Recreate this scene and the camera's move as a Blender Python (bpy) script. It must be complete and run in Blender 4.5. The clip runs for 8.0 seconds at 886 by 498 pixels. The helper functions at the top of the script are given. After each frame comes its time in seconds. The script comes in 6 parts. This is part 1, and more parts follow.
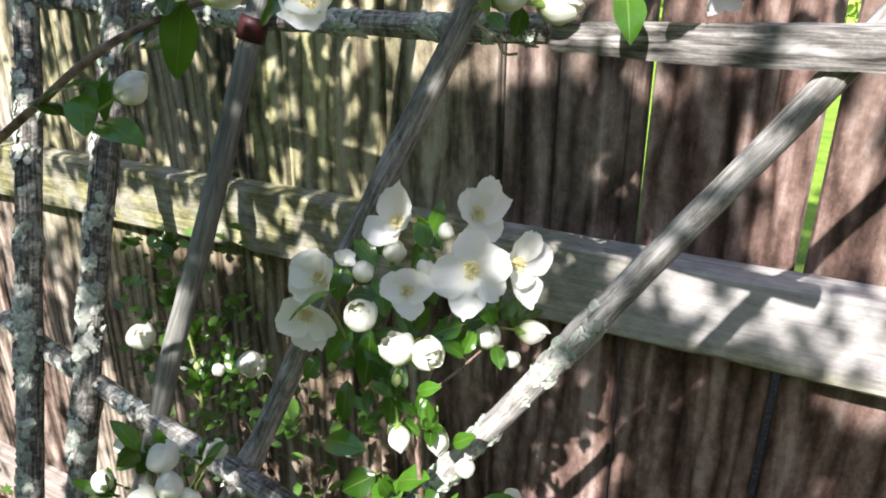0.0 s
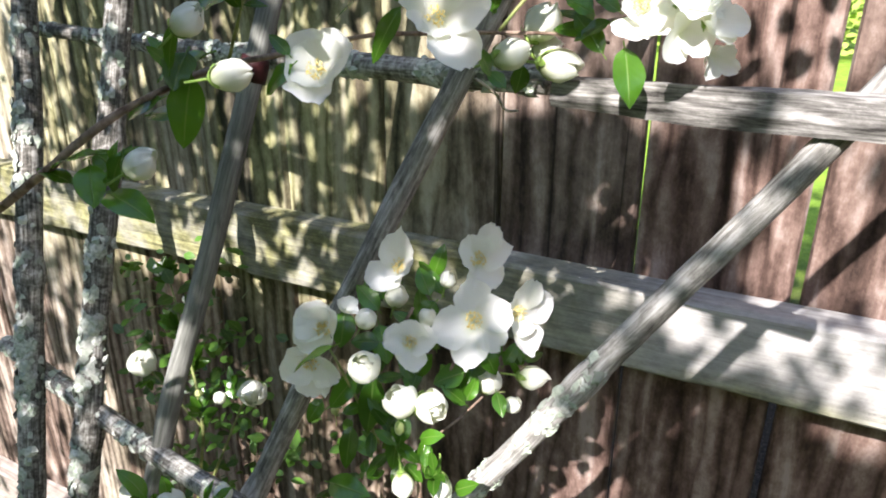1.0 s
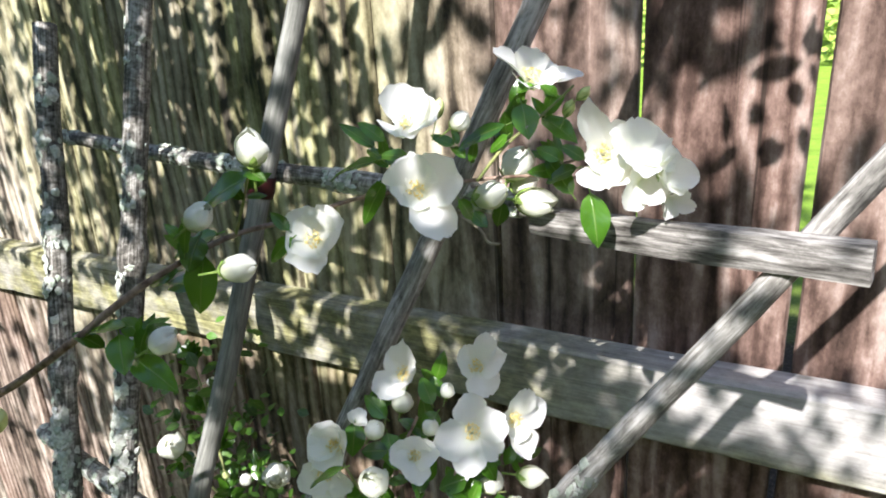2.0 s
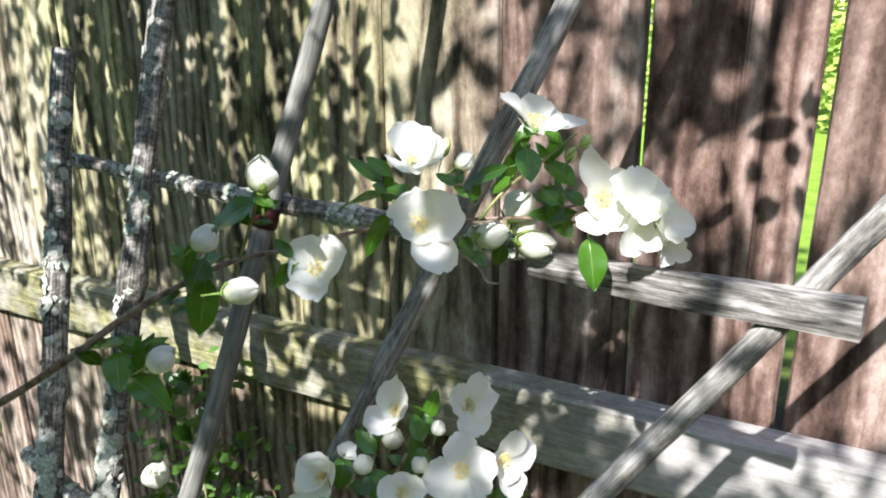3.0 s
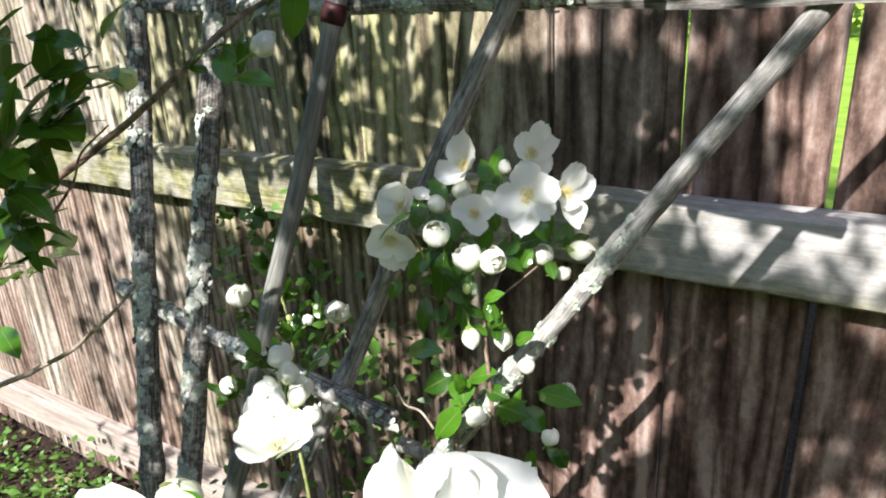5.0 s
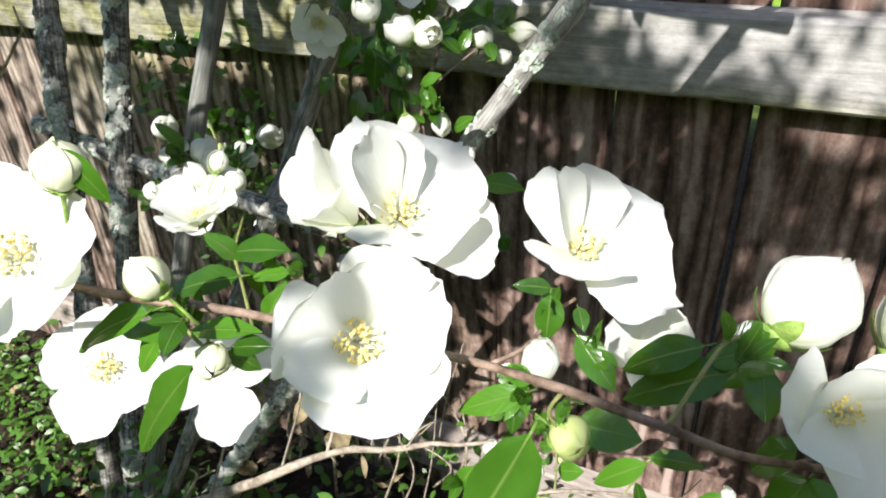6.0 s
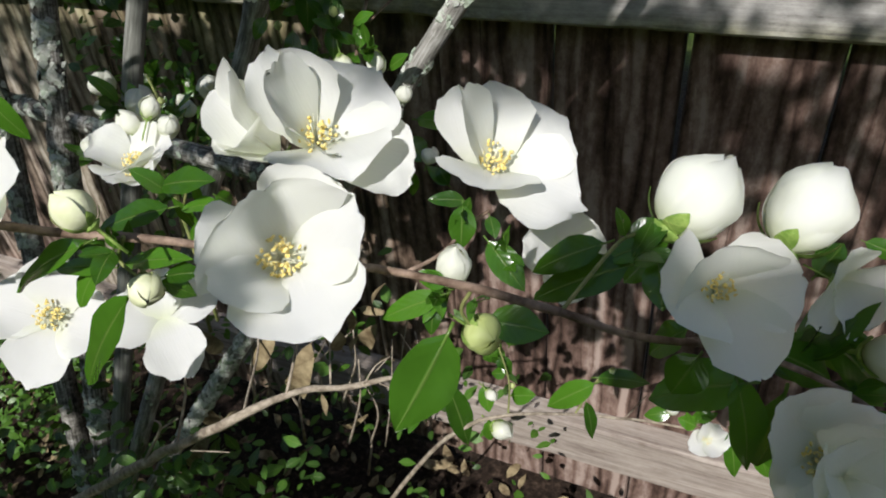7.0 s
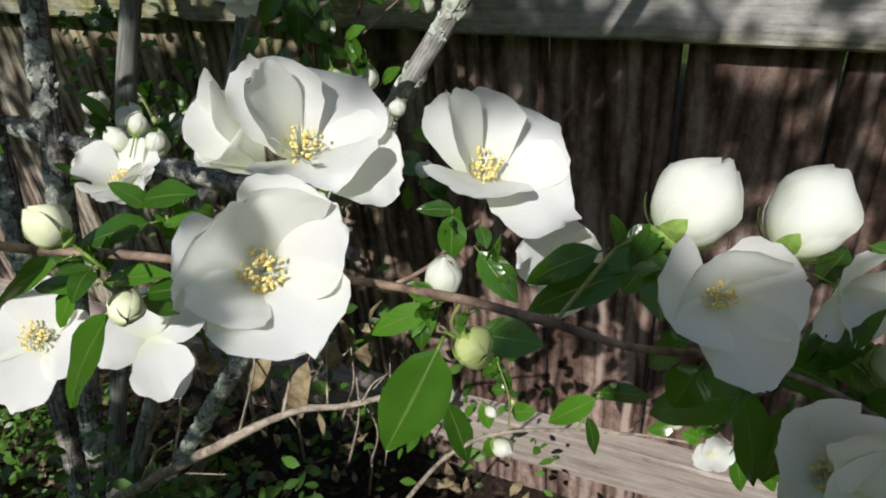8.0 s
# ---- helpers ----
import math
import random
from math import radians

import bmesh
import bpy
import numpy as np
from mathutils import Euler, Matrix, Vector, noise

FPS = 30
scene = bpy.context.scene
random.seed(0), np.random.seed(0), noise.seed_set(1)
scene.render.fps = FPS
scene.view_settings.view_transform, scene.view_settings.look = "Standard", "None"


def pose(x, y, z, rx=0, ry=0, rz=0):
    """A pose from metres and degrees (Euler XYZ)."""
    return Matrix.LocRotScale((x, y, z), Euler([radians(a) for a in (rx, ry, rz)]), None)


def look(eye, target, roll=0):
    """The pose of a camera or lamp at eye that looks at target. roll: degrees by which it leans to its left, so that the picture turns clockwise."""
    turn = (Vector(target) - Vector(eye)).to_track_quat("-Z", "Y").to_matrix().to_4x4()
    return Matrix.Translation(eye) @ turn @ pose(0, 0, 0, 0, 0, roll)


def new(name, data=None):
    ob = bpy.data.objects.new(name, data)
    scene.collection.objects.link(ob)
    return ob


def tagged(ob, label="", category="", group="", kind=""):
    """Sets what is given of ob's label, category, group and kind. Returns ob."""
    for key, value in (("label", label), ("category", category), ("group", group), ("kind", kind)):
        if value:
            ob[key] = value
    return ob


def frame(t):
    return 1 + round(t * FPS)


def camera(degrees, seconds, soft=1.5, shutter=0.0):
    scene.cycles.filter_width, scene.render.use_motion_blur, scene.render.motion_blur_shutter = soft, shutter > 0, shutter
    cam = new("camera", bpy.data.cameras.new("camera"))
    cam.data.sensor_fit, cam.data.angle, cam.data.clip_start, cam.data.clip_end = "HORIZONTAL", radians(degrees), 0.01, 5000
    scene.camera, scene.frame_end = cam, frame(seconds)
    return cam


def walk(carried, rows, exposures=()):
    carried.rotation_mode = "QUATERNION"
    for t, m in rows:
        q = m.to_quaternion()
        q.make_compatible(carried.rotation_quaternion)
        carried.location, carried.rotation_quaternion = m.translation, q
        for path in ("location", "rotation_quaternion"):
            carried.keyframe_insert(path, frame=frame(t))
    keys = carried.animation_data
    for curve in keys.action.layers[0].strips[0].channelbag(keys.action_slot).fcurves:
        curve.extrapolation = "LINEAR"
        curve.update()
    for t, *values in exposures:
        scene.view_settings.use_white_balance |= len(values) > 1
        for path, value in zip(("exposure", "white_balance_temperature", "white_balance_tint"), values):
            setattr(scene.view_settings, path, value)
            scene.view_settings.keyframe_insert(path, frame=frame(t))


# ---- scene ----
cam = camera(62.2, 8.0, soft=1.95)
PATH = [
    (0, (0.036, -0.695, 1.071), (-0.914, 0.905, 0.34), -1.3),
    (0.5, (0.027, -0.689, 1.104), (-0.869, 0.926, 0.337), -0.9),
    (1, (0.03, -0.691, 1.104), (-0.909, 0.913, 0.367), -1.4),
    (1.5, (0.031, -0.696, 1.104), (-0.941, 0.89, 0.37), -1.5),
    (2, (0.056, -0.694, 1.18), (-0.938, 0.902, 0.499), -5.1),
    (2.2, (0.064, -0.688, 1.19), (-0.927, 0.928, 0.553), -5.9),
    (3.3, (0.058, -0.717, 1.174), (-0.945, 0.92, 0.614), -1.2),
    (3.5, (0.063, -0.729, 1.178), (-0.965, 0.892, 0.615), -3.1),
    (4, (0.08, -0.755, 1.173), (-1.011, 0.817, 0.59), -4.2),
    (4.5, (0.083, -0.765, 1.123), (-1.043, 0.761, 0.486), -2.7),
    (4.7, (0.089, -0.776, 1.096), (-1.028, 0.744, 0.431), -3.7),
    (5.8, (0.087, -0.799, 0.988), (-0.872, 0.682, 0.044), -4.7),
    (6, (0.093, -0.793, 0.984), (-0.817, 0.666, -0.037), -4.7),
    (6.1, (0.094, -0.79, 0.978), (-0.807, 0.661, -0.063), -5.4),
    (6.5, (0.1, -0.806, 0.969), (-0.742, 0.634, -0.134), -5.9),
    (7, (0.112, -0.801, 0.981), (-0.682, 0.636, -0.162), -6.3),
    (7.5, (0.131, -0.79, 0.97), (-0.664, 0.658, -0.157), -8.8),
    (8, (0.112, -0.795, 0.975), (-0.69, 0.666, -0.13), -7.1),
]
SUN = Vector((-0.11, 0.735, -0.67)).normalized()
EXPOSURES = [(0, 1.29, 6500, 14), (0.5, 1.41, 6500, 14), (1.0, 1.44, 6500, 14), (2.0, 1.34, 6400, 12), (3.5, 1.25, 6350, 11), (4.7, 1.23, 6500, 11), (5.8, 1.06, 6500, 9), (6.1, 0.77, 6500, 8), (6.5, 0.27, 6500, 8), (7.0, -0.06, 6500, 8), (8.0, -0.12, 6500, 8)]
walk(cam, [(t, look(e, g, r)) for t, e, g, r in PATH], EXPOSURES)

# ---- daylight ----
world = bpy.data.worlds.new("sky")
scene.world = world
world.use_nodes = True
sky = world.node_tree.nodes.new("ShaderNodeTexSky")
sky.sky_type, sky.sun_disc = "NISHITA", False
sky.sun_elevation = math.asin(-SUN.z)
sky.sun_rotation = math.atan2(-SUN.x, -SUN.y)
world.node_tree.links.new(sky.outputs["Color"], world.node_tree.nodes["Background"].inputs["Color"])
world.node_tree.nodes["Background"].inputs["Strength"].default_value = 0.130
lamp = bpy.data.lights.new("sun", "SUN")
lamp.energy, lamp.angle, lamp.color = 5.0, radians(0.53), (1.0, 0.965, 0.94)
sun = new("sun", lamp)
sun.matrix_world = look((0.5, -3, 5), Vector((0.5, -3, 5)) + SUN)


# ---- materials ----
class Nodes:
    """A short way to write a node material."""

    def __init__(self, name):
        self.mat = bpy.data.materials.new(name)
        self.mat.use_nodes = True
        self.tree = self.mat.node_tree
        self.bsdf = self.tree.nodes["Principled BSDF"]
        self.out = self.tree.nodes["Material Output"]

    def node(self, kind, **inputs):
        n = self.tree.nodes.new(kind)
        for key, value in inputs.items():
            self.put(n, key.replace("_", " "), value)
        return n

    def put(self, n, key, value):
        if isinstance(value, bpy.types.NodeSocket):
            self.tree.links.new(value, n.inputs[key])
        else:
            socket = n.inputs[key]
            socket.default_value = (*value, 1) if socket.type == "RGBA" and len(value) == 3 else value

    def coords(self, scale, shift=None, kind="Object"):
        tc = self.node("ShaderNodeTexCoord").outputs[kind]
        if shift:
            info = self.node("ShaderNodeObjectInfo").outputs["Random"]
            mul = self.math("MULTIPLY", info, shift)
            add = self.node("ShaderNodeVectorMath")
            add.operation = "ADD"
            self.tree.links.new(tc, add.inputs[0])
            self.tree.links.new(mul, add.inputs[1])
            tc = add.outputs[0]
        m = self.node("ShaderNodeMapping")
        self.tree.links.new(tc, m.inputs["Vector"])
        m.inputs["Scale"].default_value = scale
        return m.outputs[0]

    def place(self):
        return self.node("ShaderNodeNewGeometry").outputs["Position"]

    def noise(self, vec, scale, detail=4.0, rough=0.55, warp=0.0):
        n = self.node("ShaderNodeTexNoise", Scale=scale, Detail=detail, Roughness=rough, Distortion=warp)
        self.tree.links.new(vec, n.inputs["Vector"])
        return n.outputs["Fac"]

    def math(self, op, a, b=0.0, clamp=False):
        n = self.node("ShaderNodeMath")
        n.operation, n.use_clamp = op, clamp
        for i, v in enumerate((a, b)):
            if isinstance(v, bpy.types.NodeSocket):
                self.tree.links.new(v, n.inputs[i])
            else:
                n.inputs[i].default_value = v
        return n.outputs[0]

    def ramp(self, fac, *stops):
        n = self.node("ShaderNodeValToRGB")
        self.tree.links.new(fac, n.inputs["Fac"])
        el = n.color_ramp.elements
        while len(el) < len(stops):
            el.new(0.5)
        for e, (p, c) in zip(el, stops):
            e.position = p
            e.color = (*c, 1) if len(c) == 3 else c
        return n.outputs["Color"]

    def mix(self, fac, a, b, blend="MIX"):
        n = self.tree.nodes.new("ShaderNodeMix")
        n.data_type, n.blend_type = "RGBA", blend
        for i, v in ((0, fac), (6, a), (7, b)):
            if isinstance(v, bpy.types.NodeSocket):
                self.tree.links.new(v, n.inputs[i])
            else:
                n.inputs[i].default_value = (*v, 1) if i and len(v) == 3 else v
        return n.outputs[2]

    def bump(self, height, strength, distance):
        n = self.node("ShaderNodeBump", Height=height, Strength=strength, Distance=distance)
        self.tree.links.new(n.outputs[0], self.bsdf.inputs["Normal"])
        return n.outputs[0]

    def finish(self, colour, rough=0.8, gloss=0.5, glow_through=0.0, tint=None, normal=None):
        self.put(self.bsdf, "Base Color", colour)
        self.put(self.bsdf, "Roughness", rough)
        self.put(self.bsdf, "Specular IOR Level", gloss)
        if glow_through:
            tr = self.node("ShaderNodeBsdfTranslucent")
            self.put(tr, "Color", tint if tint is not None else colour)
            if normal is not None:
                self.tree.links.new(normal, tr.inputs["Normal"])
            mx = self.node("ShaderNodeMixShader")
            mx.inputs[0].default_value = glow_through
            self.tree.links.new(self.bsdf.outputs[0], mx.inputs[1])
            self.tree.links.new(tr.outputs[0], mx.inputs[2])
            self.tree.links.new(mx.outputs[0], self.out.inputs["Surface"])
        return self.mat


def board_wood():
    """Weathered, once stained flat-sawn softwood: arched growth rings, long upright streaks, and a patchy film of algae on the damp stretch of the fence."""
    n = Nodes("weathered_board")
    info = n.node("ShaderNodeObjectInfo").outputs["Random"]
    other = n.math("FRACT", n.math("MULTIPLY", info, 17.31))
    band = n.noise(n.coords((1, 1, 0.035), 29.0), 26.0, 4.0, 0.5, 1.3)
    wide = n.noise(n.coords((1, 1, 0.13), 53.0), 17.0, 4.0, 0.55, 1.2)
    spots = n.noise(n.coords((1, 1, 0.6), 61.0), 95.0, 6.0, 0.75)
    warp = n.noise(n.coords((1, 1, 0.25), 23.0), 5.0, 2.0, 0.5)
    # growth rings round a heart that lies behind the board and drifts along it
    local = n.node("ShaderNodeSeparateXYZ")
    n.tree.links.new(n.node("ShaderNodeTexCoord").outputs["Object"], local.inputs[0])
    aside = n.math("ADD", local.outputs["X"], n.math("MULTIPLY", n.math("SUBTRACT", other, 0.5), 0.10))
    behind = n.math("ADD", n.math("ADD", n.math("MULTIPLY", local.outputs["Z"], 0.055), n.math("MULTIPLY", info, 0.09)), -0.07)
    heart = n.math("SQRT", n.math("ADD", n.math("MULTIPLY", aside, aside), n.math("MULTIPLY", behind, behind)))
    wander = n.math("MULTIPLY", n.noise(n.coords((1, 1, 0.22), 47.0), 11.0, 4.0, 0.55), 0.075)
    turn = n.math("MULTIPLY", n.math("ADD", heart, wander), 330.0)
    ring = n.math("ADD", n.math("MULTIPLY", n.math("SINE", turn), 0.5), 0.5)
    grain = n.math("MULTIPLY", n.math("POWER", ring, 0.5), 0.10)
    for source, share in ((band, 0.15), (wide, 0.48), (spots, 0.24)):
        grain = n.math("ADD", grain, n.math("MULTIPLY", source, share))
    crack = n.ramp(n.noise(n.coords((1, 1, 0.012), 37.0), 90.0, 2.0, 0.5, 0.5), (0.69, (0, 0, 0)), (0.73, (0.7, 0.7, 0.7)))
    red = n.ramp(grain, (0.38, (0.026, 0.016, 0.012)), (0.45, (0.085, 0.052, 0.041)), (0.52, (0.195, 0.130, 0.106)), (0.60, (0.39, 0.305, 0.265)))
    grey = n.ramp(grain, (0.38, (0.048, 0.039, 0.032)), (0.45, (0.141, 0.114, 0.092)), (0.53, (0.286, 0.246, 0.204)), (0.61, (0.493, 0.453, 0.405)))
    at = n.node("ShaderNodeSeparateXYZ")
    n.tree.links.new(n.place(), at.inputs[0])

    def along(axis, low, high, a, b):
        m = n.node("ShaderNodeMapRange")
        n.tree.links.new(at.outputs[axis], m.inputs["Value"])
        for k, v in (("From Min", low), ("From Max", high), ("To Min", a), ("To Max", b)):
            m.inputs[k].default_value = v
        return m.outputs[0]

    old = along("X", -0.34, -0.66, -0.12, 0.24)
    # below the rail the boards pass to the darker, redder tone
    browned = along("Z", 0.66, 0.80, -0.20, 0.0)
    wear = n.math("ADD", n.math("ADD", n.math("MULTIPLY", warp, 0.6), n.math("MULTIPLY", info, 0.3)), n.math("ADD", old, browned))
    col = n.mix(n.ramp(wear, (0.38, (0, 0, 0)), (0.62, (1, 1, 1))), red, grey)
    patch = n.math("ADD", n.math("MULTIPLY", n.noise(n.coords((1, 1, 0.10), 13.0), 26.0, 4.0, 0.6, 0.8), 0.75), n.math("MULTIPLY", info, 0.25))
    film = n.math("MULTIPLY", along("X", -0.28, -0.55, 0.0, 0.95), n.ramp(patch, (0.38, (0.34, 0.34, 0.34)), (0.55, (1, 1, 1))), True)
    film = n.math("MULTIPLY", film, along("Z", 0.55, 0.78, 0.25, 1.0))
    film = n.math("MULTIPLY", film, along("X", -1.02, -1.30, 1.0, 0.3))
    algae = n.ramp(grain, (0.40, (0.035, 0.037, 0.018)), (0.48, (0.185, 0.180, 0.075)), (0.58, (0.466, 0.453, 0.238)))
    col = n.mix(film, col, algae)
    col = n.mix(crack, col, (0.024, 0.018, 0.014))
    n.bump(n.math("SUBTRACT", grain, n.math("MULTIPLY", crack, 0.25)), 0.7, 0.005)
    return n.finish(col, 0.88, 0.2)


def rail_wood(green):
    """Silvered sawn timber with the grain along its length, greenish where damp."""
    n = Nodes("silvered_rail" if green else "sawn_plank")
    fine = n.noise(n.coords((0.025, 1, 1), 20.0), 360.0, 4.0, 0.7, 0.4)
    band = n.noise(n.coords((0.05, 1, 1), 11.0), 70.0, 6.0, 0.66, 1.2)
    spots = n.noise(n.coords((0.6, 1, 1), 31.0), 85.0, 7.0, 0.75)
    grain = n.math("ADD", n.math("MULTIPLY", fine, 0.22), n.math("ADD", n.math("MULTIPLY", band, 0.36), n.math("MULTIPLY", spots, 0.42)))
    col = n.ramp(grain, (0.34, (0.090, 0.082, 0.074)), (0.42, (0.285, 0.272, 0.256)), (0.53, (0.430, 0.414, 0.396)), (0.66, (0.570, 0.556, 0.542)))
    if green:
        at = n.node("ShaderNodeSeparateXYZ")
        n.tree.links.new(n.place(), at.inputs[0])
        side = n.node("ShaderNodeMapRange")
        n.tree.links.new(at.outputs["X"], side.inputs["Value"])
        for k, v in (("From Min", -0.08), ("From Max", -0.34), ("To Min", 0.0), ("To Max", 0.92)):
            side.inputs[k].default_value = v
        edge = n.node("ShaderNodeMapRange")
        n.tree.links.new(at.outputs["Z"], edge.inputs["Value"])
        for k, v in (("From Min", 0.732), ("From Max", 0.715), ("To Min", 0.0), ("To Max", 0.7)):
            edge.inputs[k].default_value = v
        damp = n.math("MAXIMUM", side.outputs[0], edge.outputs[0])
        damp = n.math("MULTIPLY", damp, n.ramp(n.noise(n.place(), 22.0, 4.0), (0.3, (0.308, 0.308, 0.308)), (0.6, (1, 1, 1))))
        col = n.mix(damp, col, n.ramp(grain, (0.37, (0.034, 0.034, 0.013)), (0.49, (0.160, 0.154, 0.056)), (0.62, (0.420, 0.405, 0.175))))
    else:
        col = n.mix(0.62, col, n.ramp(band, (0.35, (0.176, 0.119, 0.088)), (0.6, (0.405, 0.326, 0.264))))
    n.bump(grain, 0.5, 0.003)
    return n.finish(col, 0.8, 0.3)


def stick_wood(name, dark, mid, pale, run=0.35):
    """Barkless grey stick: fine cracks along its length, pale worn streaks."""
    n = Nodes(name)
    fine = n.noise(n.coords((1, 1, 0.05), 9.0), 380.0, 3.0, 0.65, 0.4)
    blot = n.noise(n.coords((1, 1, run), 17.0), 110.0, 6.0, 0.7, 0.4)
    long = n.noise(n.coords((1, 1, 0.2), 5.0), 34.0, 3.0, 0.6)
    g = n.math("ADD", n.math("MULTIPLY", fine, 0.36), n.math("ADD", n.math("MULTIPLY", blot, 0.42), n.math("MULTIPLY", long, 0.22)))
    col = n.ramp(g, (0.40, dark), (0.49, mid), (0.59, pale))
    n.bump(g, 0.6, 0.002)
    return n.finish(col, 0.85, 0.25)


def lichen_crust():
    n = Nodes("lichen")
    isl = n.node("ShaderNodeNewGeometry").outputs["Random Per Island"]
    spot = n.noise(n.coords((1, 1, 1)), 260.0, 3.0)
    a = n.ramp(isl, (0.0, (0.34, 0.41, 0.31)), (0.3, (0.52, 0.56, 0.48)), (0.75, (0.72, 0.72, 0.67)), (1.0, (0.16, 0.17, 0.145)))
    col = n.mix(n.ramp(spot, (0.40, (0, 0, 0)), (0.6, (0.6, 0.6, 0.6))), a, (0.24, 0.28, 0.22))
    n.bump(spot, 0.7, 0.0012)
    return n.finish(col, 0.95, 0.1)


def petal_skin():
    """Soft white petal with faint veins along it, that lets light through."""
    n = Nodes("white_petal")
    uv = n.node("ShaderNodeUVMap").outputs[0]
    m = n.node("ShaderNodeMapping")
    n.tree.links.new(uv, m.inputs["Vector"])
    m.inputs["Scale"].default_value = (2.2, 22.0, 1.0)
    vein = n.noise(m.outputs[0], 1.0, 3.0, 0.6, 0.6)
    big = n.noise(n.coords((1, 1, 1), 3.0), 45.0, 3.0)
    col = n.mix(big, (0.95, 0.95, 0.945), (0.92, 0.92, 0.91))
    sep = n.node("ShaderNodeSeparateXYZ")
    n.tree.links.new(uv, sep.inputs[0])
    foot = n.ramp(sep.outputs["X"], (0.05, (0.6, 0.6, 0.6)), (0.34, (0, 0, 0)))
    col = n.mix(foot, col, (0.74, 0.78, 0.55))
    h = n.bump(n.math("ADD", n.math("MULTIPLY", vein, 0.5), n.math("MULTIPLY", big, 1.2)), 0.24, 0.0012)
    return n.finish(col, 0.6, 0.25, 0.42, (0.92, 0.95, 0.74), h)


def bud_skin():
    n = Nodes("cream_bud")
    big = n.noise(n.coords((1, 1, 1), 3.0), 90.0, 2.0)
    col = n.mix(big, (0.86, 0.86, 0.80), (0.82, 0.83, 0.73))
    sep = n.node("ShaderNodeSeparateXYZ")
    n.tree.links.new(n.node("ShaderNodeUVMap").outputs[0], sep.inputs[0])
    col = n.mix(n.ramp(sep.outputs["X"], (0.10, (0.8, 0.8, 0.8)), (0.60, (0, 0, 0))), col, (0.66, 0.73, 0.40))
    h = n.bump(big, 0.3, 0.001)
    return n.finish(col, 0.5, 0.3, 0.30, (0.78, 0.82, 0.60), h)


def green_bud_skin():
    n = Nodes("green_bud")
    big = n.noise(n.coords((1, 1, 1), 3.0), 120.0, 2.0)
    col = n.mix(big, (0.55, 0.64, 0.20), (0.74, 0.80, 0.40))
    return n.finish(col, 0.5, 0.35, 0.28, (0.55, 0.65, 0.15))


def leaf_skin(name, deep, fresh, rough):
    """Glossy leaf: the colour differs from leaf to leaf, with a paler midrib and side veins."""
    n = Nodes(name)
    info = n.node("ShaderNodeObjectInfo").outputs["Random"]
    isl = n.node("ShaderNodeNewGeometry").outputs["Random Per Island"]
    r = n.math("FRACT", n.math("ADD", info, n.math("MULTIPLY", isl, 0.61)))
    mott = n.noise(n.coords((1, 1, 1), 8.0), 130.0, 3.0)
    fac = n.math("ADD", n.math("MULTIPLY", r, 0.7), n.math("MULTIPLY", mott, 0.3))
    col = n.ramp(fac, (0.1, deep), (0.8, fresh))
    uv = n.node("ShaderNodeUVMap").outputs[0]
    sep = n.node("ShaderNodeSeparateXYZ")
    n.tree.links.new(uv, sep.inputs[0])
    off = n.math("ABSOLUTE", n.math("SUBTRACT", sep.outputs["Y"], 0.5))
    rib = n.ramp(off, (0.0, (1, 1, 1)), (0.045, (0, 0, 0)))
    side = n.math("SINE", n.math("MULTIPLY", n.math("SUBTRACT", sep.outputs["X"], n.math("MULTIPLY", off, 0.55)), 46.0))
    col = n.mix(n.math("MULTIPLY", rib, 0.34), col, (0.32, 0.42, 0.12))
    relief = n.math("ADD", n.math("MULTIPLY", side, 0.05), n.math("ADD", n.math("MULTIPLY", rib, -0.8), n.math("MULTIPLY", mott, 0.5)))
    h = n.bump(relief, 0.35, 0.0009)
    return n.finish(col, rough, 0.6, 0.28, n.mix(0.5, col, (0.24, 0.42, 0.035)), h)


def plain_grain(name, a, b, scale, rough=0.8, stretch=(1, 1, 1), gloss=0.3, bump=0.5, depth=0.002):
    n = Nodes(name)
    g = n.noise(n.coords(stretch, 7.0), scale, 4.0, 0.6)
    col = n.ramp(g, (0.35, a), (0.68, b))
    n.bump(g, bump, depth)
    return n.finish(col, rough, gloss)


def soil_and_grass():
    """Dark mulch before the fence, the same dark put behind it as shade, lawn beyond; the near lawn is added, unseen.
    """
    n = Nodes("ground")
    at = n.node("ShaderNodeSeparateXYZ")
    n.tree.links.new(n.place(), at.inputs[0])
    crumbs = n.noise(n.place(), 85.0, 6.0, 0.7)
    patch = n.noise(n.place(), 7.0, 4.0, 0.6)
    soil = n.ramp(crumbs, (0.34, (0.010, 0.007, 0.005)), (0.55, (0.040, 0.027, 0.020)), (0.72, (0.13, 0.09, 0.066)))
    grass = n.ramp(n.math("ADD", n.math("MULTIPLY", crumbs, 0.6), n.math("MULTIPLY", patch, 0.4)), (0.35, (0.10, 0.20, 0.02)), (0.65, (0.32, 0.46, 0.06)))
    # dark strip behind the fence deepens the fence's own shade by colour
    behind = n.ramp(n.math("MULTIPLY", n.math("ADD", at.outputs["Y"], n.math("MULTIPLY", patch, 0.3)), 0.05), (0.10, (0, 0, 0)), (0.16, (1, 1, 1)))
    # unseen grass on the camera side, added to bounce light
    before = n.ramp(n.math("ADD", n.math("MULTIPLY", at.outputs["Y"], -0.5), n.math("MULTIPLY", patch, 0.1)), (0.50, (0, 0, 0)), (0.54, (1, 1, 1)))
    n.bump(crumbs, 0.8, 0.01)
    return n.finish(n.mix(n.math("MAXIMUM", behind, before), soil, grass), 0.95, 0.15)


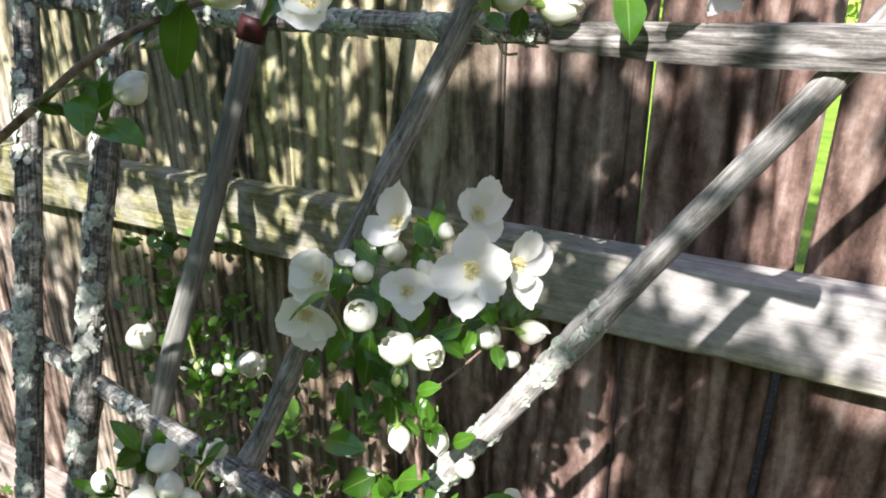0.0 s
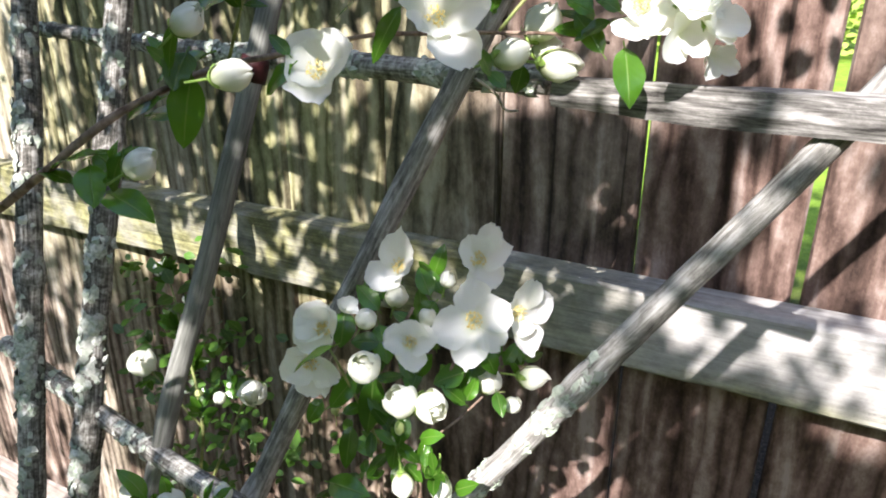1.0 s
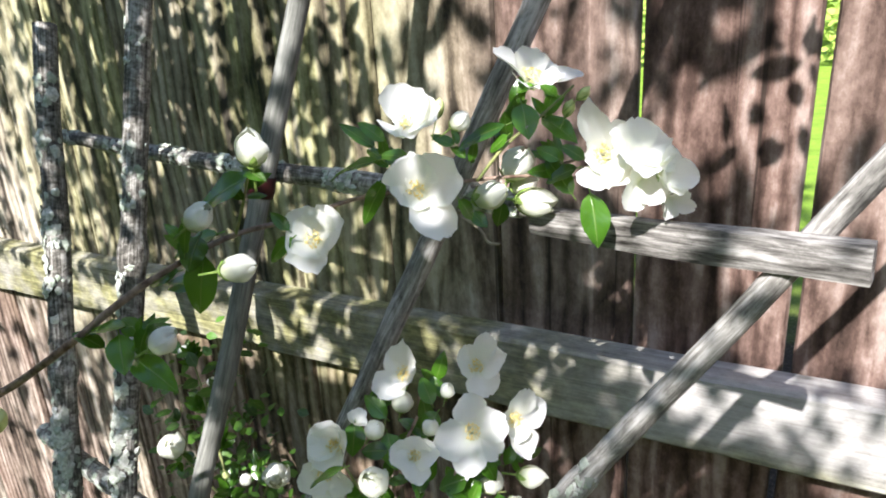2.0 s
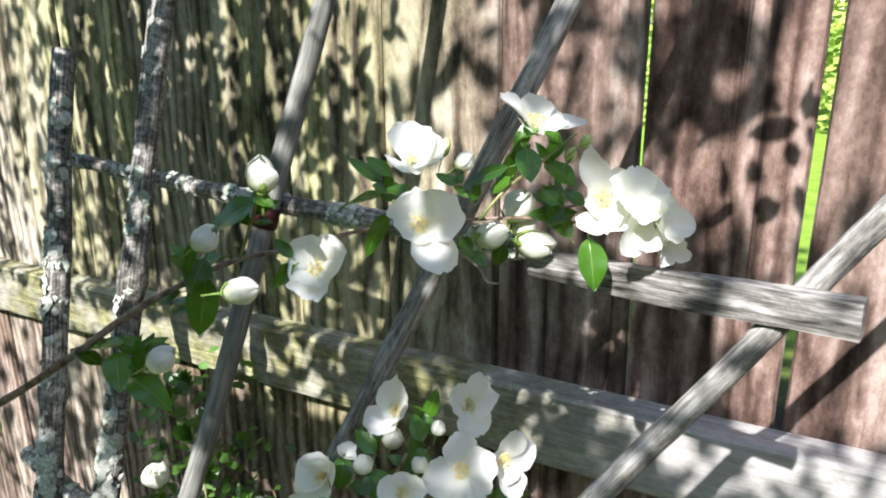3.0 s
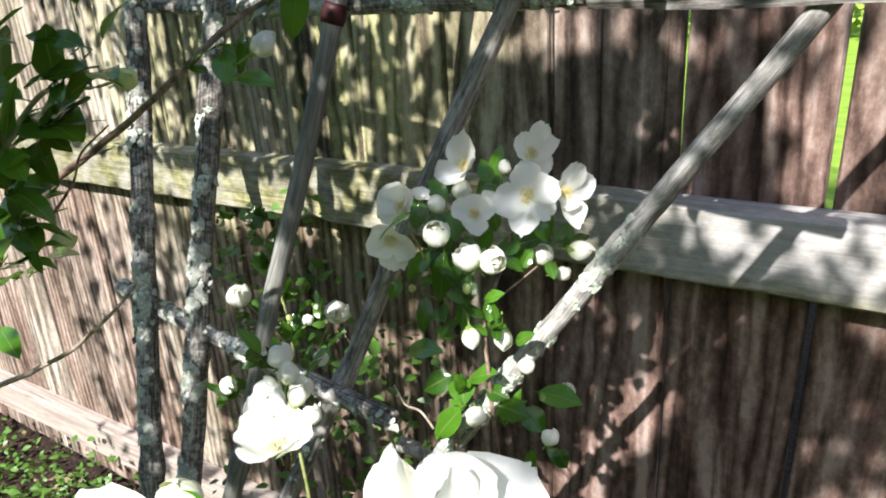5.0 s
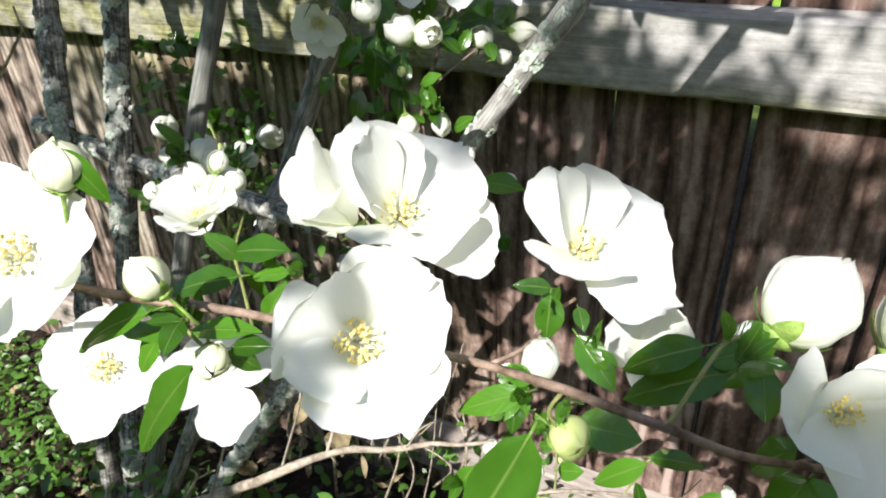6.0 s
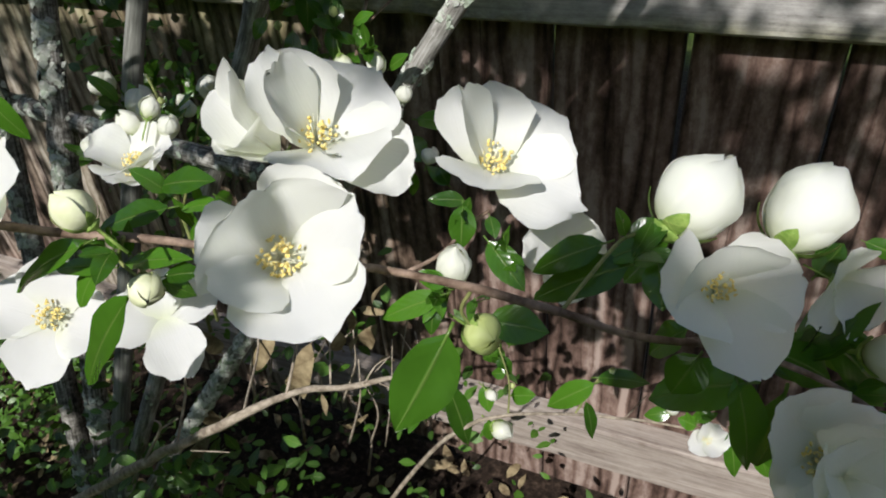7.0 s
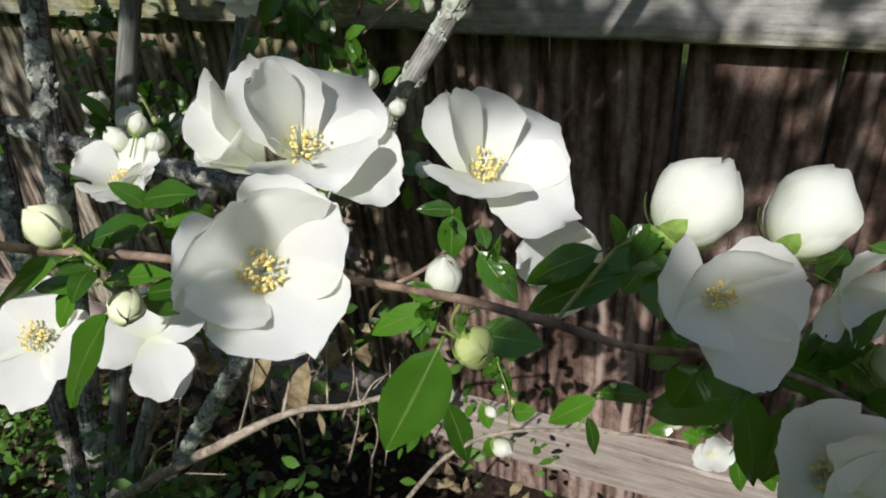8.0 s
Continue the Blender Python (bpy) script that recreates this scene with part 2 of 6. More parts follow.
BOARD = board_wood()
RAIL, PLANK = rail_wood(True), rail_wood(False)
STICK = stick_wood("grey_stick", (0.060, 0.056, 0.050), (0.215, 0.205, 0.185), (0.48, 0.465, 0.44))
BARK = stick_wood("flaking_bark", (0.026, 0.024, 0.020), (0.145, 0.135, 0.117), (0.46, 0.45, 0.415), 1.6)
SMOOTH = stick_wood("smooth_stick", (0.088, 0.088, 0.077), (0.170, 0.172, 0.152), (0.285, 0.285, 0.258), 0.15)
SLAT = stick_wood("split_slat", (0.026, 0.023, 0.020), (0.165, 0.156, 0.143), (0.42, 0.405, 0.38), 0.30)
LICHEN = lichen_crust()
PETAL, BUD, GREEN_BUD = petal_skin(), bud_skin(), green_bud_skin()
PALE_BUD = plain_grain("pale_green_bud", (0.66, 0.70, 0.42), (0.80, 0.80, 0.60), 90.0, 0.5, (1, 1, 1), 0.3, 0.3, 0.001)
LEAF = leaf_skin("glossy_leaf", (0.022, 0.070, 0.008), (0.080, 0.215, 0.018), 0.22)
WEED = leaf_skin("weed_leaf", (0.022, 0.060, 0.010), (0.095, 0.22, 0.028), 0.4)
TREE_LEAF = leaf_skin("tree_leaf", (0.03, 0.075, 0.015), (0.07, 0.15, 0.03), 0.5)
ANTHER = plain_grain("yellow_anther", (0.88, 0.68, 0.18), (0.95, 0.84, 0.40), 900.0, 0.8)
FILAMENT = plain_grain("pale_filament", (0.84, 0.82, 0.62), (0.92, 0.91, 0.78), 500.0, 0.6)
SEPAL = plain_grain("green_sepal", (0.16, 0.28, 0.05), (0.34, 0.46, 0.12), 300.0, 0.5)
TWIG = plain_grain("brown_twig", (0.10, 0.062, 0.042), (0.36, 0.26, 0.20), 130.0, 0.75, (1, 1, 1))
SHOOT = plain_grain("green_shoot", (0.14, 0.18, 0.05), (0.30, 0.30, 0.12), 130.0, 0.6)
HEDGE_LEAF = leaf_skin("hedge_leaf", (0.30, 0.42, 0.06), (0.42, 0.54, 0.11), 0.7)
DRY_TWIG = plain_grain("dry_twig", (0.20, 0.16, 0.12), (0.50, 0.43, 0.34), 120.0, 0.85)
DRY_LEAF = plain_grain("dry_leaf", (0.12, 0.085, 0.045), (0.36, 0.29, 0.17), 70.0, 0.85)
CLIP = plain_grain("maroon_clip", (0.022, 0.006, 0.006), (0.060, 0.012, 0.011), 60.0, 0.5)
TRUNK = plain_grain("tree_bark", (0.05, 0.04, 0.03), (0.20, 0.16, 0.12), 40.0, 0.9, (1, 1, 0.3), 0.2, 0.9, 0.01)
GROUND = soil_and_grass()


# ---- building helpers ----
def mesh_of(name, verts, faces, material, uvs=None, smooth=True):
    me = bpy.data.meshes.new(name)
    me.from_pydata([tuple(v) for v in verts], [], faces)
    me.materials.append(material)
    if smooth:
        me.polygons.foreach_set("use_smooth", [True] * len(me.polygons))
    if uvs is not None:
        layer = me.uv_layers.new(name="UVMap")
        idx = np.empty(len(me.loops), dtype=np.int32)
        me.loops.foreach_get("vertex_index", idx)
        layer.data.foreach_set("uv", np.asarray(uvs, dtype=np.float32)[idx].ravel())
    me.update()
    return me


def part(name, me, parent=None, label="", m=None):
    ob = new(name, me)
    if parent is not None:
        ob.parent = parent
        if parent.type == "EMPTY":
            ob.matrix_parent_inverse = Matrix.Translation(-parent.location)
    if m is not None:
        ob.matrix_basis = m
    return tagged(ob, label)


def grid_faces(nu, nv, start=0, closed=False):
    out = []
    for i in range(nu - 1):
        for j in range(nv if closed else nv - 1):
            k = (j + 1) % nv
            out.append((start + i * nv + j, start + i * nv + k, start + (i + 1) * nv + k, start + (i + 1) * nv + j))
    return out


def frame_of(n, spin=0.0):
    """right, up, normal of a thing that faces along n."""
    n = Vector(n).normalized()
    up = Vector((0, 0, 1)) - n * n.z
    if up.length < 0.15:
        up = Vector((0, 1, 0)) - n * n.y
    up.normalize()
    right = up.cross(n)
    a = radians(spin)
    return right * math.cos(a) + up * math.sin(a), up * math.cos(a) - right * math.sin(a), n


def tube(points, radii, sides=7, rough=0.0, seed=0.0):
    """Verts and faces of a bent, tapered tube with closed ends."""
    pts = [Vector(p) for p in points]
    verts, faces = [], []
    ref = Vector((0.31, 0.87, 0.22)).normalized()
    for i, p in enumerate(pts):
        d = (pts[min(i + 1, len(pts) - 1)] - pts[max(i - 1, 0)]).normalized()
        a = d.cross(ref).normalized()
        b = d.cross(a)
        for j in range(sides):
            t = 2 * math.pi * j / sides
            q = a * math.cos(t) + b * math.sin(t)
            r = radii[i]
            if rough:
                r *= 1 + rough * noise.noise((p + q * r) * 60 + Vector((seed, 0, 0))) + 0.6 * rough * noise.noise(p * 18 + q * 1.5 + Vector((0, seed, 0)))
            verts.append(p + q * r)
    faces += grid_faces(len(pts), sides, 0, True)
    faces.append(tuple(range(sides))[::-1])
    faces.append(tuple(range((len(pts) - 1) * sides, len(pts) * sides)))
    return verts, faces


def smooth_line(points, steps=5):
    """A rounded line through the points."""
    p = [Vector(q) for q in points]
    if len(p) < 3:
        return [p[0].lerp(p[-1], i / steps) for i in range(steps + 1)]
    p = [p[0] * 2 - p[1]] + p + [p[-1] * 2 - p[-2]]
    out = []
    for i in range(1, len(p) - 2):
        a, b, c, d = p[i - 1 : i + 3]
        for k in range(steps):
            t = k / steps
            out.append(0.5 * (2 * b + (c - a) * t + (2 * a - 5 * b + 4 * c - d) * t * t + (3 * b - a - 3 * c + d) * t**3))
    out.append(p[-2])
    return out


def stem(parent, points, r0, r1, material=None, name="stem", label=""):
    line = smooth_line(points)
    k = len(line) - 1
    seed = points[0][0] * 50
    line = [q + Vector((noise.noise(q * 30), noise.noise(q * 30 + Vector((9, 0, 0))), noise.noise(q * 30 + Vector((0, 9, 0))))) * r0 * 0.5 for q in line]
    v, f = tube(line, [r0 + (r1 - r0) * i / k for i in range(k + 1)], 7, 0.18, seed)
    return part(name, mesh_of(name, v, f, material or TWIG), parent, label)


def petal_mesh(length, width, rise0, rise1, hollow, ruffle, seed, nu=17, nv=13):
    """A rounded petal that grows from the origin along x, and rises toward z from rise0 to rise1 degrees."""
    rng = random.Random(seed)
    ox, oy = rng.uniform(0, 90), rng.uniform(0, 90)
    notch = rng.uniform(-0.05, 0.10)
    lean = rng.uniform(-0.14, 0.14)
    blunt = rng.uniform(0.48, 0.98)
    nick = rng.uniform(0.05, 0.12)
    verts, uvs = [], []
    x = z = last = 0.0
    for i in range(nu):
        u = math.sin(0.5 * math.pi * i / (nu - 1)) ** 1.15
        e = radians(rise0 + (rise1 - rise0) * u**0.8)
        x += math.cos(e) * length * (u - last)
        z += math.sin(e) * length * (u - last)
        last = u
        grow = 0.16 + 0.84 * math.sin(0.5 * math.pi * min(1, u / 0.66)) ** 0.9
        tip = max(0.0, 1 - ((u - 0.56) / 0.44) ** 2) ** blunt if u > 0.56 else 1.0
        w = width * grow * max(tip, 0.05)
        for j in range(nv):
            v = math.sin(0.5 * math.pi * (2 * j / (nv - 1) - 1))
            side = v * w
            mid = math.exp(-((side / (0.35 * width)) ** 2))
            back = -notch * length * mid * max(0, u - 0.7) / 0.3 + nick * length * u**5 * noise.noise(Vector((side / width * 5.5 + ox, oy, 7))) + 0.035 * length * u**9 * noise.noise(Vector((side / width * 13 + oy, ox, 2)))
            wave = noise.noise(Vector((u * 2.0 + ox, side / width * 1.6 + oy, 0)))
            curl = noise.noise(Vector((u * 5.0 + oy, side / width * 3.2 + ox, 3)))
            lift = hollow * side * side / max(width, 1e-6) + ruffle * width * (u * u * (0.30 + 0.8 * (side / width) ** 2) * wave + 0.34 * u**3 * curl)
            edge = 0.10 * width * abs(v) ** 3 * noise.noise(Vector((u * 8 + ox, v * 2, oy)))
            verts.append(Vector((x - math.sin(e) * lift + back * math.cos(e), side + edge + lean * length * u * u, z + math.cos(e) * lift + back * math.sin(e))))
            uvs.append((u, side / width * 0.5 + 0.5))
    return mesh_of("petal", verts, grid_faces(nu, nv), PETAL, uvs)


def stamen_mesh(r, height, count, seed, material, heads):
    rng = random.Random(seed)
    verts, faces = [], []
    for _ in range(count):
        a, q = rng.uniform(0, 2 * math.pi), rng.uniform(0.1, 1) ** 0.7
        foot = Vector((math.cos(a), math.sin(a), 0)) * r * 0.25 * q
        head = Vector((math.cos(a) * r * q, math.sin(a) * r * q, height * rng.uniform(0.65, 1.1)))
        k = len(verts)
        if heads:
            s = r * 0.11
            d = Vector((rng.uniform(-1, 1), rng.uniform(-1, 1), rng.uniform(-0.4, 1))).normalized()
            a1 = d.orthogonal().normalized()
            b1 = d.cross(a1)
            for w, t in ((0.25, -1.3), (1, -0.4), (1, 0.6), (0.3, 1.3)):
                for c in range(4):
                    verts.append(head + d * s * t + (a1 * math.cos(c * 1.571) + b1 * math.sin(c * 1.571)) * s * w * 0.8)
            faces += grid_faces(4, 4, k, True)
            faces += [(k, k + 3, k + 2, k + 1), (k + 12, k + 13, k + 14, k + 15)]
        else:
            v, f = tube([foot, foot.lerp(head, 0.5) + Vector((0, 0, height * 0.1)), head], [r * 0.028, r * 0.024, r * 0.018], 4)
            verts += v
            faces += [tuple(i + k for i in g) for g in f]
    return mesh_of("stamens", verts, faces, material)


def calyx_mesh(r, stalk, seed):
    """Cup, four pointed sepals and a thin stalk, below the flower along -z."""
    rng = random.Random(seed)
    verts, faces = [], []
    prof = [(0.10, -stalk), (0.10, -stalk * 0.5), (0.12, -0.42 * r), (0.30, -0.30 * r), (0.33, -0.12 * r), (0.20, -0.02 * r)]
    for rr, z in prof:
        rr = rr * r if rr > 0.12 else 0.10 * r * 0.55
        for j in range(8):
            verts.append(Vector((rr * math.cos(j * math.pi / 4), rr * math.sin(j * math.pi / 4), z)))
    faces += grid_faces(len(prof), 8, 0, True)
    faces += [tuple(range(8))[::-1], tuple(range(40, 48))]
    for s in range(4):
        a = s * math.pi / 2 + rng.uniform(-0.2, 0.2)
        k = len(verts)
        for i in range(5):
            u = i / 4
            rad, zz, w = r * (0.28 + 0.42 * u), r * (-0.16 + 0.12 * u * u), r * 0.19 * (1 - u) ** 0.8 + 0.003 * r
            for sgn in (-1, 0, 1):
                p = Vector((rad, sgn * w, zz - 0.05 * r * (1 - abs(sgn))))
                verts.append(Vector((p.x * math.cos(a) - p.y * math.sin(a), p.x * math.sin(a) + p.y * math.cos(a), p.z)))
        faces += grid_faces(5, 3, k)
    return mesh_of("calyx", verts, faces, SEPAL)


def bud_calyx_mesh(r, long, stalk, seed, tight=0.0):
    """Stalk, cup and four pointed sepals that clasp a bud of radius r, along +z."""
    rng = random.Random(seed)
    verts, faces = [], []
    prof = [(0.09, -stalk), (0.09, -stalk * 0.5), (0.11, -0.22), (0.34, -0.10), (0.50, 0.04), (0.40, 0.10)]
    for rr, z in prof:
        zz = z * r if z > -0.3 and rr > 0.1 else z
        for j in range(8):
            verts.append(Vector((rr * r * math.cos(j * math.pi / 4), rr * r * math.sin(j * math.pi / 4), zz)))
    faces += grid_faces(len(prof), 8, 0, True)
    faces += [tuple(range(8))[::-1], tuple(range(40, 48))]
    for s in range(4):
        a = s * math.pi / 2 + rng.uniform(-0.2, 0.2)
        reach = rng.uniform(0.40, 0.55) if r < 0.0001 + tight else rng.uniform(0.20, 0.34)
        k = len(verts)
        for i in range(6):
            u = i / 5
            th = math.pi * (0.10 + reach * u)
            rad = r * (math.sin(th) ** 0.9 * (1.04 - 0.16 * th / math.pi) * 1.07 + 0.01)
            zz = r * long * (1 - math.cos(th))
            w = 0.62 * (1 - u) ** 0.75 + 0.02
            for q in (-1, 0, 1):
                g = a + q * w * 0.9 + 0.5 * th / math.pi
                f = rad * (1.0 if q else 1.03)
                verts.append(Vector((f * math.cos(g), f * math.sin(g), zz)))
        faces += grid_faces(6, 3, k)
    return mesh_of("calyx", verts, faces, SEPAL)


COUNT = [0]
BLOOMS = []


def flower(parent, at, toward, r, rise=(35, 5), spin=0.0, petals=4, hollow=0.5, ruffle=0.38, stalk=0.012, wide=0.50, label="", heads=50, shape=(), lit=1.0):
    """An open flower: centre, the way it faces, its radius when spread, and how far its petals rise from foot to tip.
    shape: petal by petal its angle, length, half width and rise, in place of an even whorl. lit: how wide a way to it the crown leaves the sun."""
    COUNT[0] += 1
    if lit:
        BLOOMS.append((Vector(at), r * lit))
    seed = COUNT[0] * 17
    rng = random.Random(seed)
    x, y, z = frame_of(toward, 0.0 if shape else spin)
    m = Matrix((x, y, z)).transposed().to_4x4()
    m.translation = Vector(at)
    body = part("flower", calyx_mesh(0.30 * r, stalk, seed), parent, label, m)
    if not shape:
        shape = []
        for k in range(petals):
            second = k // 4 if petals > 5 else 0
            a = 360 * k / (petals if petals < 6 else 4) + rng.uniform(-13, 13) + 44 * second
            lift = rng.uniform(-12, 12) + 6 * (k % 2) + 18 * second
            shape.append((a, rng.uniform(0.88, 1.1), wide * rng.uniform(0.88, 1.12), rise[0] + lift, rise[1] + lift + rng.uniform(-12, 12)))
    for k, (a, far, half, low, high) in enumerate(shape):
        me = petal_mesh(r * far, r * half, low, high, hollow * rng.uniform(0.7, 1.3), ruffle, seed + k)
        part("petal", me, body, "", pose(0, 0, 0.0007 * (k % 2) + 0.0012 * (k // 4), rng.uniform(-7, 7), 0, a))
    if heads:
        part("filament_tuft", stamen_mesh(r * 0.21, r * 0.30, heads, seed, FILAMENT, False), body, "pale cream filaments")
        part("anther_tuft", stamen_mesh(r * 0.21, r * 0.30, heads, seed, ANTHER, True), body, "yellow anthers")
    return body


def bud(parent, at, toward, r, long=1.25, skin=None, loose=0.08, stalk=0.012, label=""):
    """A closed or loosening bud: its middle, the way its tip points, its radius, its length to width."""
    COUNT[0] += 1
    BLOOMS.append((Vector(at), r * 1.4))
    seed = COUNT[0] * 13
    rng = random.Random(seed)
    x, y, z = frame_of(toward, rng.uniform(0, 90))
    m = Matrix((x, y, z)).transposed().to_4x4()
    m.translation = Vector(at) - z * r * long * 0.95
    body = part("bud", bud_calyx_mesh(r, long, stalk, seed, 1.0 if skin is GREEN_BUD else 0.0), parent, label, m)
    nu, nv = 11, 11
    open_to = 0.015 + 0.70 * min(loose, 1.0)
    belly = 0.52 + 0.16 * min(loose, 1.0)
    for k in range(-2 if loose > 0.2 else 0, 4):
        a0 = k * math.pi / (1 if k < 0 else 2) + rng.uniform(-0.3, 0.3)
        verts, uvs = [], []
        outer = 0.93 + 0.045 * k if k >= 0 else 0.74 + 0.05 * k
        mouth = (open_to if k >= 0 else 0.12) * rng.uniform(0.7, 1.3)
        tall = rng.uniform(0.84, 1.06) if k >= 0 else rng.uniform(0.84, 0.94)
        crease = rng.uniform(0.03, 0.08)
        tip = (0.12 + 0.36 * loose) * rng.uniform(0.5, 1.4)
        for i in range(nu):
            u = 0.01 + 0.99 * i / (nu - 1)
            if u < belly:
                rad = (1 - (1 - u / belly) ** 2) ** 0.58
            else:
                rad = 1 - (1 - mouth) * ((u - belly) / (1 - belly)) ** (2.7 - min(loose, 1.0))
            rad *= r * outer
            half = (1.28 if k >= 0 else 1.75) * (1 - 0.26 * u**5)
            for j in range(nv):
                v = 2 * j / (nv - 1) - 1
                ang = a0 + v * half + 0.45 * u
                over = 1.0 + 0.10 * v * (0.35 + 0.65 * u) - crease * math.exp(-((v / 0.22) ** 2)) * u + 0.14 * noise.noise(Vector((u * 2.2 + k * 3, v * 1.6, seed)))
                rim = r * u**4 * (tip * (1 - abs(v) ** 1.6) + 0.10 * noise.noise(Vector((v * 2.0, k, seed))))
                verts.append(Vector((rad * over * math.cos(ang), rad * over * math.sin(ang), 2 * r * long * tall * u + rim)))
                uvs.append((u, v / 2 + 0.5))
        part("petal", mesh_of("petal", verts, grid_faces(nu, nv), skin or BUD, uvs), body)
    return body


def leaf_geometry(base, tip, width, face, fold, droop, nu=9, nv=5, stalk=True):
    base, tip = Vector(base), Vector(tip)
    d = tip - base
    length = d.length
    d.normalize()
    n = Vector(face) - d * Vector(face).dot(d)
    n.normalize()
    s = n.cross(d)
    verts, uvs = [], []
    for i in range(nu):
        u = i / (nu - 1)
        w = width * 0.5 * (math.sin(math.pi * u**0.80) ** 0.78 if 0 < u < 1 else 0.012)
        mid = base + d * length * u + n * (droop * length * (math.sin(math.pi * u) * 0.9 + 0.25 * u))
        for j in range(nv):
            v = 2 * j / (nv - 1) - 1
            wave = 0.05 * width * math.sin(u * 11 + v * 2) * v * v
            verts.append(mid + s * v * w + n * (fold * abs(v) * w + wave - 0.10 * w * v * v))
            uvs.append((u, v / 2 + 0.5))
    faces = grid_faces(nu, nv)
    if stalk:
        k = len(verts)
        v, f = tube([base - d * length * 0.12 - n * 0.02 * length, base, base + d * length * 0.3], [width * 0.035, width * 0.032, width * 0.02], 4)
        verts += v
        uvs += [(0.05, 0.5)] * len(v)
        faces += [tuple(q + k for q in g) for g in f]
    return verts, faces, uvs


def leaf(parent, base, tip, width, face=(0.35, -0.6, 0.7), fold=0.25, droop=0.06, material=None, label=""):
    v, f, uv = leaf_geometry(base, tip, width, face, fold, droop)
    return part("leaf", mesh_of("leaf", v, f, material or LEAF, uv), parent, label)


def tuft(parent, foot, way, count, size, seed):
    """Single leaves round the end of a shoot."""
    rng = random.Random(seed)
    way = Vector(way).normalized()
    for _ in range(count):
        side = Vector((rng.gauss(0, 1), rng.gauss(0, 1), rng.gauss(0, 1))).normalized()
        d = (way + side * 0.91).normalized()
        b = Vector(foot) + way * rng.uniform(-0.5, 0.5) * size + side * size * 0.06
        k = size * rng.uniform(0.6, 1.15)
        leaf(parent, b, b + d * k, k * rng.uniform(0.36, 0.5), Vector((0.2, -0.35, 0.9)) + side * 0.5, rng.uniform(0.1, 0.4), rng.uniform(-0.05, 0.12))


def branch(label, base, name="flowering_branch"):
    ob = new(name)
    ob.location = base
    return tagged(ob, label, "branch", "flowering branches of the shrub" if name == "flowering_branch" else "")


# ---- the ground ----
def ground_sheet():
    """One sheet to the horizon, finer and uneven near the fence."""
    def steps(near, far):
        a = [i * 0.06 for i in range(int(near / 0.06) + 1)]
        while a[-1] < far:
            a.append(a[-1] * 1.35 + 0.05)
        return a
    xs = sorted({-v for v in steps(2.4, 900)} | set(steps(1.0, 900)))
    ys = sorted({-v for v in steps(1.6, 900)} | set(steps(0.4, 900)))
    verts = []
    for y in ys:
        for x in xs:
            near = 1.0 if -2.6 < x < 1.1 and -1.7 < y < 0.5 else 0.0
            verts.append((x, y, -0.13 + near * 0.02 * noise.noise(Vector((x * 7, y * 7, 0))) + near * 0.012 * noise.noise(Vector((x * 23, y * 23, 4)))))
    return mesh_of("ground", verts, grid_faces(len(ys), len(xs)), GROUND)


tagged(part("ground", ground_sheet()), "dark mulched bed along the fence, green lawn beyond", "ground", "", "structure")


# ---- the fence ----
fence = tagged(new("fence"), "weathered board fence with streaked brown and algae-green boards", "fence")
fence.location = (0, 0, -0.13)
BOARD_PITCH, LEAN = 0.1515, math.atan(0.030)


def board_mesh(width, height, seed):
    """One upright board, worn at its edges and slightly cupped; its foot at the origin, its face toward -y."""
    verts, faces = [], []
    prof = [(-0.5, 0.016), (-0.5, 0.006), (-0.484, 0.0010), (-0.25, 0.0), (0.0, 0.0012), (0.25, 0.0), (0.484, 0.0010), (0.5, 0.006), (0.5, 0.016)]
    n = 15
    for i in range(n):
        z = height * i / (n - 1)
        for p, y in prof:
            edge = 0.0011 * noise.noise(Vector((z * 5, p * 9, seed))) + (0.0006 * noise.noise(Vector((z * 31, p * 3, seed))))
            verts.append(Vector((p * width + (edge if abs(p) > 0.45 else 0), y + 0.0012 * noise.noise(Vector((z * 2, p * 2, seed + 7))), z)))
    faces += grid_faces(n, len(prof), 0, True)
    faces += [tuple(range(len(prof))), tuple(range((n - 1) * len(prof), n * len(prof)))[::-1]]
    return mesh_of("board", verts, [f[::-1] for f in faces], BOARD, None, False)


boards = [board_mesh(BOARD_PITCH - 0.0022, 1.93, s) for s in range(4)]
narrow = board_mesh(BOARD_PITCH - 0.0036, 1.93, 9)
for k in range(-22, 9):
    ob = part("board", narrow if k == -1 else boards[k % 4], fence)
    shift = {-1: (0.0004, 0.0005), 0: (0.0002, 0.0062), 1: (0.0010, 0.0058)}.get(k, (0.0, 0.0 if k < 0 else 0.0058))
    ob.matrix_parent_inverse = Matrix()
    ob.matrix_basis = pose(-0.030 + BOARD_PITCH * (k + 0.5) + shift[0], 0.0004 * (k * 7 % 5), 0.01, 0, math.degrees(LEAN + shift[1]))


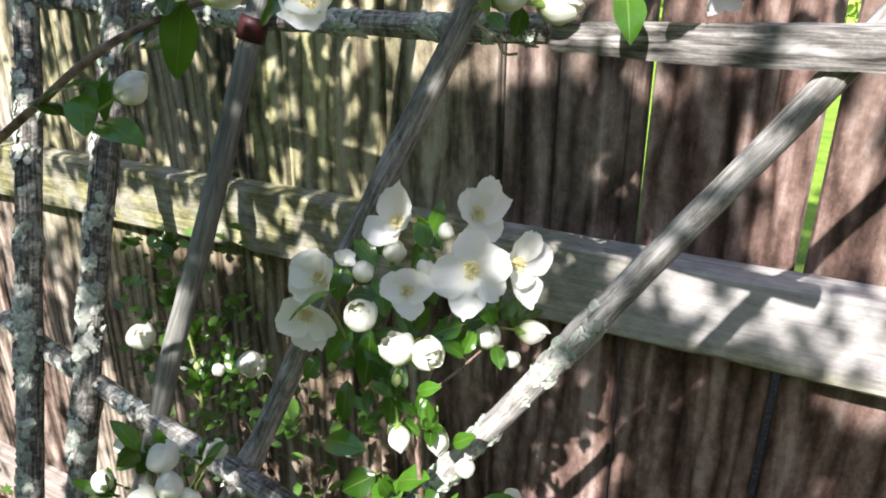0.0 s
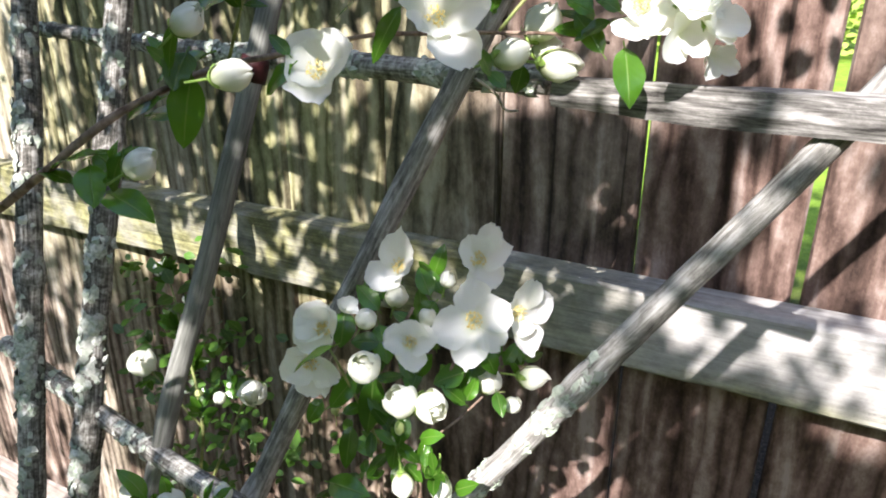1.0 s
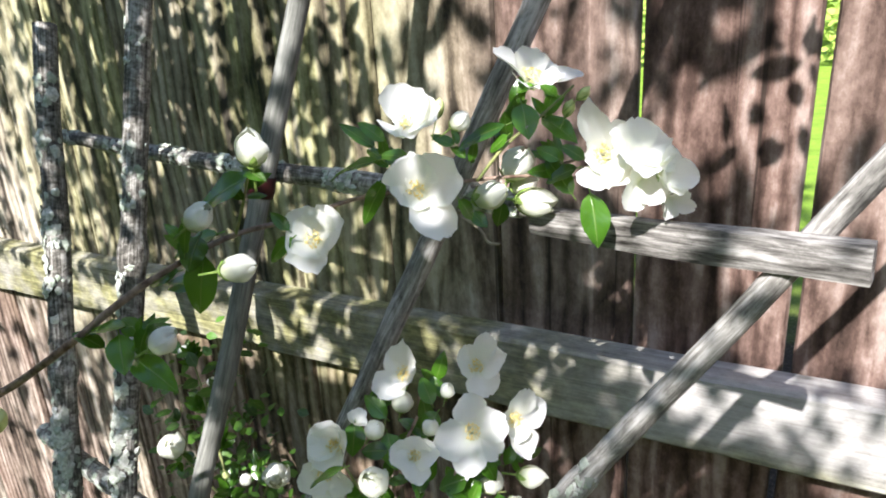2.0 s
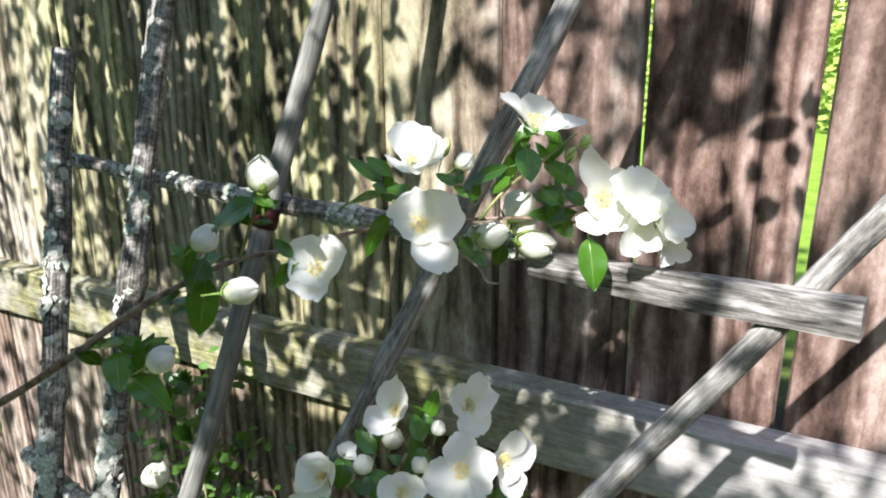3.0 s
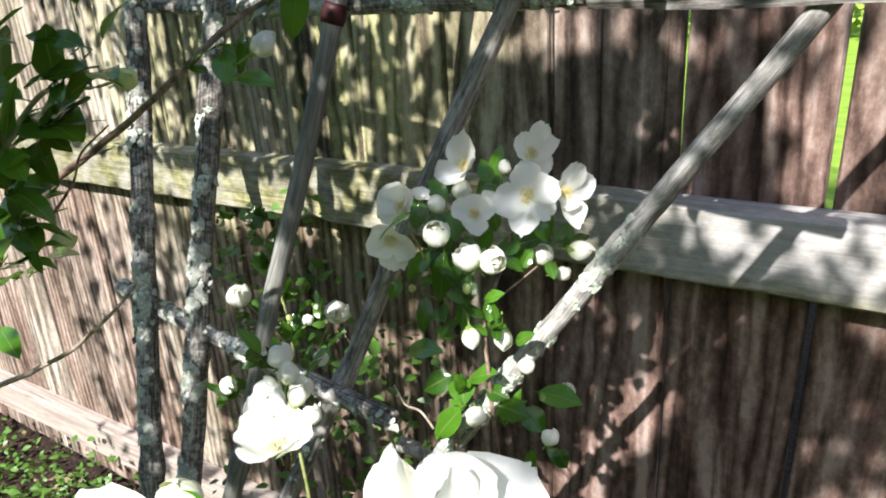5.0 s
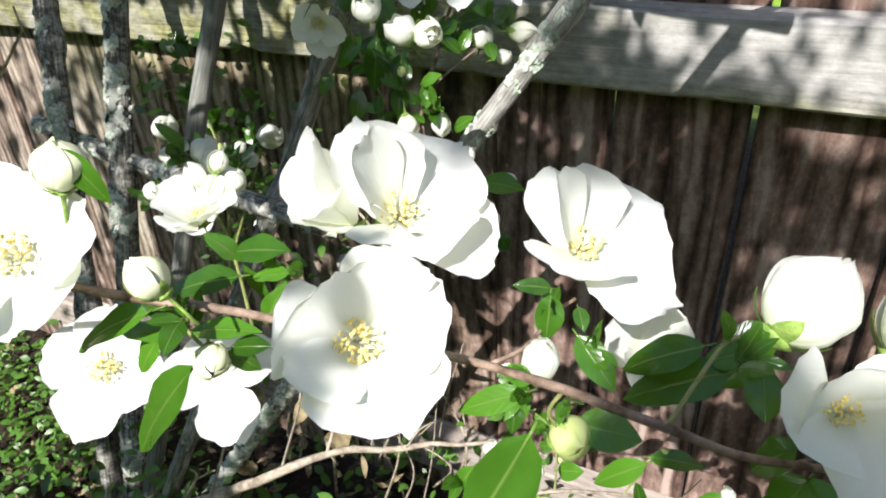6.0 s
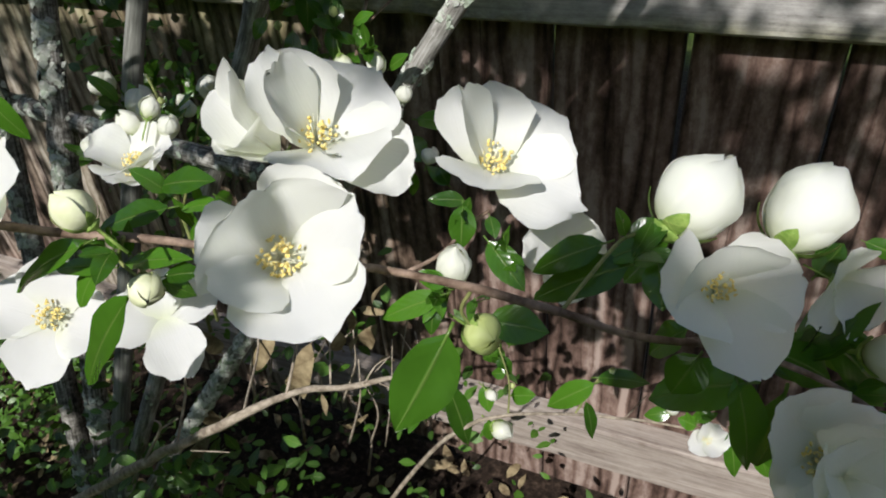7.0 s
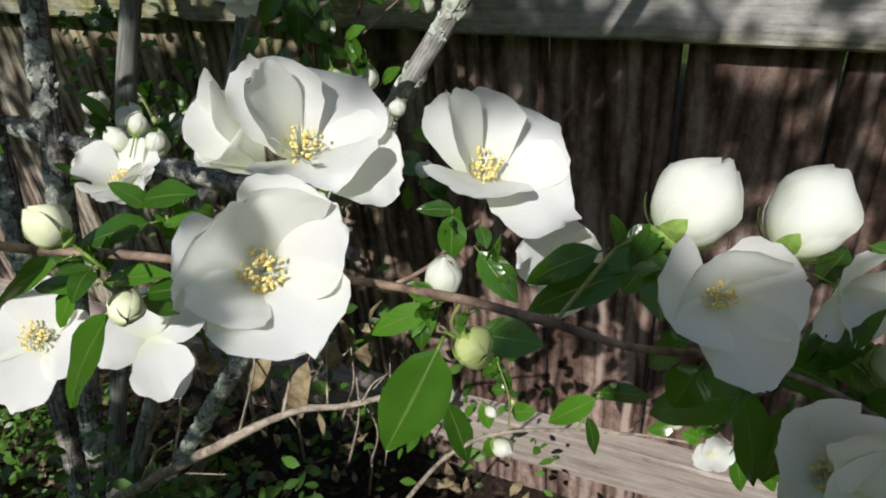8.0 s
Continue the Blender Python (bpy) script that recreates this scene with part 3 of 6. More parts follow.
def timber_mesh(name, length, deep, high, material, seed, chips):
    """A sawn length along x with rounded, chipped arrises; its front toward -y."""
    verts = []
    n = int(length / 0.03)
    c = 0.004
    prof = [(0, 0), (0, high), (-deep + c, high), (-deep, high - c), (-deep, high * 0.66), (-deep, high * 0.33), (-deep, c), (-deep + c, 0)]
    for i in range(n + 1):
        x = length * i / n
        for y, z in prof:
            g = noise.noise(Vector((x * 9, z * 30, seed)))
            h = max(0.0, noise.noise(Vector((x * 22, seed, z * 4))) - 0.25) * chips if z < c * 1.5 else 0.0
            verts.append(Vector((x, y + 0.0010 * g * (1 if y else 0), z + 0.0012 * g + h + 0.004 * noise.noise(Vector((x * 1.3, 0, seed))))))
    f = grid_faces(n + 1, len(prof), 0, True) + [tuple(range(8)), tuple(range(n * 8, n * 8 + 8))[::-1]]
    return mesh_of(name, verts, [g[::-1] for g in f], material, None, False)


part("rail", timber_mesh("rail", 4.6, 0.038, 0.089, RAIL, 3, 0.02), fence, "silvered grey rail, greenish at its lower edge", pose(-3.3, -0.0006, 0.711))
part("rail", timber_mesh("rail", 4.6, 0.038, 0.089, PLANK, 5, 0.01), fence, "bare sawn lower rail", pose(-3.3, -0.0006, -0.034, 0, -0.45, 0))
part("rail", timber_mesh("rail", 4.6, 0.038, 0.089, RAIL, 8, 0.01), fence, "silvered grey top rail", pose(-3.3, -0.0006, 1.56))

# ---- the fan trellis of sticks ----
trellis = tagged(new("fan_trellis"), "rustic fan trellis of grey lichen-covered sticks leaning by the fence", "trellis")
trellis.location = (-0.67, -0.58, -0.13)


def on_trellis(x, z, proud=0.0):
    return Vector((x, -0.575 - 0.1 * x + 0.3 * z - proud, z))


def stick(a, b, r0, r1, material, bend, seed, name="stick", label="", knots=()):
    """A slightly crooked stick from a to b, built along its own z."""
    a, b = Vector(a), Vector(b)
    length = (b - a).length
    z = (b - a).normalized()
    y = Vector((0, 1, 0)) - z * z.y
    y.normalize()
    m = Matrix((y.cross(z), y, z)).transposed().to_4x4()
    m.translation = a
    n = int(length / 0.012)
    verts, sides = [], 12
    for i in range(n + 1):
        t = i / n
        h = length * t
        cx = bend * math.sin(math.pi * t * 1.0) + 0.003 * noise.noise(Vector((h * 6, seed, 0)))
        cy = 0.003 * noise.noise(Vector((h * 5, 0, seed)))
        r = r0 + (r1 - r0) * t
        swell = sum(0.28 * math.exp(-(((h - k) / 0.014) ** 2)) for k in knots)
        for j in range(sides):
            q = 2 * math.pi * j / sides
            d = Vector((math.cos(q), math.sin(q), 0))
            rr = r * (1 + swell + 0.07 * noise.noise(Vector((d.x * 1.3, d.y * 1.3, h * 16 + seed))) + 0.05 * noise.noise(Vector((d.x * 3, d.y * 3, h * 70 + seed))))
            verts.append(Vector((cx + d.x * rr, cy + d.y * rr, h)))
    f = grid_faces(n + 1, sides, 0, True) + [tuple(range(sides))[::-1], tuple(range(n * sides, n * sides + sides))]
    ob = part(name, mesh_of(name, verts, f, material), trellis, label, m)
    return ob, length, r0, r1, bend


def crust(made, spans, per_metre, size, seed):
    """Lichen flakes on a stick, between heights of its length, thickest toward the light."""
    ob, length, r0, r1, bend = made
    rng = random.Random(seed)
    verts, faces = [], []
    for lo, hi in spans:
        for _ in range(int((hi - lo) * per_metre)):
            h = rng.uniform(lo, hi)
            t = h / length
            q = rng.gauss(-1.75, 0.95)
            r = (r0 + (r1 - r0) * t) * 1.02
            d = Vector((math.cos(q), math.sin(q), 0))
            s = size * rng.uniform(0.35, 1.0) ** 1.3
            c = Vector((bend * math.sin(math.pi * t), 0, h)) + d * r
            e = Vector((-d.y, d.x, 0))
            k = len(verts)
            up = rng.uniform(0.15, 0.5)
            verts.append(c + d * s * up)
            for j in range(7):
                a = 2 * math.pi * j / 7
                w = s * rng.uniform(0.6, 1.25)
                verts.append(c + e * math.cos(a) * w * 0.8 + Vector((0, 0, 1)) * math.sin(a) * w + d * s * rng.uniform(-0.35, 0.3))
            faces += [(k, k + 1 + j, k + 1 + (j + 1) % 7) for j in range(7)]
    return tagged(part("lichen", mesh_of("lichen", verts, faces, LICHEN, None, False), ob, "pale grey-green crusty lichen"), kind="stuff")


# the five sticks spread from one foot
pole_a = stick(on_trellis(-0.639, -0.12), on_trellis(-0.819, 1.172), 0.0150, 0.0135, BARK, 0.0, 1.0, label="dark flaking stick crusted with lichen", knots=(0.62, 0.95))
pole_b = stick(on_trellis(-0.636, -0.12), on_trellis(-0.612, 1.62), 0.0145, 0.0125, BARK, -0.003, 2.0, label="dark flaking stick crusted with lichen", knots=(0.8, 1.1))
pole_c = stick(on_trellis(-0.688, -0.12), on_trellis(-0.273, 1.64), 0.0112, 0.0092, SMOOTH, -0.002, 3.0, label="smooth grey barkless stick", knots=(0.70,))
pole_d = stick(on_trellis(-0.745, -0.12), on_trellis(0.047, 1.60), 0.0105, 0.0085, STICK, 0.001, 4.0, label="weathered grey split stick", knots=(0.9, 1.05))
pole_e = stick(on_trellis(-0.795, -0.12, -0.02), on_trellis(0.364, 1.50, 0.022), 0.0092, 0.0072, STICK, 0.001, 5.0, label="grey stick, its lower length pale with lichen", knots=(1.0, 1.22))
crust(pole_a, ((0.30, 0.36), (0.66, 0.70), (0.79, 0.90), (0.94, 0.97), (1.04, 1.07), (1.10, 1.14), (1.20, 1.23), (1.27, 1.30)), 900, 0.0105, 11)
crust(pole_a, ((0.60, 1.3),), 130, 0.0080, 21)
crust(pole_b, ((0.42, 0.47), (0.62, 0.66), (0.74, 0.80), (0.83, 0.93), (0.98, 1.01)), 950, 0.0105, 12)
crust(pole_b, ((0.35, 1.1),), 130, 0.0080, 22)
crust(pole_b, ((1.07, 1.10), (1.15, 1.22), (1.30, 1.34)), 416, 0.0080, 13)
crust(pole_c, ((0.10, 0.55),), 144, 0.0047, 14)
crust(pole_d, ((0.2, 0.9),), 128, 0.0055, 15)
crust(pole_e, ((0.55, 1.13),), 1500, 0.0070, 16)
crust(pole_e, ((1.16, 1.24),), 992, 0.0066, 17)
bar_top_left = stick((-0.850, -0.138, 1.036), (-0.150, -0.240, 1.028), 0.0085, 0.0098, BARK, 0.004, 6.0, "crossbar", "thin dark crossbar with lichen")
crust(bar_top_left, ((0.0, 0.05), (0.12, 0.16), (0.22, 0.30)), 672, 0.0070, 18)
crust(bar_top_left, ((0.33, 0.44), (0.50, 0.545), (0.60, 0.70)), 1100, 0.0070, 19)
low_bar = stick((-0.866, -0.258, 0.662), (-0.28, -0.372, 0.684), 0.0110, 0.0100, BARK, 0.006, 7.0, "crossbar", "short lower crossbar, its sawn end pale")
crust(low_bar, ((0.0, 0.06), (0.14, 0.2), (0.3, 0.36)), 650, 0.0070, 20)
crust(low_bar, ((0.0, 0.62),), 90, 0.0065, 23)


def slat():
    """The split flat crossbar with a square sawn end."""
    a, b = on_trellis(-0.135, 1.0270, 0.016), on_trellis(0.060, 1.0280, 0.020)
    x = (b - a).normalized()
    y = Vector((0, 1, 0)) - x * x.y
    y.normalize()
    m = Matrix((x, y, x.cross(y))).transposed().to_4x4()
    m.translation = a
    length, n = (b - a).length, 30
    prof = [(-0.006, -0.0115), (-0.0075, -0.004), (-0.0065, 0.004), (-0.005, 0.0112), (0.004, 0.012), (0.006, 0.003), (0.0055, -0.006), (0.004, -0.012)]
    verts = []
    for i in range(n + 1):
        h = length * i / n
        for y0, z0 in prof:
            g = noise.noise(Vector((h * 12, y0 * 300, z0 * 200)))
            g2 = noise.noise(Vector((h * 60, y0 * 500, z0 * 300)))
            k = 0.80 + 0.20 * min(1.0, h / 0.06)
            verts.append(Vector((h, y0 + 0.0012 * g, 0.9 * z0 * k + 0.0016 * g + 0.0006 * g2)))
    f = grid_faces(n + 1, 8, 0, True) + [tuple(range(8)), tuple(range(n * 8, n * 8 + 8))[::-1]]
    me = mesh_of("crossbar", verts, [q[::-1] for q in f], SLAT_X, None, False)
    return part("crossbar", me, trellis, "flat split grey slat with a square sawn end", m)


SLAT_X = SLAT.copy()
for node in SLAT_X.node_tree.nodes:
    if node.bl_idname == "ShaderNodeMapping":
        s = node.inputs["Scale"].default_value
        node.inputs["Scale"].default_value = (s[2], s[1], s[0])
slat()


def clip_mesh():
    """A small wrapped tie round a stick."""
    v, f = tube([(0, 0, -0.010), (0, 0, -0.004), (0, 0, 0.004), (0, 0, 0.010)], [0.0118, 0.0124, 0.0122, 0.0117], 12, 0.05)
    return mesh_of("tie", v, f, CLIP)


p = on_trellis(-0.662 + 0.2357 * 1.021, 1.021)
q = on_trellis(-0.662 + 0.2357 * 1.06, 1.06) - p
q.normalize()
part("tie", clip_mesh(), trellis, "dark maroon wrapped tie", Matrix.Translation(p) @ q.to_track_quat("Z", "Y").to_matrix().to_4x4())


# ---- flowering branches of the shrub ----

upper = branch("arching branch with open white flowers, cream buds and glossy leaves", (-0.4672, -0.5, 0.9273))
stem(upper, [(-0.4591, -0.52, 0.9264), (-0.4135, -0.5, 0.9557), (-0.3635, -0.49, 0.9826), (-0.2957, -0.47, 1.029), (-0.2700, -0.446, 1.047), (-0.2500, -0.420, 1.057), (-0.2200, -0.396, 1.063)], 0.0029, 0.0014)
stem(upper, [(-0.2200, -0.396, 1.063), (-0.1970, -0.370, 1.068), (-0.1766, -0.345, 1.067), (-0.1545, -0.31, 1.065), (-0.1272, -0.285, 1.062), (-0.1061, -0.262, 1.056)], 0.0014, 0.0010)
stem(upper, [(-0.1493, -0.32, 1.067), (-0.1357, -0.31, 1.085), (-0.1189, -0.29, 1.101), (-0.1019, -0.28, 1.117)], 0.0011, 0.0007, SHOOT)
stem(upper, [(-0.1272, -0.285, 1.062), (-0.1091, -0.265, 1.068), (-0.0868, -0.262, 1.071)], 0.0011, 0.0009)
stem(upper, [(-0.1736, -0.3, 1.037), (-0.1607, -0.3, 1.029), (-0.1545, -0.3, 1.02), (-0.146, -0.3, 1.02)], 0.0010, 0.0008, DRY_TWIG, name="curl", label="dry curled tendril")
stem(upper, [(-0.2500, -0.420, 1.057), (-0.2230, -0.435, 1.084), (-0.2002, -0.45, 1.104)], 0.0010, 0.0007, SHOOT)
flower(upper, (-0.154, -0.377, 1.076), (0.3181, -0.8487, 0.4226), 0.0246, hollow=0.45, shape=[(22, 1.40, 0.60, 42, 24), (92, 1.0, 0.60, 52, 42), (178, 0.46, 0.56, 62, 58), (298, 1.42, 0.48, 34, 8), (235, 0.6, 0.5, 50, 40)], lit=0.1)
flower(upper, (-0.1616, -0.37, 1.109), (0.2573, -0.6355, 0.7279), 0.0213, hollow=0.45, shape=[(98, 1.24, 0.50, 50, 42), (42, 1.05, 0.50, 46, 36), (345, 1.15, 0.54, 36, 28), (268, 0.80, 0.66, 40, 28), (180, 0.48, 0.56, 60, 56)], lit=0.1)
flower(upper, (-0.2041, -0.406, 1.0524), (0.2458, -0.8225, 0.5129), 0.0240, hollow=0.45, shape=[(18, 1.08, 0.60, 44, 27), (88, 1.0, 0.66, 52, 38), (160, 0.80, 0.62, 58, 50), (225, 0.76, 0.60, 54, 44), (290, 0.98, 0.60, 42, 22)], lit=0.1)
flower(upper, (-0.1350, -0.27, 1.1165), (0.48, -0.29, 0.83), 0.0302, hollow=0.4, shape=[(152, 1.14, 0.30, 40, 32), (92, 0.72, 0.46, 48, 38), (30, 0.75, 0.40, 32, 18), (338, 1.14, 0.28, 20, 10), (262, 0.50, 0.62, 24, 14)])
flower(upper, (-0.0812, -0.285, 1.075), (-0.0036, -0.8318, 0.555), 0.0285, shape=[(97, 1.34, 0.34, 56, 50), (24, 1, 0.55, 40, 20), (190, 0.60, 0.5, 60, 60), (292, 1.0, 0.55, 36, 16), (335, 1, 0.5, 30, 8)])
flower(upper, (-0.0600, -0.297, 1.0795), (0.6063, -0.4183, 0.6763), 0.0228, rise=(40, 20), spin=10, petals=5, heads=0)
flower(upper, (-0.0570, -0.3, 1.067), (0.6483, -0.7582, 0.0692), 0.0178, rise=(35, 15), spin=30, heads=0)
flower(upper, (-0.0452, -0.285, 1.0545), (0.7263, -0.6312, -0.2722), 0.0146, heads=0, shape=[(330, 1.35, 0.34, 30, 14), (60, 0.9, 0.5, 45, 30), (150, 0.8, 0.5, 45, 30), (240, 0.9, 0.5, 38, 24)])
flower(upper, (-0.046, -0.298, 1.07), (0.871, -0.3802, 0.311), 0.0188, rise=(46, 28), spin=55, heads=0)
bud(upper, (-0.1523, -0.3, 1.052), (0.891, 0.2952, 0.345), 0.0091, long=1.15, loose=0.45)
bud(upper, (-0.1286, -0.285, 1.045), (0.9747, 0.1944, -0.1104), 0.0092, long=1.25, loose=0.55)
bud(upper, (-0.1417, -0.28, 1.067), (0.5372, -0.1062, 0.8367), 0.0104, long=1.1, loose=0.5)
bud(upper, (-0.1409, -0.27, 1.052), (0.9446, 0.16, 0.2866), 0.0087, long=1.1)
bud(upper, (-0.1516, -0.33, 1.105), (0.8286, -0.0709, 0.5554), 0.0056, long=1.3)
bud(upper, (-0.1477, -0.36, 1.117), (0.2373, 0.1041, 0.9658), 0.0033, long=1.6, skin=GREEN_BUD)
bud(upper, (-0.1056, -0.28, 1.103), (0.3997, 0.0482, 0.9154), 0.0033, long=1.6, skin=GREEN_BUD)
bud(upper, (-0.0959, -0.28, 1.112), (0.7089, 0.2909, 0.6426), 0.0032, long=1.5, skin=GREEN_BUD)
bud(upper, (-0.1962, -0.45, 1.114), (0.0548, 0.0099, 0.9984), 0.0073, long=1.15)
bud(upper, (-0.2311, -0.46, 1.081), (0.7897, 0.1838, 0.5854), 0.0067, long=1.2, loose=0.3)
bud(upper, (-0.2006, -0.468, 1.061), (0.912, 0.3804, 0.1534), 0.0067, long=1.3, loose=0.28)
bud(upper, (-0.2461, -0.484, 1.022), (0.8161, 0.3047, 0.491), 0.0068, long=1.3, loose=0.25)
leaf(upper, (-0.1719, -0.38, 1.083), (-0.19, -0.38, 1.055), 0.0113, (0.192, -0.8588, 0.475))
leaf(upper, (-0.1752, -0.38, 1.093), (-0.2188, -0.37, 1.075), 0.0119, (0.2893, -0.3847, 0.8765))
leaf(upper, (-0.1771, -0.37, 1.101), (-0.1939, -0.37, 1.111), 0.0087, (0.1341, -0.5426, 0.8292))
leaf(upper, (-0.1729, -0.38, 1.096), (-0.1538, -0.38, 1.094), 0.0099, (0.322, -0.442, 0.8373))
leaf(upper, (-0.1326, -0.31, 1.099), (-0.1656, -0.31, 1.083), 0.0114, (0.2884, -0.598, 0.7478))
leaf(upper, (-0.1313, -0.29, 1.108), (-0.1233, -0.3, 1.088), 0.0168, (0.5828, -0.7243, 0.3684))
leaf(upper, (-0.123, -0.28, 1.098), (-0.1005, -0.28, 1.082), 0.0163, (0.5485, -0.4259, 0.7195))
leaf(upper, (-0.1316, -0.31, 1.093), (-0.1437, -0.31, 1.082), 0.0078)
leaf(upper, (-0.0857, -0.3, 1.058), (-0.0782, -0.31, 1.028), 0.0183, (0.5411, -0.6261, 0.5614))
leaf(upper, (-0.0967, -0.29, 1.07), (-0.1171, -0.29, 1.059), 0.0123, (0.322, -0.442, 0.8373))
leaf(upper, (-0.1004, -0.29, 1.053), (-0.1216, -0.28, 1.073), 0.0132, (0.217, -0.705, 0.6752))
leaf(upper, (-0.148, -0.29, 1.045), (-0.1527, -0.29, 1.028), 0.0116, (0.6202, -0.5622, 0.547))
leaf(upper, (-0.1602, -0.31, 1.043), (-0.1491, -0.31, 1.034), 0.0098)
leaf(upper, (-0.1269, -0.28, 1.117), (-0.1431, -0.28, 1.109), 0.0103, (0.2548, -0.3252, 0.9107))
leaf(upper, (-0.1229, -0.28, 1.117), (-0.1113, -0.28, 1.109), 0.0095, (0.2548, -0.3252, 0.9107))
leaf(upper, (-0.1074, -0.29, 1.074), (-0.1229, -0.29, 1.081), 0.0109)
leaf(upper, (-0.0923, -0.29, 1.075), (-0.1074, -0.29, 1.083), 0.0093)
leaf(upper, (-0.1566, -0.33, 1.058), (-0.1543, -0.32, 1.042), 0.0094)
leaf(upper, (-0.211, -0.44, 1.098), (-0.2388, -0.45, 1.08), 0.0190, (0.1341, -0.5426, 0.8292))
leaf(upper, (-0.2409, -0.44, 1.065), (-0.2676, -0.45, 1.051), 0.0149, (0.2134, -0.2543, 0.9433))
leaf(upper, (-0.2438, -0.45, 1.067), (-0.2454, -0.46, 1.05), 0.0192, (0.1776, -0.6803, 0.7111))
leaf(upper, (-0.2078, -0.42, 1.059), (-0.2262, -0.42, 1.043), 0.0111)
leaf(upper, (-0.2095, -0.42, 1.063), (-0.2211, -0.42, 1.072), 0.0072)
leaf(upper, (-0.204, -0.45, 1.105), (-0.1894, -0.45, 1.099), 0.0071)
leaf(upper, (-0.2458, -0.46, 1.06), (-0.2348, -0.46, 1.084), 0.0082)
leaf(upper, (-0.2797, -0.48, 1.022), (-0.3238, -0.48, 1.007), 0.0117, (0.1835, -0.2037, 0.9617))
leaf(upper, (-0.2883, -0.48, 1.016), (-0.276, -0.49, 0.9982), 0.0151, (0.6202, -0.5622, 0.547))
leaf(upper, (-0.2803, -0.48, 1.003), (-0.2342, -0.49, 0.997), 0.0158, (0.5485, -0.4259, 0.7195))
leaf(upper, (-0.2843, -0.47, 1.012), (-0.2979, -0.47, 1.019), 0.0114)
leaf(upper, (-0.3045, -0.48, 1.004), (-0.3331, -0.48, 1.008), 0.0102, (0.1835, -0.2037, 0.9617))
leaf(upper, (-0.2627, -0.48, 1.024), (-0.2742, -0.48, 1.004), 0.0114)
leaf(upper, (-0.2665, -0.45, 1.044), (-0.2938, -0.45, 1.031), 0.0100)
leaf(upper, (-0.2779, -0.45, 1.035), (-0.2493, -0.45, 1.036), 0.0136, (0.322, -0.442, 0.8373))
leaf(upper, (-0.2434, -0.45, 1.057), (-0.2560, -0.45, 1.0205), 0.0180, (0.5679, -0.6727, 0.4742))
tuft(upper, (-0.1867, -0.36, 1.089), (-0.6765, 0.1511, 0.7208), 6, 0.0202, 110)
tuft(upper, (-0.1388, -0.29, 1.093), (0.0069, 0.6426, 0.7662), 6, 0.0208, 111)
tuft(upper, (-0.1092, -0.275, 1.065), (-0.6765, 0.1511, 0.7208), 6, 0.0218, 112)
tuft(upper, (-0.1191, -0.28, 1.103), (0.0069, 0.6426, 0.7662), 6, 0.0169, 113)
tuft(upper, (-0.1623, -0.31, 1.08), (-0.6765, 0.1511, 0.7208), 6, 0.0171, 114)
tuft(upper, (-0.2159, -0.44, 1.087), (0.0069, 0.6426, 0.7662), 6, 0.0155, 115)
tuft(upper, (-0.2502, -0.45, 1.056), (-0.6765, 0.1511, 0.7208), 6, 0.0175, 116)
tuft(upper, (-0.2717, -0.48, 1.015), (0.0069, 0.6426, 0.7662), 6, 0.0161, 117)

middle = branch("upright shoot crowded with open white flowers, round buds and dark leaves", (-0.1979, -0.36, 0.7614))
stem(middle, [(-0.2266, -0.36, 0.6308), (-0.2176, -0.36, 0.7433), (-0.224, -0.35, 0.7922), (-0.2334, -0.33, 0.8242), (-0.2196, -0.33, 0.864), (-0.2113, -0.32, 0.8872)], 0.0020, 0.0011)
stem(middle, [(-0.174, -0.37, 0.67), (-0.1783, -0.37, 0.7583), (-0.1851, -0.36, 0.8035), (-0.1834, -0.34, 0.8273), (-0.1756, -0.33, 0.8587), (-0.1736, -0.31, 0.8833)], 0.0018, 0.0009)
stem(middle, [(-0.1778, -0.35, 0.8153), (-0.1663, -0.34, 0.8262), (-0.1599, -0.32, 0.8329)], 0.0009, 0.0008)
stem(middle, [(-0.224, -0.35, 0.7922), (-0.2333, -0.36, 0.8318), (-0.2374, -0.37, 0.8619), (-0.2583, -0.36, 0.8726)], 0.0012, 0.0008, SHOOT)
stem(middle, [(-0.2334, -0.33, 0.8242), (-0.2386, -0.33, 0.8591), (-0.2463, -0.31, 0.8794)], 0.0010, 0.0008, SHOOT)
stem(middle, [(-0.1685, -0.32, 0.8338), (-0.1481, -0.31, 0.8344)], 0.0010, 0.0008, SHOOT)
flower(middle, (-0.1641, -0.324, 0.8898), (0.4849, -0.6876, 0.5404), 0.0288, hollow=0.35, shape=[(98, 1.02, 0.44, 32, 14), (188, 1.0, 0.48, 26, 6), (262, 1.1, 0.42, 24, 0), (318, 0.95, 0.4, 26, 4), (18, 0.95, 0.44, 32, 12)], lit=0.12)
flower(middle, (-0.1874, -0.27, 0.9065), (0.3154, -0.6995, 0.6413), 0.0270, shape=[(62, 1.16, 0.34, 42, 30), (105, 0.85, 0.46, 50, 42), (172, 0.76, 0.5, 56, 52), (292, 1.05, 0.5, 32, 12), (8, 0.95, 0.5, 38, 22)], lit=0.1)
flower(middle, (-0.1490, -0.2937, 0.8850), (0.70, -0.56, 0.44), 0.0266, shape=[(66, 1.16, 0.36, 44, 32), (5, 1, 0.44, 34, 14), (280, 1.1, 0.40, 26, 6), (180, 0.7, 0.46, 52, 46), (235, 0.7, 0.4, 46, 36)], lit=0.1)
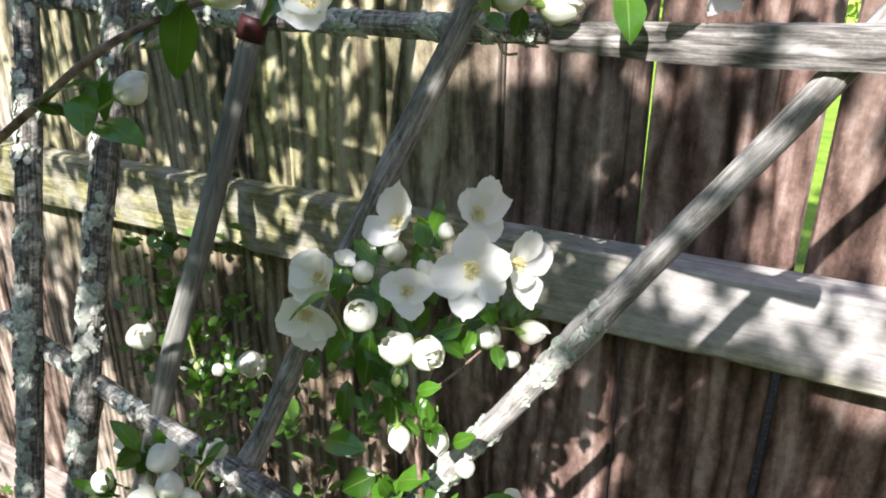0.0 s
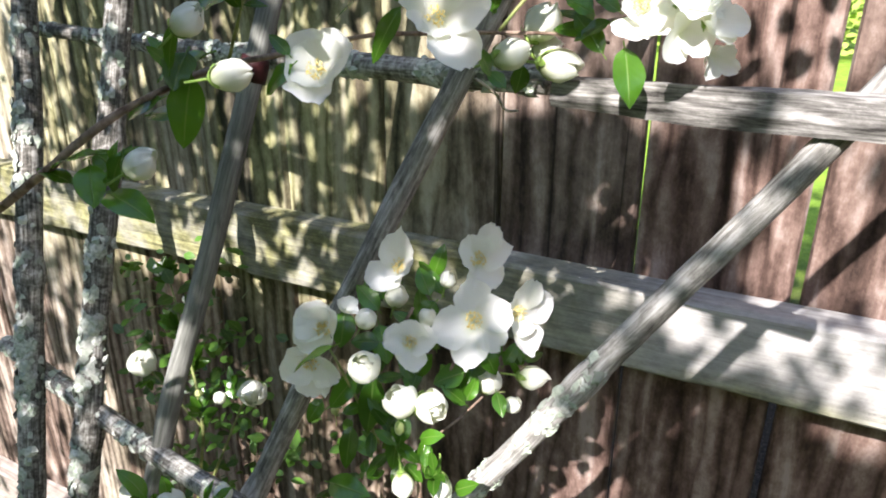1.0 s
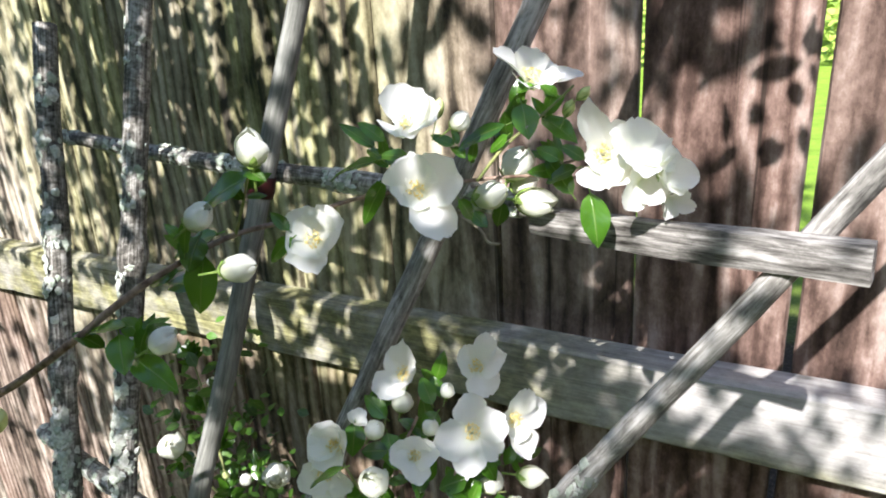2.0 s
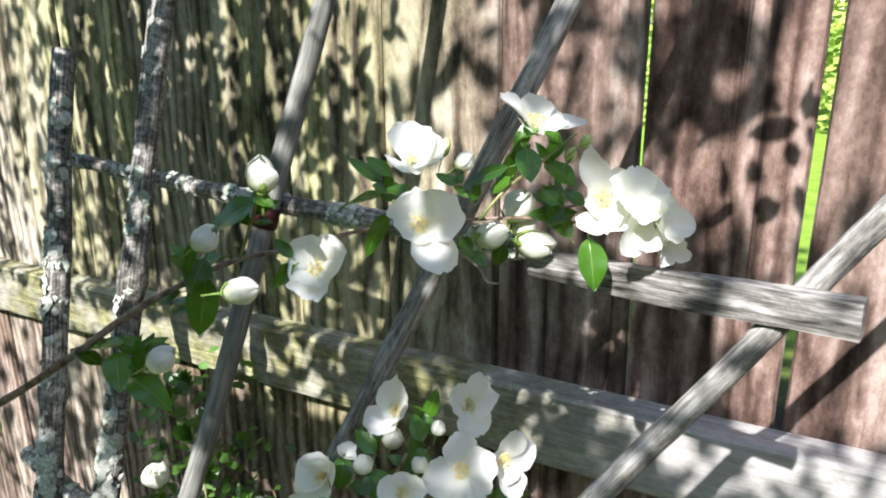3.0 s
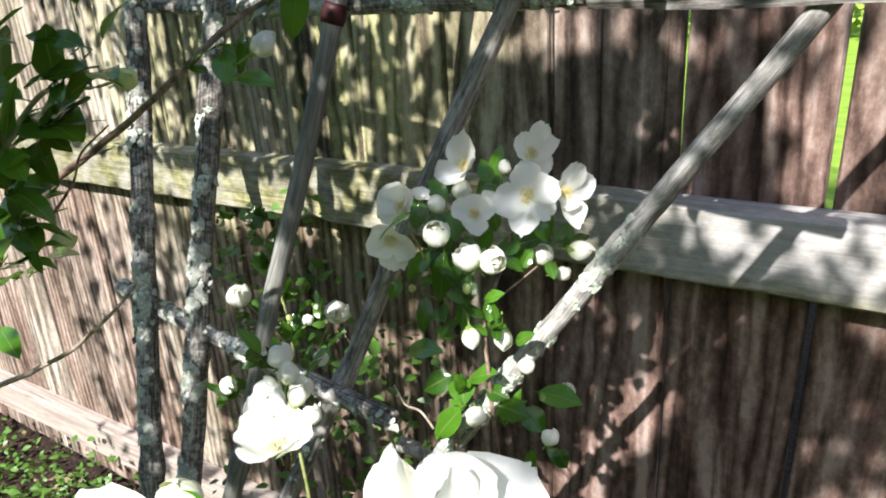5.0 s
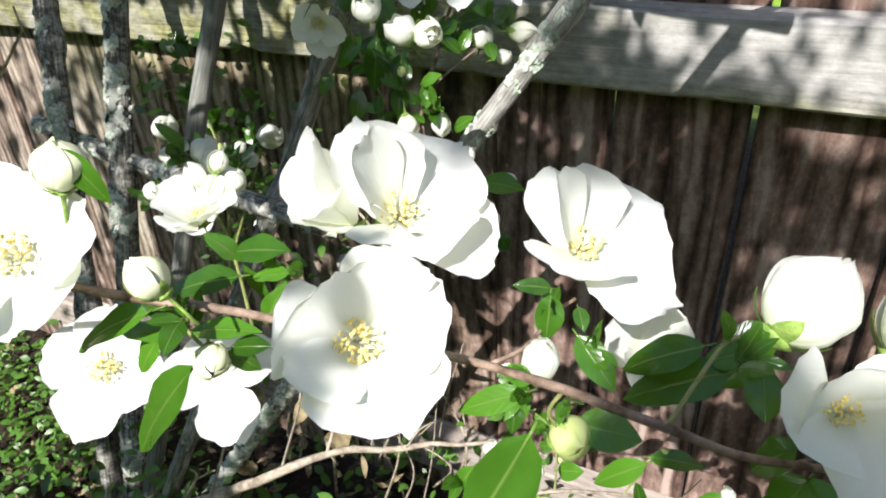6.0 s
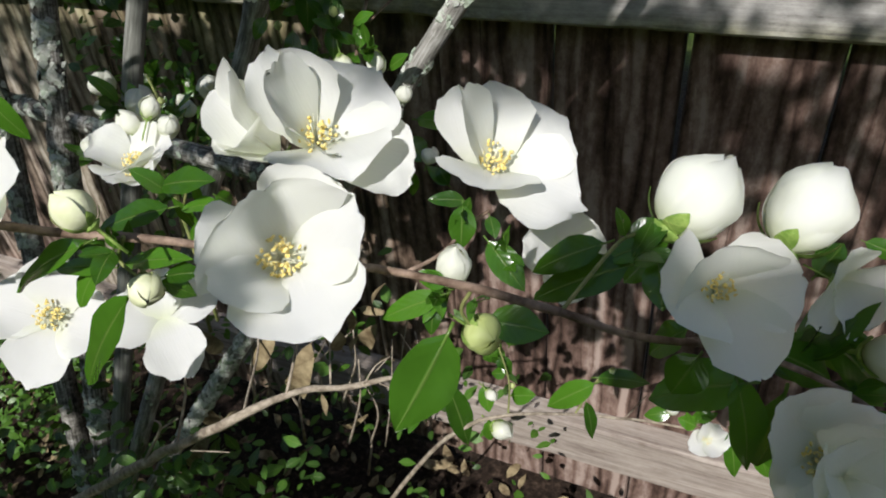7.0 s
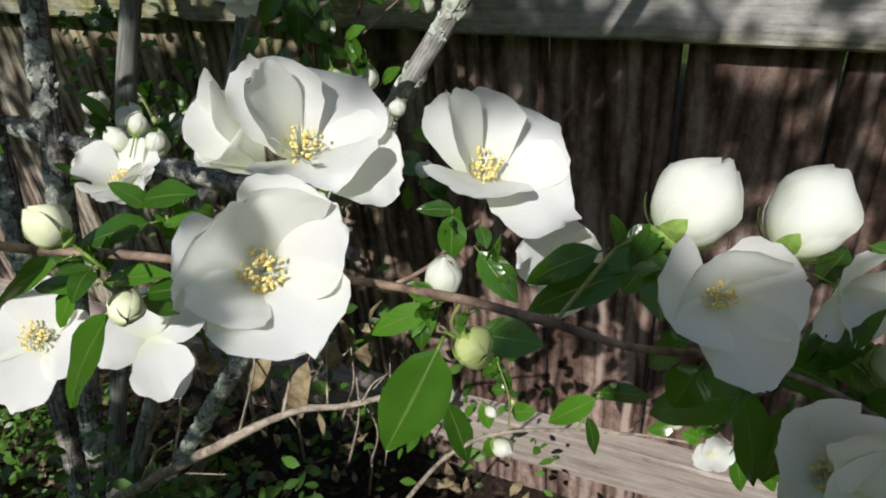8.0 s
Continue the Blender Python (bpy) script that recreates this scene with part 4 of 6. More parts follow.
flower(middle, (-0.2435, -0.2858, 0.8975), (0.4434, -0.7137, 0.5423), 0.0280, shape=[(74, 1.18, 0.36, 52, 46), (118, 1.04, 0.46, 46, 40), (222, 1.1, 0.46, 32, 20), (340, 0.72, 0.5, 62, 60)], lit=0.1)
flower(middle, (-0.1922, -0.355, 0.8819), (0.4075, -0.6492, 0.6423), 0.0205, shape=[(85, 0.9, 0.58, 52, 46), (180, 1, 0.5, 44, 28), (265, 1.08, 0.48, 36, 20), (350, 1, 0.52, 44, 28)], lit=0.12)
flower(middle, (-0.2455, -0.370, 0.8855), (0.2219, -0.7413, 0.6335), 0.0251, hollow=0.7, shape=[(60, 1, 0.6, 60, 55), (150, 1, 0.55, 50, 38), (235, 1, 0.6, 45, 30), (320, 0.9, 0.6, 62, 66)], lit=0.12)
flower(middle, (-0.2625, -0.367, 0.8590), (0.5147, -0.8557, 0.0542), 0.0267, shape=[(275, 1.1, 0.46, 26, 8), (335, 0.9, 0.42, 34, 18), (215, 0.85, 0.44, 40, 24), (140, 0.9, 0.42, 44, 34), (60, 0.7, 0.45, 55, 50)], lit=0.12)
flower(middle, (-0.2537, -0.34, 0.8827), (0.4969, -0.1397, 0.8565), 0.0116, rise=(50, 30), spin=10, heads=0, lit=0.12)
bud(middle, (-0.1909, -0.309, 0.9071), (0.3652, -0.1531, 0.9183), 0.0052, long=1.1)
bud(middle, (-0.2384, -0.3, 0.881), (0.3351, -0.0738, 0.9393), 0.0081, long=1.1)
bud(middle, (-0.2362, -0.34, 0.8817), (0.5681, -0.0792, 0.8191), 0.0072, long=1.05)
bud(middle, (-0.1942, -0.33, 0.8885), (0.4347, -0.2718, 0.8586), 0.0059, long=1.1)
bud(middle, (-0.2097, -0.38, 0.8728), (0.3908, -0.55, 0.74), 0.0098, long=0.9, loose=0.75)
bud(middle, (-0.1791, -0.386, 0.861), (-0.2423, -0.5453, 0.8025), 0.0098, long=1.0, loose=0.8)
bud(middle, (-0.1639, -0.38, 0.8604), (0.8772, -0.4802, 0.0025), 0.0094, long=1.0, loose=1.0)
bud(middle, (-0.1599, -0.31, 0.8388), (0.411, -0.4425, 0.797), 0.0084, long=1.0, loose=0.6)
bud(middle, (-0.1347, -0.296, 0.8418), (0.976, 0.2176, -0.006), 0.0076, long=1.35)
bud(middle, (-0.1429, -0.31, 0.8263), (0.9033, -0.2308, 0.3616), 0.0057, long=1.1)
bud(middle, (-0.187, -0.379, 0.7926), (0.4026, -0.5036, -0.7644), 0.0069, long=1.3)
bud(middle, (-0.1641, -0.37, 0.7939), (0.3522, -0.6205, -0.7007), 0.0065, long=1.4)
bud(middle, (-0.1929, -0.37, 0.829), (0.4013, -0.6972, -0.594), 0.0032, long=1.4, skin=GREEN_BUD)
bud(middle, (-0.2613, -0.35, 0.808), (0.114, -0.1435, 0.9831), 0.0028, long=1.3, skin=GREEN_BUD)
leaf(middle, (-0.215, -0.4, 0.8968), (-0.2478, -0.4, 0.8696), 0.0086, (0.4146, -0.2032, 0.887))
leaf(middle, (-0.2535, -0.34, 0.884), (-0.2518, -0.35, 0.8609), 0.0170, (0.5806, -0.4942, 0.647))
leaf(middle, (-0.2395, -0.32, 0.8786), (-0.2578, -0.32, 0.8942), 0.0134)
leaf(middle, (-0.233, -0.33, 0.8737), (-0.2205, -0.34, 0.8513), 0.0186, (0.5806, -0.4942, 0.647))
leaf(middle, (-0.2038, -0.31, 0.8931), (-0.2185, -0.3, 0.9073), 0.0130)
leaf(middle, (-0.1935, -0.32, 0.8954), (-0.2009, -0.33, 0.8815), 0.0149)
leaf(middle, (-0.1673, -0.33, 0.8547), (-0.1851, -0.34, 0.8463), 0.0177, (0.3497, -0.332, 0.8761))
leaf(middle, (-0.1748, -0.32, 0.8494), (-0.1567, -0.31, 0.8537), 0.0136)
leaf(middle, (-0.1496, -0.32, 0.8396), (-0.1401, -0.33, 0.8289), 0.0097, (0.525, -0.6601, 0.5373))
leaf(middle, (-0.232, -0.36, 0.8497), (-0.2476, -0.37, 0.8263), 0.0165, (0.2615, -0.617, 0.7423))
leaf(middle, (-0.2255, -0.35, 0.8463), (-0.2266, -0.36, 0.8069), 0.0182, (0.5806, -0.4942, 0.647))
leaf(middle, (-0.2398, -0.36, 0.8093), (-0.2395, -0.37, 0.7798), 0.0132, (0.5494, -0.7021, 0.4531))
leaf(middle, (-0.2023, -0.36, 0.8153), (-0.2003, -0.37, 0.7933), 0.0135, (0.5756, -0.5291, 0.6234))
leaf(middle, (-0.1846, -0.36, 0.817), (-0.1655, -0.36, 0.8258), 0.0103)
leaf(middle, (-0.2218, -0.35, 0.8297), (-0.1997, -0.36, 0.8228), 0.0115)
leaf(middle, (-0.256, -0.37, 0.7623), (-0.2114, -0.38, 0.7743), 0.0185, (0.4601, -0.5372, 0.707))
leaf(middle, (-0.1966, -0.36, 0.7925), (-0.1772, -0.37, 0.7919), 0.0098, (0.4952, -0.5917, 0.6362))
leaf(middle, (-0.1988, -0.36, 0.793), (-0.2017, -0.37, 0.7836), 0.0083)
leaf(middle, (-0.1599, -0.36, 0.7853), (-0.1414, -0.36, 0.7981), 0.0103)
leaf(middle, (-0.2265, -0.34, 0.867), (-0.2426, -0.35, 0.8676), 0.0137)
leaf(middle, (-0.155, -0.33, 0.8767), (-0.1449, -0.33, 0.8591), 0.0121)
leaf(middle, (-0.2719, -0.35, 0.8141), (-0.2784, -0.36, 0.7988), 0.0122)
tuft(middle, (-0.217, -0.28, 0.8869), (-0.7749, 0.3729, 0.5104), 8, 0.0253, 90)
tuft(middle, (-0.2566, -0.31, 0.8726), (-0.1665, 0.8232, 0.5429), 8, 0.0237, 91)
tuft(middle, (-0.2047, -0.31, 0.8583), (-0.7749, 0.3729, 0.5104), 8, 0.0252, 92)
tuft(middle, (-0.2348, -0.33, 0.8422), (-0.1665, 0.8232, 0.5429), 8, 0.0254, 93)
tuft(middle, (-0.1665, -0.29, 0.8497), (-0.7749, 0.3729, 0.5104), 8, 0.0228, 94)
tuft(middle, (-0.2004, -0.34, 0.8439), (-0.1665, 0.8232, 0.5429), 8, 0.0226, 95)
tuft(middle, (-0.1716, -0.33, 0.8384), (-0.7749, 0.3729, 0.5104), 8, 0.0210, 96)
tuft(middle, (-0.243, -0.36, 0.8288), (-0.1665, 0.8232, 0.5429), 8, 0.0216, 97)
tuft(middle, (-0.1997, -0.37, 0.8224), (-0.7749, 0.3729, 0.5104), 8, 0.0204, 98)
tuft(middle, (-0.2198, -0.37, 0.7882), (-0.1665, 0.8232, 0.5429), 8, 0.0214, 99)
tuft(middle, (-0.1748, -0.37, 0.8008), (-0.7749, 0.3729, 0.5104), 8, 0.0188, 100)
tuft(middle, (-0.1493, -0.28, 0.8404), (-0.1665, 0.8232, 0.5429), 8, 0.0182, 101)
leaf(middle, (-0.2131, -0.37, 0.7487), (-0.2354, -0.38, 0.7333), 0.0201, (0.4517, -0.5704, 0.6861))
leaf(middle, (-0.2076, -0.37, 0.7479), (-0.1965, -0.38, 0.7315), 0.0218, (0.6753, -0.5386, 0.5038))
leaf(middle, (-0.1967, -0.37, 0.7491), (-0.17, -0.37, 0.761), 0.0207, (0.3863, -0.252, 0.8873))
leaf(middle, (-0.1995, -0.38, 0.7277), (-0.2275, -0.38, 0.6888), 0.0198)
leaf(middle, (-0.1713, -0.37, 0.732), (-0.1437, -0.37, 0.7296), 0.0203, (0.6027, -0.4048, 0.6877))
leaf(middle, (-0.1811, -0.37, 0.7441), (-0.1607, -0.37, 0.7412), 0.0151)
leaf(middle, (-0.1414, -0.36, 0.7472), (-0.104, -0.36, 0.7462), 0.0216, (0.5458, -0.2994, 0.7826))
leaf(middle, (-0.1542, -0.36, 0.7293), (-0.1372, -0.36, 0.7123), 0.0203)
bud(middle, (-0.1805, -0.39, 0.7321), (0.5755, -0.8176, 0.0178), 0.0078, long=1.05)
bud(middle, (-0.1564, -0.35, 0.7615), (0.4723, -0.1811, 0.8626), 0.0062, long=1.2)
bud(middle, (-0.1276, -0.34, 0.7397), (0.8687, -0.0224, 0.4948), 0.0066, long=1.1)
stem(middle, [(-0.2297, -0.38, 0.6981), (-0.242, -0.38, 0.7114), (-0.258, -0.38, 0.7139), (-0.2673, -0.38, 0.7303)], 0.0012, 0.0007, DRY_TWIG, name="dead_twig", label="bare pale dead twig")
stem(middle, [(-0.2549, -0.38, 0.7145), (-0.2488, -0.38, 0.734)], 0.0010, 0.0007, DRY_TWIG, name="dead_twig")
tuft(middle, (-0.2036, -0.37, 0.7251), (0.2465, -0.2518, 0.9359), 10, 0.0238, 31)
tuft(middle, (-0.1675, -0.36, 0.7161), (0.523, -0.0293, 0.8518), 8, 0.0225, 32)

left = branch("thin shoots with small buds among the trellis sticks", (-0.6383, -0.25, 0.2826))
stem(left, [(-0.5868, -0.25, 0.3112), (-0.5789, -0.24, 0.4975), (-0.5717, -0.22, 0.6096), (-0.6254, -0.18, 0.675), (-0.7164, -0.12, 0.7338)], 0.0028, 0.0012, SHOOT)
stem(left, [(-0.5789, -0.24, 0.4975), (-0.5201, -0.23, 0.6161), (-0.4987, -0.215, 0.6706)], 0.0019, 0.0010, SHOOT)
stem(left, [(-0.5717, -0.22, 0.6096), (-0.6257, -0.215, 0.6406), (-0.6568, -0.214, 0.6608)], 0.0015, 0.0011, SHOOT)
bud(left, (-0.6675, -0.214, 0.6647), (0.6057, -0.4545, 0.6531), 0.0160, long=1.0, loose=0.5)
bud(left, (-0.4873, -0.215, 0.6803), (0.6664, -0.7388, 0.1), 0.0142, long=1.0, loose=0.7)
bud(left, (-0.5346, -0.22, 0.6606), (0.6468, -0.4659, 0.6038), 0.0070, long=1.1)
bud(left, (-0.5675, -0.22, 0.6563), (0.4699, -0.1963, 0.8606), 0.0043, long=1.2, skin=GREEN_BUD)
bud(left, (-0.5161, -0.22, 0.6819), (0.4699, -0.1963, 0.8606), 0.0034, long=1.2)
bud(left, (-0.7277, -0.12, 0.7386), (0.6468, -0.4659, 0.6038), 0.0091, long=1.0)
bud(left, (-0.6617, -0.14, 0.7178), (0.6468, -0.4659, 0.6038), 0.0055)
bud(left, (-0.6592, -0.15, 0.6878), (0.6468, -0.4659, 0.6038), 0.0047, skin=GREEN_BUD)
tuft(left, (-0.7164, -0.12, 0.7338), (-0.0252, 0.1117, 0.9934), 14, 0.0213, 41)
tuft(left, (-0.6798, -0.15, 0.6828), (-0.0252, 0.1117, 0.9934), 12, 0.0208, 42)
tuft(left, (-0.6168, -0.18, 0.6603), (-0.0099, 0.0904, 0.9959), 14, 0.0228, 43)
tuft(left, (-0.569, -0.22, 0.6272), (-0.0099, 0.0904, 0.9959), 12, 0.0246, 44)
tuft(left, (-0.6648, -0.21, 0.6438), (0.5603, -0.8001, -0.2141), 5, 0.0245, 45)
tuft(left, (-0.512, -0.22, 0.6769), (-0.0099, 0.0904, 0.9959), 8, 0.0192, 46)

lower = branch("lower shoot with cream buds and an open white flower", (-0.2789, -0.5, 0.6455))
stem(lower, [(-0.2574, -0.5, 0.6296), (-0.2692, -0.49, 0.7228), (-0.2976, -0.475, 0.752), (-0.342, -0.45, 0.7628), (-0.3498, -0.43, 0.7652)], 0.0015, 0.0010, SHOOT)
stem(lower, [(-0.2976, -0.475, 0.752), (-0.3076, -0.44, 0.7579), (-0.3192, -0.41, 0.7572)], 0.0009, 0.0007, SHOOT)
bud(lower, (-0.3073, -0.462, 0.7894), (0.5483, -0.1117, 0.8288), 0.0095, long=1.1)
bud(lower, (-0.3168, -0.412, 0.7596), (0.7839, -0.2451, 0.5705), 0.0066, long=1.05)
bud(lower, (-0.3792, -0.46, 0.7423), (0.1024, -0.6764, 0.7294), 0.0076, long=1.1)
bud(lower, (-0.3048, -0.481, 0.7704), (0.2927, -0.3213, 0.9006), 0.0102, long=1.05)
bud(lower, (-0.2787, -0.481, 0.7924), (0.2959, 0.0602, 0.9533), 0.0078, long=1.2)
bud(lower, (-0.2741, -0.475, 0.7783), (0.7161, -0.3801, 0.5854), 0.0087, long=1.05)
bud(lower, (-0.3607, -0.45, 0.7718), (0.0213, -0.5681, 0.8227), 0.0075, long=1.0)
flower(lower, (-0.286, -0.5, 0.7506), (0.1933, -0.2656, 0.9445), 0.0308, rise=(40, 15), spin=30)
tuft(lower, (-0.3272, -0.455, 0.7759), (-0.3167, -0.5392, 0.7804), 9, 0.0269, 51)
tuft(lower, (-0.3718, -0.46, 0.7337), (-0.395, -0.7845, 0.478), 7, 0.0228, 52)
tuft(lower, (-0.314, -0.43, 0.7605), (0.5885, -0.0717, 0.8053), 5, 0.0203, 53)
tuft(lower, (-0.2965, -0.475, 0.7575), (0.7079, -0.4223, 0.5662), 6, 0.0188, 54)

near_left = branch("leafy shoot with a wide white flower in part shade", (-0.3857, -0.66, 0.8569))
stem(near_left, [(-0.3972, -0.66, 0.8521), (-0.292, -0.65, 0.9484), (-0.2677, -0.63, 0.9936), (-0.2758, -0.6, 1.014), (-0.2873, -0.57, 1.011), (-0.273, -0.56, 1.014)], 0.0020, 0.0008, SHOOT)
stem(near_left, [(-0.2677, -0.63, 0.9936), (-0.2335, -0.64, 1.04), (-0.2516, -0.635, 1.066)], 0.0009, 0.0006, SHOOT)
stem(near_left, [(-0.303, -0.6, 0.9475), (-0.2915, -0.59, 0.9647), (-0.277, -0.59, 0.9809), (-0.2629, -0.58, 0.9943)], 0.0009, 0.0004)
stem(near_left, [(-0.2813, -0.59, 0.9768), (-0.2642, -0.58, 0.9824)], 0.0006, 0.0004)
stem(near_left, [(-0.296, -0.59, 0.9602), (-0.3115, -0.59, 0.9658)], 0.0006, 0.0005)
stem(near_left, [(-0.2873, -0.57, 1.011), (-0.3038, -0.56, 1.036), (-0.3207, -0.55, 1.061)], 0.0008, 0.0005, SHOOT)
flower(near_left, (-0.2438, -0.627, 1.075), (0.6547, -0.63, 0.4177), 0.0305, rise=(24, 6), spin=35, wide=0.62, hollow=0.35)
bud(near_left, (-0.2703, -0.56, 1.014), (0.9613, -0.0243, 0.2744), 0.0057, long=1.1, skin=GREEN_BUD)
bud(near_left, (-0.3403, -0.58, 0.9203), (0.75, -0.66, -0.0436), 0.0068, long=1.1, skin=GREEN_BUD)
bud(near_left, (-0.3189, -0.55, 1.066), (-0.0376, 0.1288, 0.991), 0.0025, long=1.6, skin=GREEN_BUD)
leaf(near_left, (-0.2867, -0.6, 1.027), (-0.3147, -0.61, 1.01), 0.0146, (0.4097, -0.2968, 0.8626))
leaf(near_left, (-0.2999, -0.6, 1.01), (-0.3386, -0.61, 1.013), 0.0174, (0.4097, -0.2968, 0.8626))
leaf(near_left, (-0.2325, -0.6, 1.035), (-0.2608, -0.61, 1.041), 0.0133, (0.4097, -0.2968, 0.8626))
leaf(near_left, (-0.2333, -0.6, 1.026), (-0.2753, -0.61, 1.017), 0.0155, (0.4097, -0.2968, 0.8626))
leaf(near_left, (-0.2179, -0.6, 1.038), (-0.1736, -0.61, 1.053), 0.0065, (0.4097, -0.2968, 0.8626))
leaf(near_left, (-0.2516, -0.6, 1.009), (-0.3197, -0.61, 0.9744), 0.0324, (0.4097, -0.2968, 0.8626))
leaf(near_left, (-0.3044, -0.6, 0.9996), (-0.235, -0.61, 0.9931), 0.0324, (0.4097, -0.2968, 0.8626))
leaf(near_left, (-0.2328, -0.6, 1.021), (-0.2547, -0.61, 1.006), 0.0207, (0.4097, -0.2968, 0.8626))
leaf(near_left, (-0.2269, -0.6, 1.024), (-0.2004, -0.61, 1.022), 0.0143, (0.4097, -0.2968, 0.8626))
leaf(near_left, (-0.3456, -0.6, 0.9648), (-0.3942, -0.61, 0.924), 0.0289, (0.4097, -0.2968, 0.8626))
leaf(near_left, (-0.3169, -0.6, 0.9577), (-0.3545, -0.61, 0.9162), 0.0279, (0.4097, -0.2968, 0.8626))
leaf(near_left, (-0.3477, -0.6, 0.932), (-0.2601, -0.61, 0.9664), 0.0198, (0.4097, -0.2968, 0.8626))
leaf(near_left, (-0.346, -0.6, 0.9062), (-0.2642, -0.61, 0.9334), 0.0154, (0.4097, -0.2968, 0.8626))
leaf(near_left, (-0.2968, -0.6, 0.9625), (-0.318, -0.61, 0.9649), 0.0210, (0.4097, -0.2968, 0.8626))
leaf(near_left, (-0.2992, -0.6, 1.037), (-0.2977, -0.61, 1.044), 0.0113, (0.4097, -0.2968, 0.8626))
leaf(near_left, (-0.3146, -0.6, 1.017), (-0.274, -0.61, 1.046), 0.0148, (0.4097, -0.2968, 0.8626))
leaf(near_left, (-0.2307, -0.6, 1.053), (-0.194, -0.61, 1.066), 0.0100, (0.4097, -0.2968, 0.8626))
leaf(near_left, (-0.2283, -0.6, 1.066), (-0.2072, -0.61, 1.087), 0.0054, (0.4097, -0.2968, 0.8626))
leaf(near_left, (-0.3734, -0.6, 0.9365), (-0.3145, -0.61, 0.9316), 0.0272, (0.4097, -0.2968, 0.8626))
leaf(near_left, (-0.3805, -0.6, 0.9075), (-0.4196, -0.61, 0.8631), 0.0245, (0.4097, -0.2968, 0.8626))
leaf(near_left, (-0.4141, -0.6, 0.855), (-0.3742, -0.61, 0.8457), 0.0151, (0.4097, -0.2968, 0.8626))
leaf(near_left, (-0.2255, -0.6, 1.061), (-0.2147, -0.61, 1.072), 0.0059, (0.4097, -0.2968, 0.8626))
leaf(near_left, (-0.2632, -0.6, 1.019), (-0.241, -0.61, 1.046), 0.0163, (0.4097, -0.2968, 0.8626))
leaf(near_left, (-0.3311, -0.6, 0.9816), (-0.2619, -0.61, 1.008), 0.0174, (0.4097, -0.2968, 0.8626))
leaf(near_left, (-0.2438, -0.6, 1.136), (-0.2115, -0.6, 1.115), 0.0122, (0.6717, -0.3417, 0.6573))
leaf(near_left, (-0.2673, -0.6, 1.128), (-0.247, -0.61, 1.107), 0.0124, (0.6772, -0.5443, 0.495))
leaf(near_left, (-0.2363, -0.61, 1.138), (-0.2733, -0.61, 1.123), 0.0135)
leaf(near_left, (-0.247, -0.6, 1.118), (-0.2322, -0.6, 1.109), 0.0063)
tuft(near_left, (-0.2677, -0.63, 0.9936), (0.803, -0.2438, 0.5437), 9, 0.0289, 63)
tuft(near_left, (-0.2687, -0.61, 0.9976), (0.9125, -0.1861, 0.3642), 9, 0.0260, 64)
tuft(near_left, (-0.2743, -0.63, 0.9562), (0.9591, -0.2737, 0.072), 9, 0.0289, 65)
tuft(near_left, (-0.2632, -0.6, 1.019), (0.9511, 0.0213, 0.3082), 7, 0.0218, 66)
tuft(near_left, (-0.2457, -0.64, 1.036), (0.7319, -0.1859, 0.6556), 7, 0.0237, 67)
tuft(near_left, (-0.2773, -0.63, 0.9737), (0.9007, -0.3552, 0.2501), 8, 0.0299, 61)
tuft(near_left, (-0.2606, -0.64, 0.9409), (0.7936, -0.5684, -0.217), 6, 0.0240, 62)
stem(near_left, [(-0.6716, -0.6, 0.6974), (-0.4681, -0.59, 0.7912), (-0.3787, -0.585, 0.8327), (-0.309, -0.585, 0.8756), (-0.2641, -0.585, 0.9081)], 0.0026, 0.0006, DRY_TWIG, name="dead_twig", label="bare pale dead twig")
stem(near_left, [(-0.2641, -0.585, 0.9081), (-0.2648, -0.585, 0.9195)], 0.0006, 0.0005, DRY_TWIG, name="dead_twig")
bud(near_left, (-0.2264, -0.6, 1.149), (0.9418, 0.3154, 0.1161), 0.0059, long=1.3)
leaf(near_left, (-0.2249, -0.61, 1.154), (-0.2349, -0.6, 1.147), 0.0088)
leaf(near_left, (-0.2523, -0.6, 1.14), (-0.2127, -0.6, 1.124), 0.0144, (0.5608, -0.3392, 0.7552))
leaf(near_left, (-0.2363, -0.6, 1.182), (-0.2353, -0.6, 1.142), 0.0135, (0.8791, -0.2473, 0.4074))
leaf(near_left, (-0.2256, -0.6, 1.186), (-0.2003, -0.6, 1.167), 0.0105, (0.6822, -0.3722, 0.6294))
stem(near_left, [(-0.2218, -0.62, 1.154), (-0.2199, -0.61, 1.147), (-0.2279, -0.6, 1.148)], 0.0006, 0.0005, SHOOT)

near = branch("long flowering branch with large open white flowers and glossy leaves", (-0.1637, -0.7, 0.8702))
stem(near, [(-0.1449, -0.72, 0.8866), (-0.131, -0.7, 0.8727), (-0.0944, -0.69, 0.869), (-0.0709, -0.68, 0.8645), (-0.0475, -0.67, 0.8595), (-0.0162, -0.665, 0.8579), (0.0128, -0.66, 0.857), (0.0416, -0.665, 0.8625), (0.0588, -0.67, 0.8658), (0.0702, -0.671, 0.8657)], 0.0017, 0.0011)
stem(near, [(0.0702, -0.671, 0.8657), (0.0834, -0.66, 0.8536), (0.0954, -0.65, 0.8457), (0.1124, -0.64, 0.839), (0.1341, -0.63, 0.8244), (0.1576, -0.63, 0.8115)], 0.0011, 0.0009)
stem(near, [(0.0447, -0.665, 0.8625), (0.0406, -0.665, 0.8538), (0.0428, -0.664, 0.8478)], 0.0006, 0.0005, SHOOT)
